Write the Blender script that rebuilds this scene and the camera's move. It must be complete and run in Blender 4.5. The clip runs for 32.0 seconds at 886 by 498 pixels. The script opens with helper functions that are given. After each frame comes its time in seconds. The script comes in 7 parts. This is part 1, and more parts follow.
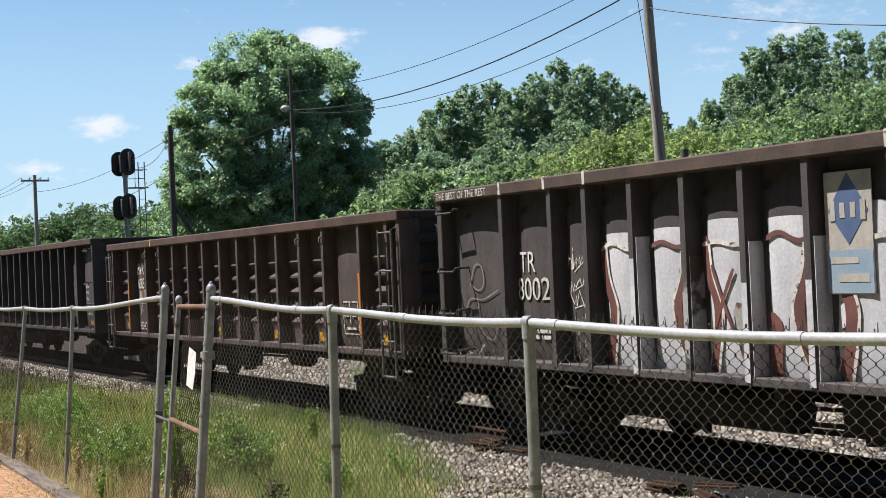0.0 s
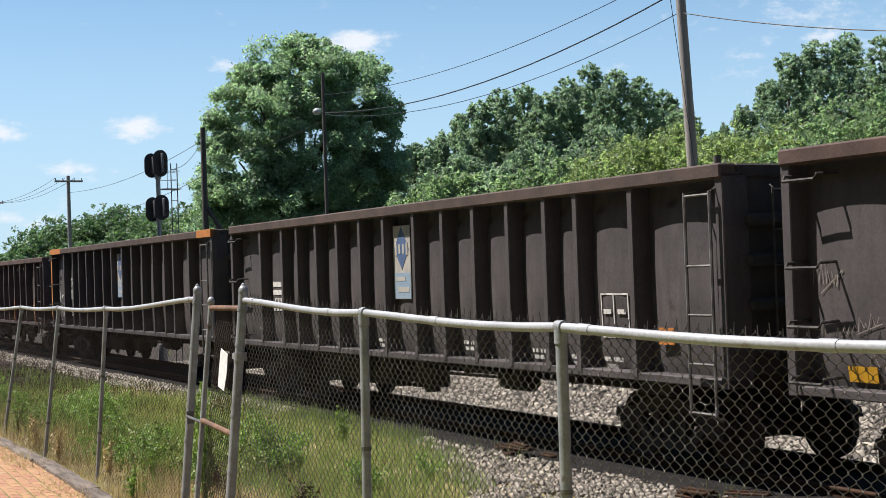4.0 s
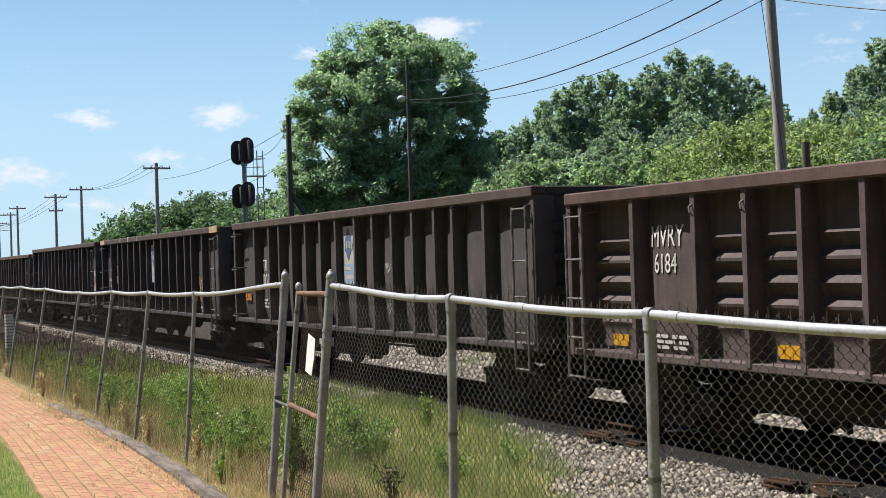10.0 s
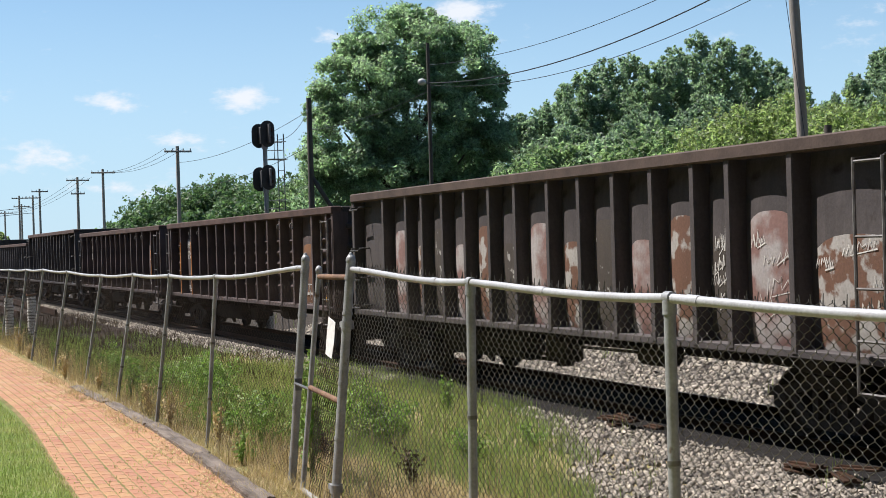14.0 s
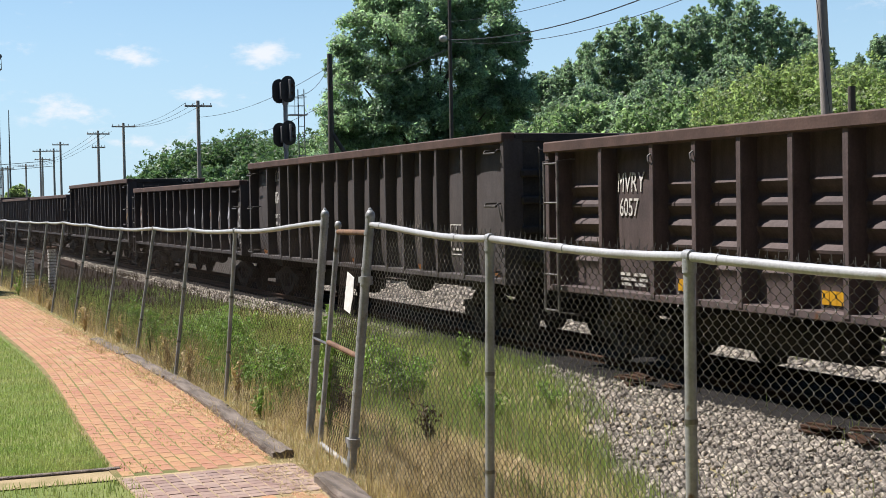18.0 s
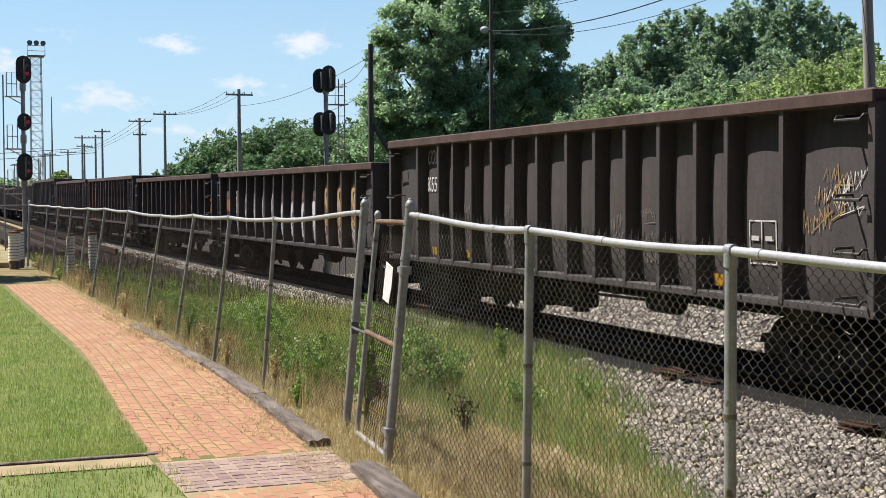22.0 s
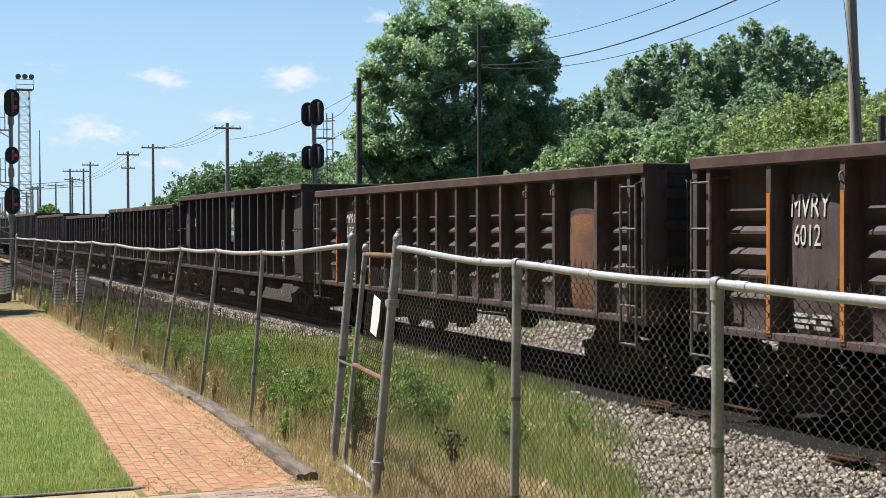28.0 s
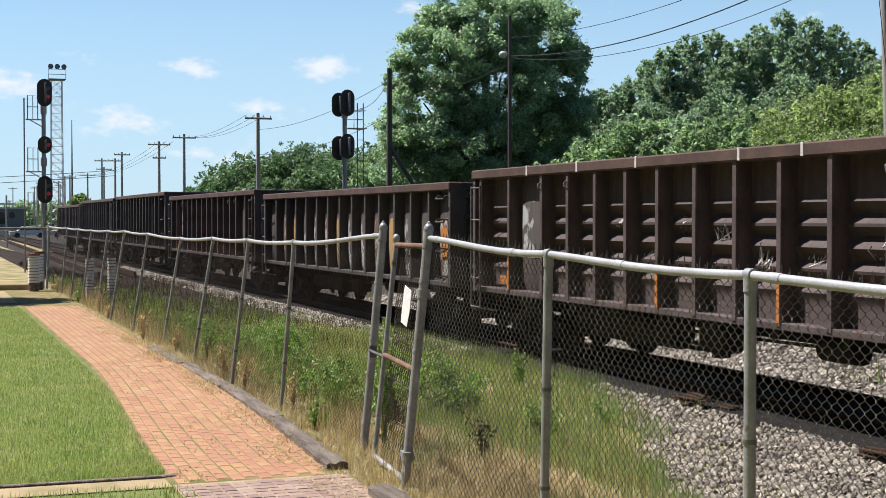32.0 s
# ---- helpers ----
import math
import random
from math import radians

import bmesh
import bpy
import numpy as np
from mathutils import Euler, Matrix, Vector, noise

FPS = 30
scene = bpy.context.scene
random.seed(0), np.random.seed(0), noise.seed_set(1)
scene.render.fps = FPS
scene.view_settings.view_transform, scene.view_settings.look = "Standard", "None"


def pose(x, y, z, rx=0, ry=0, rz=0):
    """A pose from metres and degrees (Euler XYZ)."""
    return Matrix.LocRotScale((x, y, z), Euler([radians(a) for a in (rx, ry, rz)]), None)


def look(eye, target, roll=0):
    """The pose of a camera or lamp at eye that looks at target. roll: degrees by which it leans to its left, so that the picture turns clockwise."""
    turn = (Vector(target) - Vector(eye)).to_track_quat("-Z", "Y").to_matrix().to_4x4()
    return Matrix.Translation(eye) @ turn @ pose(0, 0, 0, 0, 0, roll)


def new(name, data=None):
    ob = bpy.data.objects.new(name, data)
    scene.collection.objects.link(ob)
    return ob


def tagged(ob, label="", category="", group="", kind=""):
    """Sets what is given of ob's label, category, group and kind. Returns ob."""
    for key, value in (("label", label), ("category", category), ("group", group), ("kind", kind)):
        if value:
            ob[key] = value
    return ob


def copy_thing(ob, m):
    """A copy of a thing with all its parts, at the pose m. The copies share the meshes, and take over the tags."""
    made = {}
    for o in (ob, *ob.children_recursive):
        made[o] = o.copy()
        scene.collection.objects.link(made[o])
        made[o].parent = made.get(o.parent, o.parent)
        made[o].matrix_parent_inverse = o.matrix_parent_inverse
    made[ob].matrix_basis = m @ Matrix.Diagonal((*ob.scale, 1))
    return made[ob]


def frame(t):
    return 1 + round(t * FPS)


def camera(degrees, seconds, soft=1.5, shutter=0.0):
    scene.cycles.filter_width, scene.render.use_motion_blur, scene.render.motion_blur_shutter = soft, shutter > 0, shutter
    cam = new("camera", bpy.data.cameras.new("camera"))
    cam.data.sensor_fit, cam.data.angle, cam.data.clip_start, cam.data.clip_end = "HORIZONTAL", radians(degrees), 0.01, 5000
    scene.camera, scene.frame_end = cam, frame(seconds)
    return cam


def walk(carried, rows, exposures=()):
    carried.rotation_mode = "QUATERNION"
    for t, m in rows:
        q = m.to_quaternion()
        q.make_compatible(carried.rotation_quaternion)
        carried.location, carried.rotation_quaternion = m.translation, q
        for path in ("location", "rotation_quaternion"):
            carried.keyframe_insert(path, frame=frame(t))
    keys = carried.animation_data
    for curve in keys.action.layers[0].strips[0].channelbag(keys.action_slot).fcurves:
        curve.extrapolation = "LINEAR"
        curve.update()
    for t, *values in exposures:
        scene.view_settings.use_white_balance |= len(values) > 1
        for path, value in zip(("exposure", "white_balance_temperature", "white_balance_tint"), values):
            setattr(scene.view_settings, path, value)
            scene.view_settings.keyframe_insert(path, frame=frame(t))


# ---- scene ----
# ---------------------------------------------------------------- camera
cam = camera(35.0, 32.0, soft=0.8)
# seconds, x, y, z, turn about x, y and z
PATH = [
    (0, 0.040, -0.006, 1.966, 90.65, 2.49, -28.88),
    (0.5, 0.039, -0.005, 1.966, 90.65, 2.52, -28.89),
    (1, 0.038, -0.005, 1.966, 90.63, 2.33, -28.90),
    (1.5, 0.038, -0.005, 1.967, 90.63, 2.34, -28.88),
    (2, 0.037, -0.005, 1.967, 90.71, 2.37, -28.86),
    (2.5, 0.037, -0.004, 1.967, 90.79, 2.46, -28.89),
    (3, 0.035, -0.004, 1.967, 90.76, 2.52, -28.85),
    (3.5, 0.032, -0.004, 1.967, 90.72, 2.30, -28.47),
    (4, 0.029, -0.003, 1.966, 90.85, 1.96, -27.65),
    (4.5, 0.025, -0.002, 1.965, 90.86, 1.73, -26.88),
    (6.5, 0.007, -0.004, 1.964, 90.89, 1.64, -25.33),
    (7, 0.005, -0.006, 1.965, 90.77, 1.54, -25.13),
    (7.5, 0.003, -0.008, 1.965, 90.61, 1.51, -24.81),
    (8, 0.002, -0.011, 1.964, 90.49, 1.54, -24.55),
    (8.5, 0.001, -0.012, 1.963, 90.55, 1.68, -24.45),
    (9, 0.001, -0.011, 1.962, 90.56, 1.86, -24.62),
    (9.5, 0.001, -0.008, 1.962, 90.49, 1.84, -24.57),
    (10, 0.001, -0.006, 1.962, 90.44, 1.72, -24.27),
    (10.5, 0.001, -0.004, 1.963, 90.45, 1.47, -23.85),
    (11, 0.000, -0.004, 1.964, 90.37, 1.35, -23.39),
    (11.5, -0.000, -0.004, 1.964, 90.31, 1.33, -23.14),
    (12, 0.000, -0.005, 1.964, 90.36, 1.33, -23.00),
    (12.5, 0.001, -0.007, 1.964, 90.29, 1.47, -22.98),
    (13, 0.002, -0.009, 1.964, 90.12, 1.68, -23.18),
    (13.5, 0.003, -0.011, 1.964, 89.90, 1.70, -23.43),
    (15.5, 0.006, -0.010, 1.959, 89.19, 1.25, -23.14),
    (16, 0.006, -0.008, 1.957, 88.63, 1.01, -22.86),
    (16.5, 0.006, -0.006, 1.956, 88.21, 0.98, -22.69),
    (17, 0.007, -0.005, 1.955, 88.05, 1.06, -22.79),
    (17.5, 0.007, -0.003, 1.953, 88.05, 1.06, -22.81),
    (18, 0.006, -0.001, 1.953, 88.08, 0.99, -22.64),
    (18.5, 0.005, 0.000, 1.952, 88.03, 0.87, -22.49),
    (19, 0.004, 0.001, 1.951, 88.02, 0.70, -22.25),
    (19.5, 0.002, 0.002, 1.951, 87.99, 0.56, -22.02),
    (20, 0.000, 0.003, 1.951, 87.89, 0.49, -21.87),
    (20.5, -0.002, 0.004, 1.951, 87.84, 0.29, -21.61),
    (21, -0.003, 0.005, 1.951, 87.89, 0.15, -21.26),
    (21.5, -0.003, 0.007, 1.951, 87.85, 0.14, -21.03),
    (22, -0.002, 0.007, 1.950, 87.74, 0.24, -21.07),
    (22.5, 0.001, 0.008, 1.949, 87.67, 0.42, -21.36),
    (23, 0.002, 0.008, 1.948, 87.67, 0.59, -21.65),
    (23.5, 0.003, 0.007, 1.948, 87.68, 0.60, -21.72),
    (24, 0.003, 0.005, 1.948, 87.69, 0.53, -21.75),
    (24.5, 0.003, 0.003, 1.949, 87.89, 0.42, -22.11),
    (25, 0.002, 0.000, 1.949, 88.58, 0.23, -22.36),
    (25.5, 0.002, -0.001, 1.949, 89.27, 0.04, -22.25),
    (27.5, -0.001, -0.001, 1.948, 89.27, 0.26, -21.72),
    (28, -0.001, -0.002, 1.948, 89.10, 0.24, -21.55),
    (28.5, -0.001, -0.003, 1.948, 88.98, 0.40, -21.43),
    (29, -0.002, -0.004, 1.948, 88.88, 0.45, -21.47),
    (29.5, -0.004, -0.003, 1.947, 88.78, 0.29, -21.37),
    (30, -0.006, -0.002, 1.947, 88.83, 0.07, -20.88),
    (30.5, -0.007, -0.001, 1.946, 88.82, -0.04, -20.45),
    (31, -0.009, 0.001, 1.946, 88.71, -0.11, -20.29),
    (31.5, -0.009, 0.003, 1.945, 88.65, -0.04, -20.37),
    (32, -0.010, 0.003, 1.945, 88.73, -0.00, -20.34),
]
walk(cam, [(t, pose(x, y, z, a, b, c)) for t, x, y, z, a, b, c in PATH])

# ---------------------------------------------------------------- light
SUN = Vector((-1.3, 1.2, 3.0)).normalized()
world = bpy.data.worlds.new("sky")
scene.world = world
world.use_nodes = True
wn, wl = world.node_tree.nodes, world.node_tree.links
wn.clear()


def wnode(kind, **kw):
    n = wn.new(kind)
    for k, v in kw.items():
        if k == "op":
            n.operation = v
        elif k == "vals":
            for i, x in v.items():
                n.inputs[i].default_value = x
    return n


sky = wn.new("ShaderNodeTexSky")
sky.sky_type = "NISHITA"
sky.sun_disc = False
sky.sun_elevation = radians(59.5)
sky.sun_rotation = radians(315)
sky.air_density, sky.dust_density, sky.ozone_density = 0.75, 0.12, 1.6
wco = wn.new("ShaderNodeTexCoord")
wnz = wnode("ShaderNodeTexNoise", vals={"Scale": 48.0, "Detail": 8.0, "Roughness": 0.6})
wsq = wnode("ShaderNodeVectorMath", op="MULTIPLY", vals={1: (1.0, 1.0, 2.2)})
wl.new(wco.outputs["Generated"], wsq.inputs[0])
wl.new(wsq.outputs[0], wnz.inputs["Vector"])
# small cumulus puffs: azimuth from +y, elevation, half width, half height in degrees, strength
PUFFS = [(15.6, 6.1, 1.5, 0.62, 1.0), (10.2, 6.0, 1.4, 0.5, 0.8), (24.6, 9.35, 1.9, 0.62, 0.9), (6.2, 6.4, 1.1, 0.3, 0.5),
         (7.3, 3.9, 2.6, 0.8, 0.7), (12.6, 4.4, 1.9, 0.5, 0.55), (14.3, 4.2, 1.2, 0.35, 0.45), (3.2, 5.2, 2.4, 0.7, 0.8),
         (19.2, 8.5, 0.9, 0.5, 0.6), (10.5, 2.6, 3.4, 0.7, 0.55), (43.0, 8.8, 5.5, 3.0, 0.4), (37.0, 8.2, 4.0, 1.6, 0.25), (52, 11, 5, 2, 0.5), (-20, 14, 9, 3, 0.5), (-60, 22, 12, 4, 0.5)]
last = None
for az, el, hw, hh, st in PUFFS:
    c = Vector((math.sin(radians(az)) * math.cos(radians(el)), math.cos(radians(az)) * math.cos(radians(el)), math.sin(radians(el))))
    sub = wnode("ShaderNodeVectorMath", op="SUBTRACT", vals={1: c})
    wl.new(wco.outputs["Generated"], sub.inputs[0])
    mul = wnode("ShaderNodeVectorMath", op="MULTIPLY", vals={1: (1 / radians(hw), 1 / radians(hw), 1 / radians(hh))})
    wl.new(sub.outputs[0], mul.inputs[0])
    ln = wnode("ShaderNodeVectorMath", op="LENGTH")
    wl.new(mul.outputs[0], ln.inputs[0])
    mr = wn.new("ShaderNodeMapRange")
    mr.inputs[1].default_value, mr.inputs[2].default_value, mr.inputs[3].default_value, mr.inputs[4].default_value = 1.25, 0.1, 0.0, st
    wl.new(ln.outputs["Value"], mr.inputs[0])
    if last is None:
        last = mr.outputs[0]
    else:
        mx = wnode("ShaderNodeMath", op="MAXIMUM")
        wl.new(last, mx.inputs[0])
        wl.new(mr.outputs[0], mx.inputs[1])
        last = mx.outputs[0]
wadd = wnode("ShaderNodeMath", op="MULTIPLY_ADD", vals={1: 1.9, 2: -0.95})
wl.new(wnz.outputs["Fac"], wadd.inputs[0])
wsum = wnode("ShaderNodeMath", op="ADD")
wl.new(wadd.outputs[0], wsum.inputs[0])
wl.new(last, wsum.inputs[1])
wcl = wn.new("ShaderNodeMapRange")
wcl.interpolation_type = "SMOOTHSTEP"
wcl.inputs[1].default_value, wcl.inputs[2].default_value, wcl.inputs[3].default_value, wcl.inputs[4].default_value = 0.22, 0.95, 0.0, 0.92
wl.new(wsum.outputs[0], wcl.inputs[0])
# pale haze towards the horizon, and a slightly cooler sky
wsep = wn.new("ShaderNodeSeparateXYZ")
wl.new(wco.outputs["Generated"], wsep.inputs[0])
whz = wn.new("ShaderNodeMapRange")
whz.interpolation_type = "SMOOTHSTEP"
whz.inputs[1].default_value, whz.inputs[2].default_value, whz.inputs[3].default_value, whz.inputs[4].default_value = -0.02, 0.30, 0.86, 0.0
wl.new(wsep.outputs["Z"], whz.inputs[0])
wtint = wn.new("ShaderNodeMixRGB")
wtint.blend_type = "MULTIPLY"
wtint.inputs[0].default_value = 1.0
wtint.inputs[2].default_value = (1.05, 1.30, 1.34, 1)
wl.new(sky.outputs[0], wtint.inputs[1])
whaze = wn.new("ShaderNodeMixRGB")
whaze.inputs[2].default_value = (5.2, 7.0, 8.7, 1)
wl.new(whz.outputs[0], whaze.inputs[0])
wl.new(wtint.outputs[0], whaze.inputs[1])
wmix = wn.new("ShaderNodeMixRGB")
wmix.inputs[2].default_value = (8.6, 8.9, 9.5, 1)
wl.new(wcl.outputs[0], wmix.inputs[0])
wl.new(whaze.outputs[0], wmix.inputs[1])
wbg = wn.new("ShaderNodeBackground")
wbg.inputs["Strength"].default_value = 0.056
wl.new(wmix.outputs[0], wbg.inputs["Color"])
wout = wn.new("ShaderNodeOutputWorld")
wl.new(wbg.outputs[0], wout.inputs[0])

sun_data = bpy.data.lights.new("sun", "SUN")
sun_data.energy, sun_data.angle, sun_data.color = 5.0, radians(0.53), (1.0, 0.945, 0.90)
sun = new("sun", sun_data)
sun.matrix_world = look(SUN * 60, (0, 0, 0))
scene.view_settings.exposure = 0.93

# ---------------------------------------------------------------- materials
def material(name, col, col2=None, rough=0.7, metal=0.0, scale=6.0, fine=60.0, bump=0.2, per="", spread=0.0, spots=None, stretch=(1, 1, 1), trans=0.0, coords="Object", bdist=0.02, mixlo=0.35, mixhi=0.65, streak=0.0, spec=0.5):
    """A surface of two noises: col and col2 mixed over patches, a fine grain over them, and bump.
    per: 'object' or 'island' varies each piece's brightness by spread. spots: (colour, threshold, scale)."""
    m = bpy.data.materials.new(name)
    m.use_nodes = True
    n, l = m.node_tree.nodes, m.node_tree.links
    b = n["Principled BSDF"]
    b.inputs["Roughness"].default_value, b.inputs["Metallic"].default_value = rough, metal
    b.inputs["Specular IOR Level"].default_value = spec
    co = n.new("ShaderNodeTexCoord")
    mp = n.new("ShaderNodeMapping")
    mp.inputs["Scale"].default_value = stretch
    l.new(co.outputs[coords], mp.inputs[0])
    vec = mp.outputs[0]

    def noise_at(s, detail=5.0):
        t = n.new("ShaderNodeTexNoise")
        t.inputs["Scale"].default_value, t.inputs["Detail"].default_value = s, detail
        l.new(vec, t.inputs["Vector"])
        return t.outputs["Fac"]

    def remap(x, lo, hi, a, c):
        r = n.new("ShaderNodeMapRange")
        for i, v in enumerate((lo, hi, a, c)):
            r.inputs[i + 1].default_value = v
        l.new(x, r.inputs[0])
        return r.outputs[0]

    def mix(fac, a, c, mode="MIX"):
        x = n.new("ShaderNodeMixRGB")
        x.blend_type = mode
        for i, v in ((0, fac), (1, a), (2, c)):
            if isinstance(v, (tuple, list)):
                x.inputs[i].default_value = (*v, 1)
            elif isinstance(v, float):
                x.inputs[i].default_value = v
            else:
                l.new(v, x.inputs[i])
        return x.outputs[0]

    big, small = noise_at(scale), noise_at(fine, 3.0)
    c = mix(remap(big, mixlo, mixhi, 0.0, 1.0), col, col2 or tuple(0.75 * v for v in col))
    c = mix(1.0, c, mix(small, (0.72, 0.72, 0.72), (1.28, 1.28, 1.28)), "MULTIPLY")
    if streak:
        st = n.new("ShaderNodeTexNoise")
        st.inputs["Scale"].default_value, st.inputs["Detail"].default_value = 9.0, 4.0
        mp2 = n.new("ShaderNodeMapping")
        mp2.inputs["Scale"].default_value = (1, 1, 0.12)
        l.new(co.outputs[coords], mp2.inputs[0])
        l.new(mp2.outputs[0], st.inputs["Vector"])
        c = mix(remap(st.outputs["Fac"], 0.45, 0.75, 0.0, streak), c, tuple(0.45 * v for v in col))
    if spots:
        c = mix(remap(noise_at(spots[2]), spots[1], spots[1] + 0.08, 0.0, 1.0), c, spots[0])
    if per:
        if per == "object":
            rnd = n.new("ShaderNodeObjectInfo").outputs["Random"]
        else:
            rnd = n.new("ShaderNodeNewGeometry").outputs["Random Per Island"]
        v = remap(rnd, 0.0, 1.0, 1 - spread, 1 + spread)
        hv = n.new("ShaderNodeHueSaturation")
        l.new(v, hv.inputs["Value"])
        l.new(remap(rnd, 0.0, 1.0, 0.49, 0.515), hv.inputs["Hue"])
        l.new(c, hv.inputs["Color"])
        c = hv.outputs[0]
    l.new(c, b.inputs["Base Color"])
    if bump:
        bp = n.new("ShaderNodeBump")
        bp.inputs["Strength"].default_value, bp.inputs["Distance"].default_value = bump, bdist
        ad = n.new("ShaderNodeMath")
        ad.operation = "ADD"
        l.new(big, ad.inputs[0])
        l.new(small, ad.inputs[1])
        l.new(ad.outputs[0], bp.inputs["Height"])
        l.new(bp.outputs[0], b.inputs["Normal"])
    if trans:
        tr = n.new("ShaderNodeBsdfTranslucent")
        l.new(mix(1.0, c, (1.5, 1.68, 1.15), "MULTIPLY"), tr.inputs["Color"])
        ms = n.new("ShaderNodeMixShader")
        ms.inputs[0].default_value = trans
        l.new(b.outputs[0], ms.inputs[1])
        l.new(tr.outputs[0], ms.inputs[2])
        l.new(ms.outputs[0], n["Material Output"].inputs[0])
    return m


M_soil = material("soil_and_dry_grass", (0.35, 0.27, 0.155), (0.14, 0.14, 0.065), 0.95, scale=1.3, fine=40, bump=0.6, spec=0.08)
M_far_ground = material("rough_grass_ground", (0.0629, 0.0821, 0.0283), (0.101, 0.0947, 0.044), 0.95, scale=0.25, fine=18, bump=0.5, spec=0.08)
M_lawn = material("lawn_soil", (0.11, 0.15, 0.045), (0.17, 0.185, 0.07), 0.95, scale=1.6, fine=60, bump=0.5, spec=0.08)
M_lawn_blade = material("lawn_blades", (0.27, 0.34, 0.11), (0.42, 0.41, 0.19), 0.75, scale=1.2, fine=30, bump=0, per="island", spread=0.35, trans=0.25)
M_tall_grass = material("tall_green_grass", (0.17, 0.232, 0.068), (0.26, 0.278, 0.105), 0.7, scale=0.9, fine=20, bump=0, per="island", spread=0.4, trans=0.3)
M_dry_grass = material("dry_yellow_grass", (0.41, 0.30, 0.165), (0.46, 0.36, 0.225), 0.85, scale=2, fine=30, bump=0, per="island", spread=0.35, trans=0.2)
M_brown_weed = material("dead_brown_weed", (0.0629, 0.044, 0.0221), (0.101, 0.0692, 0.0314), 0.9, bump=0, per="island", spread=0.4)
M_weed = material("bright_weed_leaves", (0.145, 0.225, 0.05), (0.20, 0.275, 0.07), 0.6, scale=3, fine=30, bump=0, per="island", spread=0.35, trans=0.35)
M_leaf_a = material("cottonwood_leaves", (0.19, 0.265, 0.19), (0.25, 0.32, 0.225), 0.52, scale=0.35, fine=9, bump=0, per="island", spread=0.45, trans=0.6)
M_leaf_b = material("dark_wood_leaves", (0.17, 0.225, 0.172), (0.22, 0.28, 0.208), 0.52, scale=0.3, fine=9, bump=0, per="island", spread=0.45, trans=0.6)
M_leaf_c = material("light_shrub_leaves", (0.18, 0.222, 0.10), (0.228, 0.268, 0.125), 0.52, scale=0.3, fine=9, bump=0, per="island", spread=0.4, trans=0.6)
M_leaf_d = material("mid_green_leaves", (0.15, 0.205, 0.125), (0.20, 0.26, 0.15), 0.52, scale=0.3, fine=9, bump=0, per="island", spread=0.45, trans=0.6)
# Darkened copy of the wood leaves: the far trees' shade put into the colour.
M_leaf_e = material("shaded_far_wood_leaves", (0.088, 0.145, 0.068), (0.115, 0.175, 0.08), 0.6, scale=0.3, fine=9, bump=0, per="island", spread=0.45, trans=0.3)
M_faint = material("faint_chalk_line", (0.22, 0.19, 0.165), (0.15, 0.125, 0.11), 0.85, bump=0)
M_bark = material("grey_bark", (0.101, 0.0821, 0.0629), (0.0566, 0.0472, 0.0377), 0.95, scale=4, fine=30, bump=0.7, stretch=(1, 1, 0.25))
# Near-black bed: shade in the gaps between stones is put into its colour.
M_ballast = material("stone_bed_gap_shade", (0.03, 0.026, 0.023), (0.07, 0.06, 0.052), 0.95, scale=9, fine=26, bump=1.0, bdist=0.05, mixlo=0.3, mixhi=0.7, spec=0.08)
M_stone = material("ballast_stones", (0.27, 0.234, 0.196), (0.13, 0.113, 0.095), 0.9, scale=3, fine=50, bump=0.3, per="island", spread=0.62)
M_brick = material("orange_paving_brick", (0.30, 0.145, 0.078), (0.325, 0.175, 0.10), 0.9, spots=((0.32, 0.20, 0.12), 0.60, 2.6), scale=2.5, fine=55, bump=0.35, per="object", spread=0.06, bdist=0.004)
M_brick_j = material("orange_paving_brick_far", (0.30, 0.145, 0.078), (0.325, 0.175, 0.10), 0.9, spots=((0.32, 0.20, 0.12), 0.58, 1.9), scale=2.5, fine=55, bump=0.35, per="island", spread=0.06, bdist=0.004)
M_purple = material("purple_paving_brick", (0.225, 0.145, 0.12), (0.26, 0.185, 0.155), 0.9, scale=4, fine=55, bump=0.35, per="island", spread=0.2, bdist=0.004)
M_sand = material("sandy_joint_fill", (0.352, 0.27, 0.17), (0.226, 0.189, 0.101), 0.95, scale=3, fine=80, bump=0.4, spec=0.08)
M_joint = material("weedy_sand_joints", (0.23, 0.165, 0.09), (0.12, 0.125, 0.05), 0.95, scale=2.2, fine=60, bump=0.4, spec=0.08)
M_timber = material("weathered_tie_timber", (0.19, 0.155, 0.13), (0.085, 0.067, 0.055), 0.95, scale=5, fine=50, bump=0.9, stretch=(3, 0.4, 3))
# Cinder soil made darker still: shade among the weeds put into the colour.
M_cinder = material("cinder_soil_weed_shade", (0.022, 0.017, 0.014), (0.04, 0.03, 0.024), 0.95, scale=0.9, fine=14, bump=0.6, spots=((0.0947, 0.0755, 0.0566), 0.68, 5), spec=0.08)
# Blackened past real grime: the train's shade is put into this colour.
M_grime_shade = material("grimy_ballast_shade", (0.012, 0.011, 0.011), (0.021, 0.019, 0.018), 0.9, scale=7, fine=26, bump=0.9, bdist=0.04, spec=0.08)
M_tie = material("creosote_tie", (0.0377, 0.0283, 0.0221), (0.0189, 0.0158, 0.0126), 0.95, scale=5, fine=40, bump=0.7, spec=0.08)
M_rail = material("rusty_rail_steel", (0.0629, 0.0346, 0.0221), (0.0377, 0.0252, 0.0189), 0.7, 0.3, scale=3, fine=60, spec=0.08)
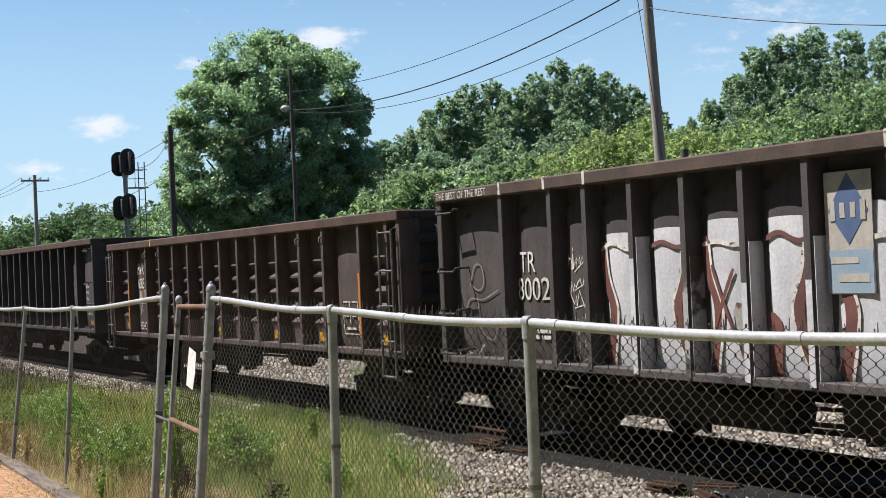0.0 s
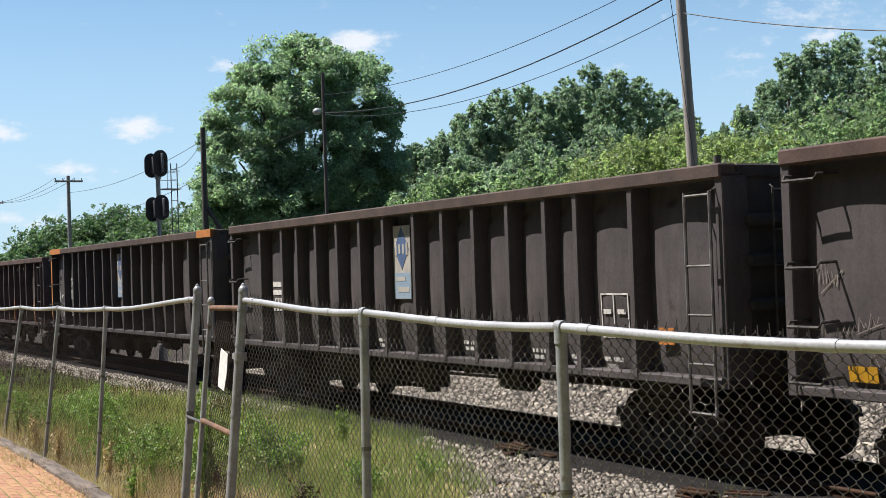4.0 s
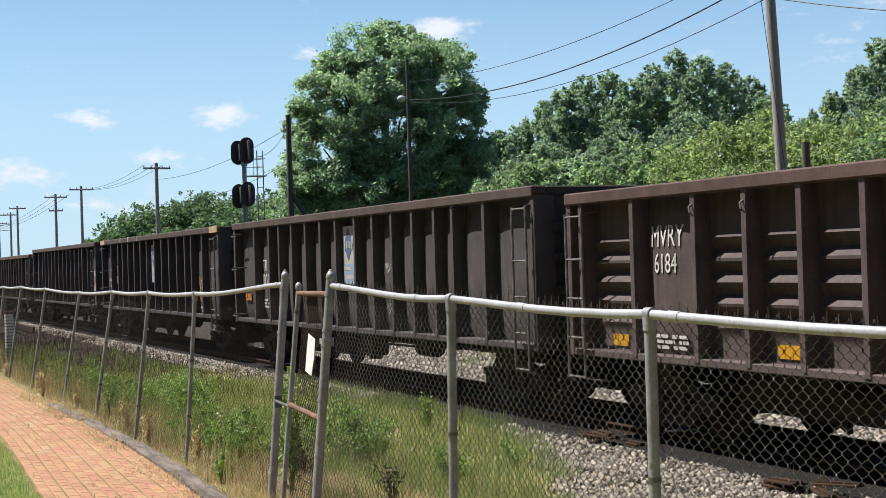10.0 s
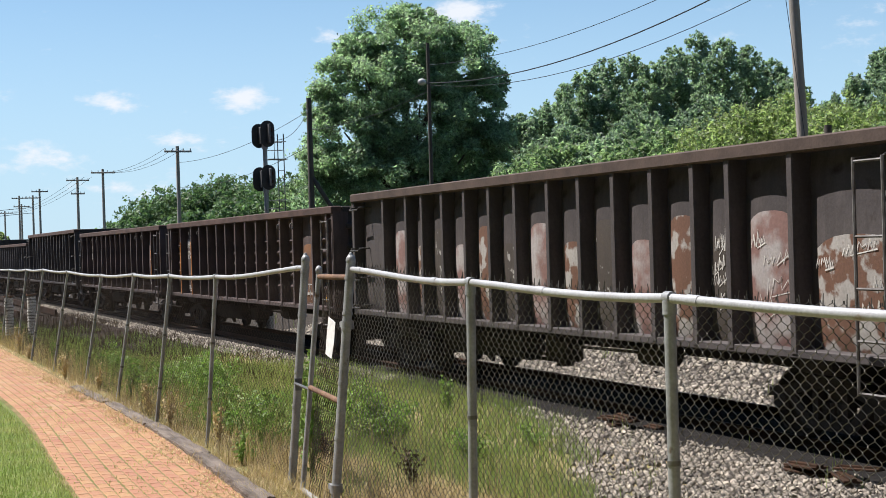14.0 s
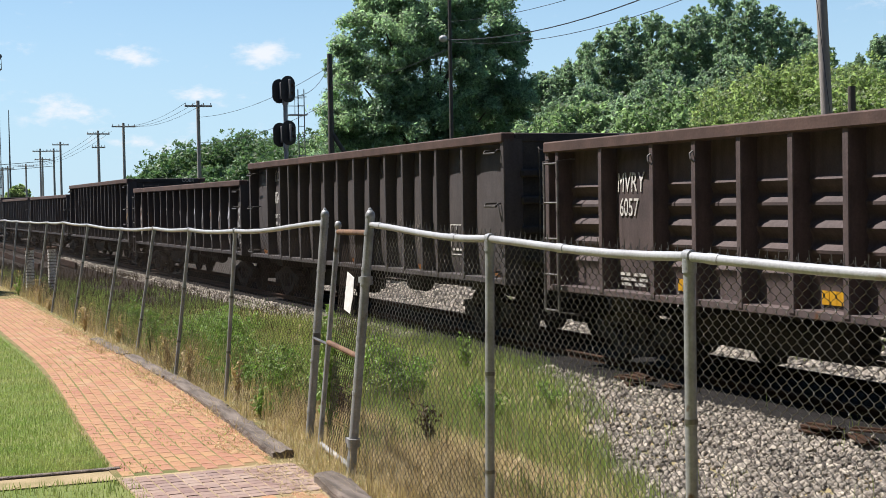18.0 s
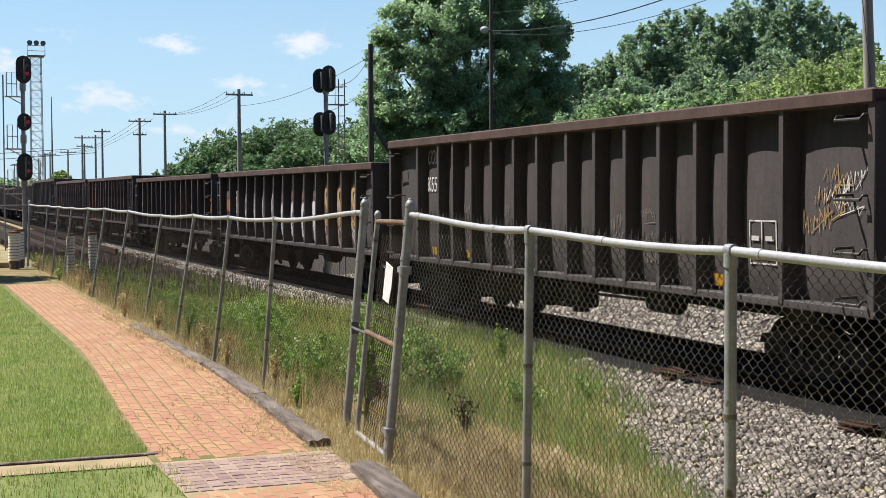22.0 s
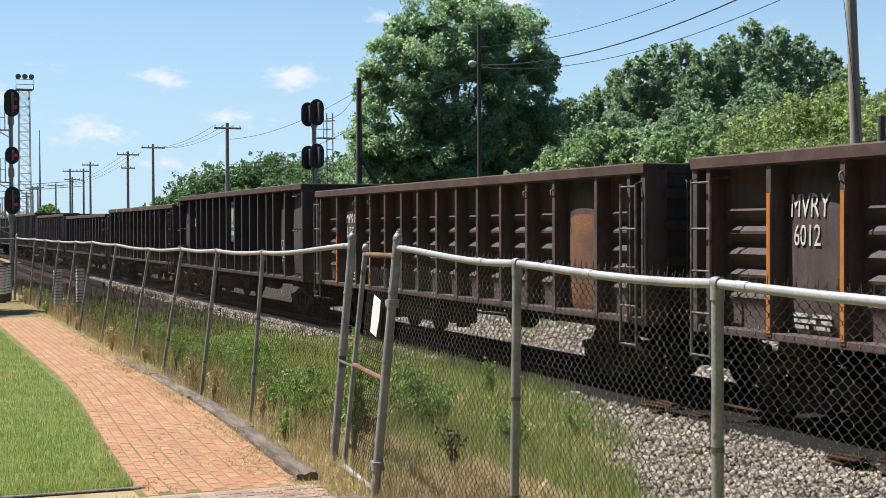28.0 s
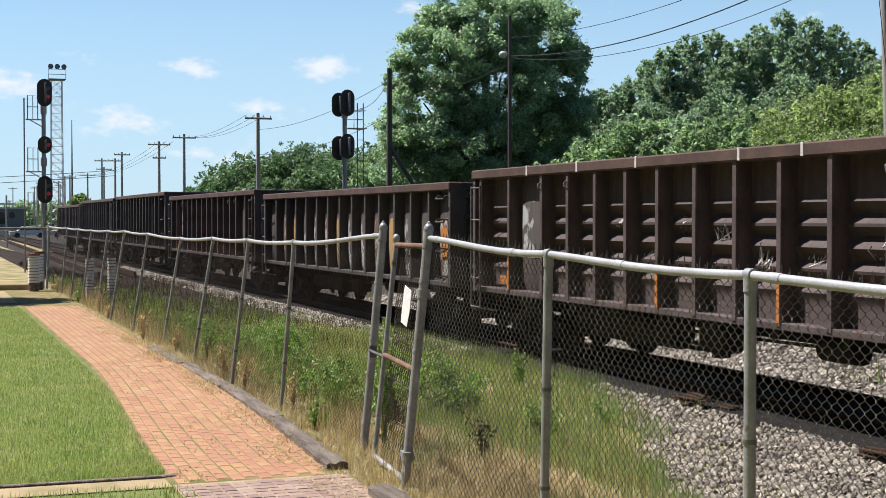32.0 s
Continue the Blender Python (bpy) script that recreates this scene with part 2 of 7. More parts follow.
M_galv = material("weathered_galvanised_pipe", (0.32, 0.33, 0.34), (0.22, 0.225, 0.23), 0.5, 0.3, scale=7, fine=70, bump=0.12, spots=((0.107, 0.0692, 0.044), 0.68, 9))
M_galv_rail = material("bright_galvanised_top_rail", (0.37, 0.38, 0.395), (0.30, 0.30, 0.305), 0.5, 0.2, scale=5, fine=60, bump=0.1, spots=((0.201, 0.151, 0.113), 0.70, 7))
M_rust_pipe = material("rusted_pipe", (0.189, 0.107, 0.0629), (0.113, 0.0629, 0.0409), 0.85, 0.2, scale=9, fine=60, bump=0.3)
M_wire = material("galvanised_fence_wire", (0.17, 0.165, 0.155), (0.10, 0.092, 0.082), 0.42, 0.55, scale=2, fine=20, bump=0)
M_wire_dark = material("rusted_fence_wire", (0.0777, 0.0592, 0.0488), (0.0518, 0.037, 0.0311), 0.75, 0.2, scale=2, fine=20, bump=0)
M_wall = material("sky_blocking_wall", (0.13, 0.075, 0.055), (0.09, 0.055, 0.042), 0.9, scale=2, fine=20, bump=0.3)
M_paper = material("white_paper_sign", (0.68, 0.68, 0.671), (0.629, 0.629, 0.612), 0.8, scale=4, fine=20, bump=0.05)
M_pole = material("weathered_pole_wood", (0.33, 0.3, 0.27), (0.25, 0.225, 0.2), 0.95, scale=3, fine=40, bump=0.5, stretch=(2, 2, 0.2))
M_pole_dark = material("dark_pole_wood", (0.0814, 0.0703, 0.0592), (0.0518, 0.0444, 0.0385), 0.95, scale=3, fine=40, bump=0.5, stretch=(2, 2, 0.2))
M_cable = material("black_cable", (0.0126, 0.0126, 0.0138), None, 0.6, bump=0)
M_black = material("black_signal_paint", (0.012, 0.012, 0.013), (0.02, 0.02, 0.02), 0.5, scale=8, bump=0.05)
M_visor = material("visor_glint_grey", (0.11, 0.11, 0.115), (0.07, 0.07, 0.075), 0.5, scale=8, bump=0.05)
M_silver = material("aluminium_paint", (0.315, 0.32, 0.327), (0.239, 0.239, 0.239), 0.45, 0.5, scale=6, fine=50, bump=0.1)
M_grey_steel = material("dull_grey_steel", (0.126, 0.132, 0.138), (0.0881, 0.091, 0.0947), 0.6, 0.4, scale=6, fine=50, bump=0.1)
M_ceramic = material("white_insulator", (0.44, 0.44, 0.428), None, 0.25, bump=0)
M_wrap = material("white_corrugated_wrap", (0.8, 0.78, 0.73), (0.66, 0.63, 0.57), 0.8, scale=9, fine=50, bump=0.2)

M_tr = material("brown_black_gondola_paint", (0.090, 0.079, 0.078), (0.061, 0.054, 0.055), 0.62, scale=1.3, fine=28, bump=0.10, streak=0.55, spots=((0.0283, 0.0208, 0.0176), 0.62, 1.9), spec=0.15)
M_mv = material("rusty_maroon_gondola_paint", (0.105, 0.080, 0.077), (0.066, 0.053, 0.053), 0.66, scale=1.6, fine=30, bump=0.12, streak=0.6, spots=((0.0977, 0.0472, 0.0283), 0.66, 2.4), spec=0.15)
M_co = material("dark_brown_gondola_paint", (0.083, 0.073, 0.072), (0.066, 0.058, 0.058), 0.6, scale=1.2, fine=26, bump=0.08, streak=0.4, spec=0.15)
M_rim_r = material("red_brown_top_chord", (0.1, 0.066, 0.057), (0.066, 0.045, 0.04), 0.75, scale=2.2, fine=30, bump=0.14, spec=0.15)
M_rim_b = material("dull_brown_top_chord", (0.095, 0.07, 0.06), (0.062, 0.047, 0.042), 0.75, scale=2.2, fine=30, bump=0.14, spec=0.15)
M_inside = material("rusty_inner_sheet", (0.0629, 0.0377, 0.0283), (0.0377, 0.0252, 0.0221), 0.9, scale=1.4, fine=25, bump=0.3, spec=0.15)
M_under = material("grimy_black_running_gear", (0.038, 0.036, 0.036), (0.055, 0.05, 0.047), 0.85, scale=4, fine=30, bump=0.3, spec=0.15)
M_ladder = material("worn_grey_ladder_paint", (0.17, 0.165, 0.16), (0.07, 0.06, 0.055), 0.6, 0.2, scale=5, fine=40, bump=0.1)
M_iron = material("dark_grab_iron", (0.0259, 0.0237, 0.0222), (0.074, 0.0666, 0.0592), 0.6, 0.3, scale=7, bump=0.1)
M_white = material("worn_white_stencil", (0.6, 0.58, 0.55), (0.42, 0.4, 0.37), 0.75, scale=7, fine=40, bump=0.1, spots=((0.0755, 0.0566, 0.0472), 0.60, 14))
M_yellow = material("yellow_reflector", (0.503, 0.27, 0.0126), (0.415, 0.214, 0.0189), 0.4, scale=12, fine=40, bump=0.05)
M_orange = material("orange_spray_paint", (0.428, 0.151, 0.0221), (0.327, 0.12, 0.0252), 0.7, scale=6, bump=0.05)
M_cream = material("cream_chord_patch", (0.39, 0.295, 0.157), (0.327, 0.239, 0.126), 0.75, scale=6, bump=0.1)
M_blue = material("faded_blue_emblem", (0.0535, 0.0881, 0.182), (0.0692, 0.113, 0.214), 0.65, scale=5, bump=0.05)
M_ltblue = material("pale_blue_board", (0.189, 0.264, 0.346), (0.239, 0.302, 0.365), 0.65, scale=4, bump=0.05)
M_board = material("weathered_white_board", (0.403, 0.377, 0.34), (0.315, 0.295, 0.264), 0.7, scale=4, bump=0.1, streak=0.25)
M_green = material("green_emblem", (0.0189, 0.101, 0.0755), (0.0314, 0.138, 0.101), 0.6, scale=4, bump=0.05)
M_rustpatch = material("orange_rust_patch", (0.17, 0.0724, 0.0283), (0.0947, 0.0472, 0.0283), 0.9, scale=2.5, fine=30, bump=0.3)


def paint(name, a, c, k=2.2, lo=0.46, hi=0.54):
    return material(name, a, c, 0.65, scale=k, fine=30, bump=0.1, mixlo=lo, mixhi=hi, streak=0.25)


P_white2 = paint("grey_white_spray", (0.315, 0.315, 0.32), (0.0629, 0.0503, 0.044), 2.6, 0.47, 0.52)
P_tag = paint("thin_white_tags", (0.0535, 0.0428, 0.0365), (0.315, 0.302, 0.289), 4.5, 0.60, 0.63)
P_mixed = paint("brown_and_white_spray", (0.126, 0.0629, 0.0409), (0.315, 0.295, 0.277), 3.0, 0.50, 0.55)
P_pink = paint("pale_pink_spray", (0.189, 0.107, 0.0947), (0.315, 0.289, 0.283), 2.2, 0.45, 0.6)
P_gold = paint("gold_yellow_spray", (0.34, 0.215, 0.085), (0.17, 0.095, 0.055), 3.0, 0.55, 0.6)
P_grey = paint("grey_blue_spray", (0.17, 0.18, 0.21), (0.30, 0.29, 0.30), 3.0, 0.45, 0.6)
P_pale = paint("pale_spray_fill", (0.52, 0.52, 0.545), (0.43, 0.43, 0.46), 2.0, 0.4, 0.6)
P_maroon = paint("maroon_spray_fill", (0.155, 0.06, 0.05), (0.11, 0.045, 0.04), 3.0, 0.4, 0.6)
P_amber = paint("amber_block_letter_paint", (0.44, 0.239, 0.0377), (0.138, 0.0755, 0.0377), 4.0, 0.60, 0.66)


def lamp_material(name, col, strength):
    m = bpy.data.materials.new(name)
    m.use_nodes = True
    b = m.node_tree.nodes["Principled BSDF"]
    b.inputs["Base Color"].default_value = (*col, 1)
    b.inputs["Emission Color"].default_value = (*col, 1)
    b.inputs["Emission Strength"].default_value = strength
    b.inputs["Roughness"].default_value = 0.3
    return m


M_red_lamp = lamp_material("red_signal_lens", (0.2, 0.01, 0.02), 0.3)
M_dark_lens = material("dark_lens_glass", (0.00629, 0.00629, 0.00755), None, 0.15, bump=0)


# ---------------------------------------------------------------- mesh helpers
class Shape:
    """A growing list of vertices and faces."""

    def __init__(self):
        self.v, self.f, self.smooth = [], [], False

    def add(self, vs, fs):
        o = len(self.v)
        self.v += [tuple(p) for p in vs]
        self.f += [tuple(i + o for i in q) for q in fs]
        return self

    def box(self, x0, x1, y0, y1, z0, z1, bev=0.0):
        if bev <= 0:
            vs = [(x, y, z) for z in (z0, z1) for y in (y0, y1) for x in (x0, x1)]
            return self.add(vs, [(0, 2, 3, 1), (4, 5, 7, 6), (0, 1, 5, 4), (2, 6, 7, 3), (0, 4, 6, 2), (1, 3, 7, 5)])
        b = min(bev, abs(x1 - x0) / 2.2, abs(y1 - y0) / 2.2, abs(z1 - z0) / 2.2)
        bm = bmesh.new()
        bmesh.ops.create_cube(bm, size=1)
        for p in bm.verts:
            p.co = Vector(((x0 + x1) / 2 + p.co.x * (x1 - x0), (y0 + y1) / 2 + p.co.y * (y1 - y0), (z0 + z1) / 2 + p.co.z * (z1 - z0)))
        bmesh.ops.bevel(bm, geom=bm.edges[:], offset=b, segments=1, affect="EDGES")
        bm.verts.index_update()
        self.add([p.co[:] for p in bm.verts], [[p.index for p in q.verts] for q in bm.faces])
        bm.free()
        return self

    def tube(self, pts, r, n=8, cap=True, r1=None):
        """A round bar through pts; r1: the radius at its end."""
        pts = [Vector(p) for p in pts]
        vs, fs = [], []
        for i, p in enumerate(pts):
            d = (pts[min(i + 1, len(pts) - 1)] - pts[max(i - 1, 0)]).normalized()
            a = d.cross(Vector((0, 0, 1)) if abs(d.z) < 0.9 else Vector((1, 0, 0))).normalized()
            c = d.cross(a)
            rr = r if r1 is None else r + (r1 - r) * i / (len(pts) - 1)
            vs += [p + (a * math.cos(2 * math.pi * k / n) + c * math.sin(2 * math.pi * k / n)) * rr for k in range(n)]
        for i in range(len(pts) - 1):
            fs += [(i * n + k, i * n + (k + 1) % n, (i + 1) * n + (k + 1) % n, (i + 1) * n + k) for k in range(n)]
        if cap:
            fs += [tuple(range(n))[::-1], tuple(range((len(pts) - 1) * n, len(pts) * n))]
        return self.add(vs, fs)

    def ball(self, c, r, n=8, m=5, squash=1.0):
        vs, fs = [], []
        for i in range(m + 1):
            th = math.pi * i / m
            vs += [(c[0] + r * math.sin(th) * math.cos(2 * math.pi * k / n), c[1] + r * math.sin(th) * math.sin(2 * math.pi * k / n), c[2] + r * squash * math.cos(th)) for k in range(n)]
        for i in range(m):
            fs += [(i * n + k, (i + 1) * n + k, (i + 1) * n + (k + 1) % n, i * n + (k + 1) % n) for k in range(n)]
        return self.add(vs, fs)

    def plate(self, outline, axis, a, c):
        """An outline in two of the axes, as a plate from a to c along axis."""
        k = len(outline)
        vs = []
        for w in (a, c):
            for p, q in outline:
                vs.append({"x": (w, p, q), "y": (p, w, q), "z": (p, q, w)}[axis])
        fs = [tuple(range(k)), tuple(range(2 * k - 1, k - 1, -1))] + [(i, i + k, (i + 1) % k + k, (i + 1) % k) for i in range(k)]
        return self.add(vs, fs)

    def mesh(self, name):
        me = bpy.data.meshes.new(name)
        me.from_pydata(self.v, [], self.f)
        bm = bmesh.new()
        bm.from_mesh(me)
        bmesh.ops.recalc_face_normals(bm, faces=bm.faces)
        bm.to_mesh(me)
        bm.free()
        if self.smooth:
            me.polygons.foreach_set("use_smooth", [True] * len(me.polygons))
            me.set_sharp_from_angle(angle=radians(40))
        return me


def part(name, shape, mat, parent=None, label="", smooth=False):
    """One mesh object, under a thing or a part."""
    if isinstance(shape, Shape):
        shape.smooth = smooth
        me = shape.mesh(name)
    else:
        me = shape
    if mat and not me.materials:
        me.materials.append(mat)
    ob = new(name, me)
    if parent is not None:
        ob.parent = parent
    if label:
        ob["label"] = label
    return ob


def array_mesh(name, verts, faces, mat, smooth=False):
    """A mesh from numpy arrays: verts (n, 3), faces (m, k)."""
    me = bpy.data.meshes.new(name)
    m, k = faces.shape
    me.vertices.add(len(verts))
    me.vertices.foreach_set("co", np.ascontiguousarray(verts, np.float32).ravel())
    me.loops.add(m * k)
    me.loops.foreach_set("vertex_index", np.ascontiguousarray(faces, np.int32).ravel())
    me.polygons.add(m)
    me.polygons.foreach_set("loop_start", np.arange(0, m * k, k, dtype=np.int32))
    me.polygons.foreach_set("loop_total", np.full(m, k, np.int32))
    me.update(calc_edges=True)
    me.validate()
    if smooth:
        me.polygons.foreach_set("use_smooth", [True] * m)
    me.materials.append(mat)
    return me


def empty(name, x=0, y=0, z=0, rz=0):
    ob = new(name)
    ob.empty_display_size = 0.3
    ob.matrix_basis = pose(x, y, z, 0, 0, rz)
    return ob


def ease(a, c, x):
    t = min(1.0, max(0.0, (x - a) / (c - a)))
    return t * t * (3 - 2 * t)


EYE_Z, RAIL_Z, BED_Z, BODY_Z = 1.95, -0.50, -0.68, -0.36


def ground_z(x, y):
    """The lie of the land: level by the walk, falling behind the fence to the track bed."""
    n = 0.05 * noise.noise((x * 0.5, y * 0.5, 0)) if 3.2 < x < 9.5 else 0.0
    return -0.66 * ease(3.3, 7.4, x) + n * ease(3.2, 4.2, x) * (1 - ease(8.5, 9.5, x)) - far_fall(x)


def far_fall(x):
    """The shoulder beyond the far rail falls to a gravel hollow, and the land rises again behind it."""
    return 0.56 * (max(0.0, min(1.0, (x - 12.35) / 1.75))) * (1 - ease(15.6, 19.8, x))


def bed_edge(y):
    """Where the crushed stone begins, across the track."""
    e = 5.4 + 4.8 * ease(6.5, 22.0, y)
    return e + 0.35 * noise.noise((0.0, y * 0.45, 3.0)) + 0.2 * noise.noise((5.0, y * 1.7, 3.0))


# ---------------------------------------------------------------- ground
def sheet(name, xs, ys, zf, mat, label, category, smooth=True):
    vs = np.array([(x, y, zf(x, y)) for y in ys for x in xs])
    w = len(xs)
    fs = np.array([(j * w + i, j * w + i + 1, (j + 1) * w + i + 1, (j + 1) * w + i) for j in range(len(ys) - 1) for i in range(w - 1)])
    ob = new(name, array_mesh(name, vs, fs, mat, smooth))
    return tagged(ob, label, category, kind="structure")


def spread(*stops):
    """Values from stop to stop: (start, end, step), joined."""
    out = []
    for a, c, s in stops:
        out += list(np.arange(a, c, s))
    return out


gx = [-2500, -900, -300, -100, -40, -15] + spread((-8, 3, 1.0), (3, 10, 0.35), (10, 20, 0.5)) + [20, 22, 24, 40, 80, 200, 600, 1500, 2500]
gy = [-2500, -900, -380, -150, -50, -20] + spread((-8, 4, 2.0), (4, 30, 0.5), (30, 60, 3.0)) + [60, 100, 180, 300, 500, 900, 2500]
sheet("ground", gx, gy, ground_z, M_soil, "rough ground of soil and dry grass along the railway", "ground")
sheet("field", [19.2, 20, 22, 24, 40, 80, 200, 600, 2000], [-400, -100, 0, 10, 20, 30, 45, 60, 80, 110, 160, 240, 400, 800, 2000], lambda x, y: BED_Z + 0.05 - far_fall(x), M_far_ground, "rough grass field beyond the tracks", "ground")


def track_at(s):
    """A place on the centre line and the heading, s metres along it."""
    return 11.47, s, 0.0


def strip(name, offs, zs, s0, s1, step, mat, label, category, wob=0.0):
    """A band swept along the track: cross-section offsets and heights."""
    ss = list(np.arange(s0, s1 + 0.01, step))
    vs = []
    for s in ss:
        x, y, h = track_at(s)
        for o, z in zip(offs, zs):
            if o is None:
                o = min(bed_edge(s), 9.4) - 11.47
            vs.append((x + o * math.cos(h), y + o * math.sin(h), z))
    w = len(offs)
    fs = np.array([(j * w + i, j * w + i + 1, (j + 1) * w + i + 1, (j + 1) * w + i) for j in range(len(ss) - 1) for i in range(w - 1)])
    ob = new(name, array_mesh(name, np.array(vs), fs, mat, True))
    return tagged(ob, label, category, kind="structure")


BED_X = [-1.9, -0.5, 0.85, 1.3, 1.8, 2.6, 3.4, 4.2, 5.0, 6.0, 7.0, 7.9]
strip("track_bed", [None] + BED_X, [-0.70] + [BED_Z + 0.045 - far_fall(11.47 + o) for o in BED_X], -40, 560, 1.0, M_ballast, "bed of stone ballast darkened for the shade between stones", "ballast")

# Near-black band: the train's ground shadow painted over grimy ballast.
strip("track_grime", [-1.95, -0.8, 0.85, 1.3, 2.6], [BED_Z + 0.056, BED_Z + 0.066, BED_Z + 0.066, BED_Z + 0.06 - far_fall(12.77), BED_Z + 0.06 - far_fall(14.07)], -40, 560, 4.0, M_grime_shade, "grimy ballast under the train with its shade painted in", "ballast")
track = empty("railway_track")
tagged(track, "standard gauge railway track with rusty rails on dark ties", "track", kind="structure")
for side in (-0.7575, 0.7575):
    prof = [(-0.07, 0), (-0.012, 0.03), (-0.012, 0.12), (-0.035, 0.135), (-0.035, 0.17), (0.035, 0.17), (0.035, 0.135), (0.012, 0.12), (0.012, 0.03), (0.07, 0)]
    vs, ss = [], list(np.arange(-60, 540, 4.0))
    for s in ss:
        x, y, h = track_at(s)
        vs += [(x + (side + o) * math.cos(h), y + (side + o) * math.sin(h), RAIL_Z - 0.17 + z) for o, z in prof]
    k = len(prof)
    fs = np.array([(j * k + i, j * k + (i + 1) % k, (j + 1) * k + (i + 1) % k, (j + 1) * k + i) for j in range(len(ss) - 1) for i in range(k)])
    ob = new("rail", array_mesh("rail", np.array(vs), fs, M_rail))
    ob.parent = track
tie_mesh = Shape().box(-1.3, 1.3, -0.115, 0.115, -0.16, 0.0, 0.012).mesh("tie")
tie_mesh.materials.append(M_tie)
for i in range(110):
    ob = part("tie", tie_mesh, None, track)
    ob.matrix_basis = pose(11.47 + random.uniform(-0.05, 0.05), 3 + i * 0.52, RAIL_Z - 0.172, 0, 0, random.uniform(-1.5, 1.5))

# added walls, out of view, that block sky light to deepen the wagons' shade
tagged(part("wall_west", Shape().box(-14.5, -14.0, -60, 70, -0.5, 18.0), M_wall), "added unseen wall behind the camera, blocking sky light from the wagons", "wall", kind="structure")
tagged(part("wall_south", Shape().box(-14.0, 7.8, -12.5, -12.0, -0.6, 20.0), M_wall), "added unseen wall behind the camera, blocking sky light from the wagons", "wall", kind="structure")
tagged(part("wall_east", Shape().box(16.5, 48.0, -12.5, -12.0, -0.7, 20.0), M_wall), "added unseen wall beyond the track, blocking sky light from the wagons", "wall", kind="structure")

# ---------------------------------------------------------------- the train
HALF, LENGTH = 8.2, 17.62
EVEN = [1.78, 1.20, 0.78, 0.94, 0.97, 0.98, 0.96, 1.12, 0.97, 0.98, 0.99, 0.98, 0.76, 1.22, 1.77]
BAYS = {
    "m": [0.4, 1.35, 1.42, 1.04, 1.0, 1.03, 0.98, 1.04, 1.02, 1.02, 1.04, 1.07, 1.04, 1.44, 1.02, 0.49],
    "t": EVEN,
    "l": [1.6, 1.22, 1.15, 1.12, 1.12, 1.1, 1.08, 1.1, 1.1, 1.1, 1.12, 1.14, 1.15, 1.3],
    "c": EVEN,
}
TOP = {"l": 3.03, "m": 3.21, "t": 3.40, "c": 3.45}
SILL, SHEET, RIB, RIM = 0.94, -1.29, -1.545, -1.575


def edges(kind):
    """Where the bays of a side begin and end, from the far end to the near end."""
    out = [HALF]
    for w in BAYS[kind]:
        out.append(out[-1] - w)
    return out


def swell(kind, louvre, u, v):
    """How far a side panel stands out from the sheet."""
    if louvre:
        e = ease(0.05, 0.13, u) * (1 - ease(0.87, 0.95, u))
        d = 0.0
        for c in (0.20, 0.333, 0.466, 0.598, 0.73):
            d = max(d, math.exp(-((v - c) / 0.036) ** 2))
        pocket = e * (1 - ease(0.74, 0.78, v)) * ease(0.17, 0.21, v)
        return 0.03 + 0.045 * d * e - 0.085 * pocket * (1 - d)
    return 0.10 * (max(0.0, math.sin(math.pi * u)) ** 0.5) * (max(0.0, math.sin(math.pi * v)) ** 0.4)


def side_panel(kind, w, louvre):
    s = Shape()
    nu, nv = (11, 56) if louvre else (8, 12)
    z0, z1 = SILL + 0.05, TOP[kind] - 0.16
    vs = [(-swell(kind, louvre, i / nu, j / nv), w * (0.5 - i / nu), z0 + (z1 - z0) * j / nv) for j in range(nv + 1) for i in range(nu + 1)]
    fs = [(j * (nu + 1) + i, j * (nu + 1) + i + 1, (j + 1) * (nu + 1) + i + 1, (j + 1) * (nu + 1) + i) for j in range(nv) for i in range(nu)]
    s.add(vs, fs)
    s.smooth = True
    return s.mesh("side_panel")


def patch(car, kind, bay, u0, u1, za, zc, mat, name="graffiti", label="", arch=0.5, lift=0.006):
    """Paint on one bay of the near side, from za to zc above the rail, with a rounded top."""
    e = edges(kind)
    ya, yc = e[bay] - 0.06, e[bay + 1] + 0.06
    w = ya - yc
    z0, z1 = SILL + 0.05, TOP[kind] - 0.16
    s = Shape()
    nu, nv = 8, 10
    vs = []
    for j in range(nv + 1):
        for i in range(nu + 1):
            u = u0 + (u1 - u0) * i / nu
            k = abs(2 * i / nu - 1)
            top = zc - arch * 0.25 * k ** 3
            z = za + (top - za) * j / nv
            vs.append((SHEET - swell(kind, False, u, (z - z0) / (z1 - z0)) - lift, ya - w * u, z))
    s.add(vs, [(j * (nu + 1) + i, j * (nu + 1) + i + 1, (j + 1) * (nu + 1) + i + 1, (j + 1) * (nu + 1) + i) for j in range(nv) for i in range(nu)])
    return part(name, s, mat, car, label, smooth=True)


LOUVRED = {"m": lambda i: i not in (0, 2, 13, 15), "t": lambda i: False, "c": lambda i: False, "l": lambda i: False}
KIND_OF = {}


def drape(ob, car, x):
    """Lays paint that was made on the plane x onto the swelling panels of a wagon's near side."""
    kind = KIND_OF.get(car.name)
    if kind is None or abs(x - SHEET + 0.075) > 0.02:
        return ob
    e = edges(kind)
    z0, z1 = SILL + 0.05, TOP[kind] - 0.16
    for p in ob.data.vertices:
        b = max(0, min(len(e) - 2, sum(1 for q in e[1:-1] if p.co.y < q)))
        u = max(0.0, min(1.0, (e[b] - 0.01 - p.co.y) / (e[b] - e[b + 1] - 0.02)))
        v = max(0.0, min(1.0, (p.co.z - z0) / (z1 - z0)))
        p.co.x += SHEET - swell(kind, LOUVRED[kind](b), u, v) - 0.013 - x
    return ob


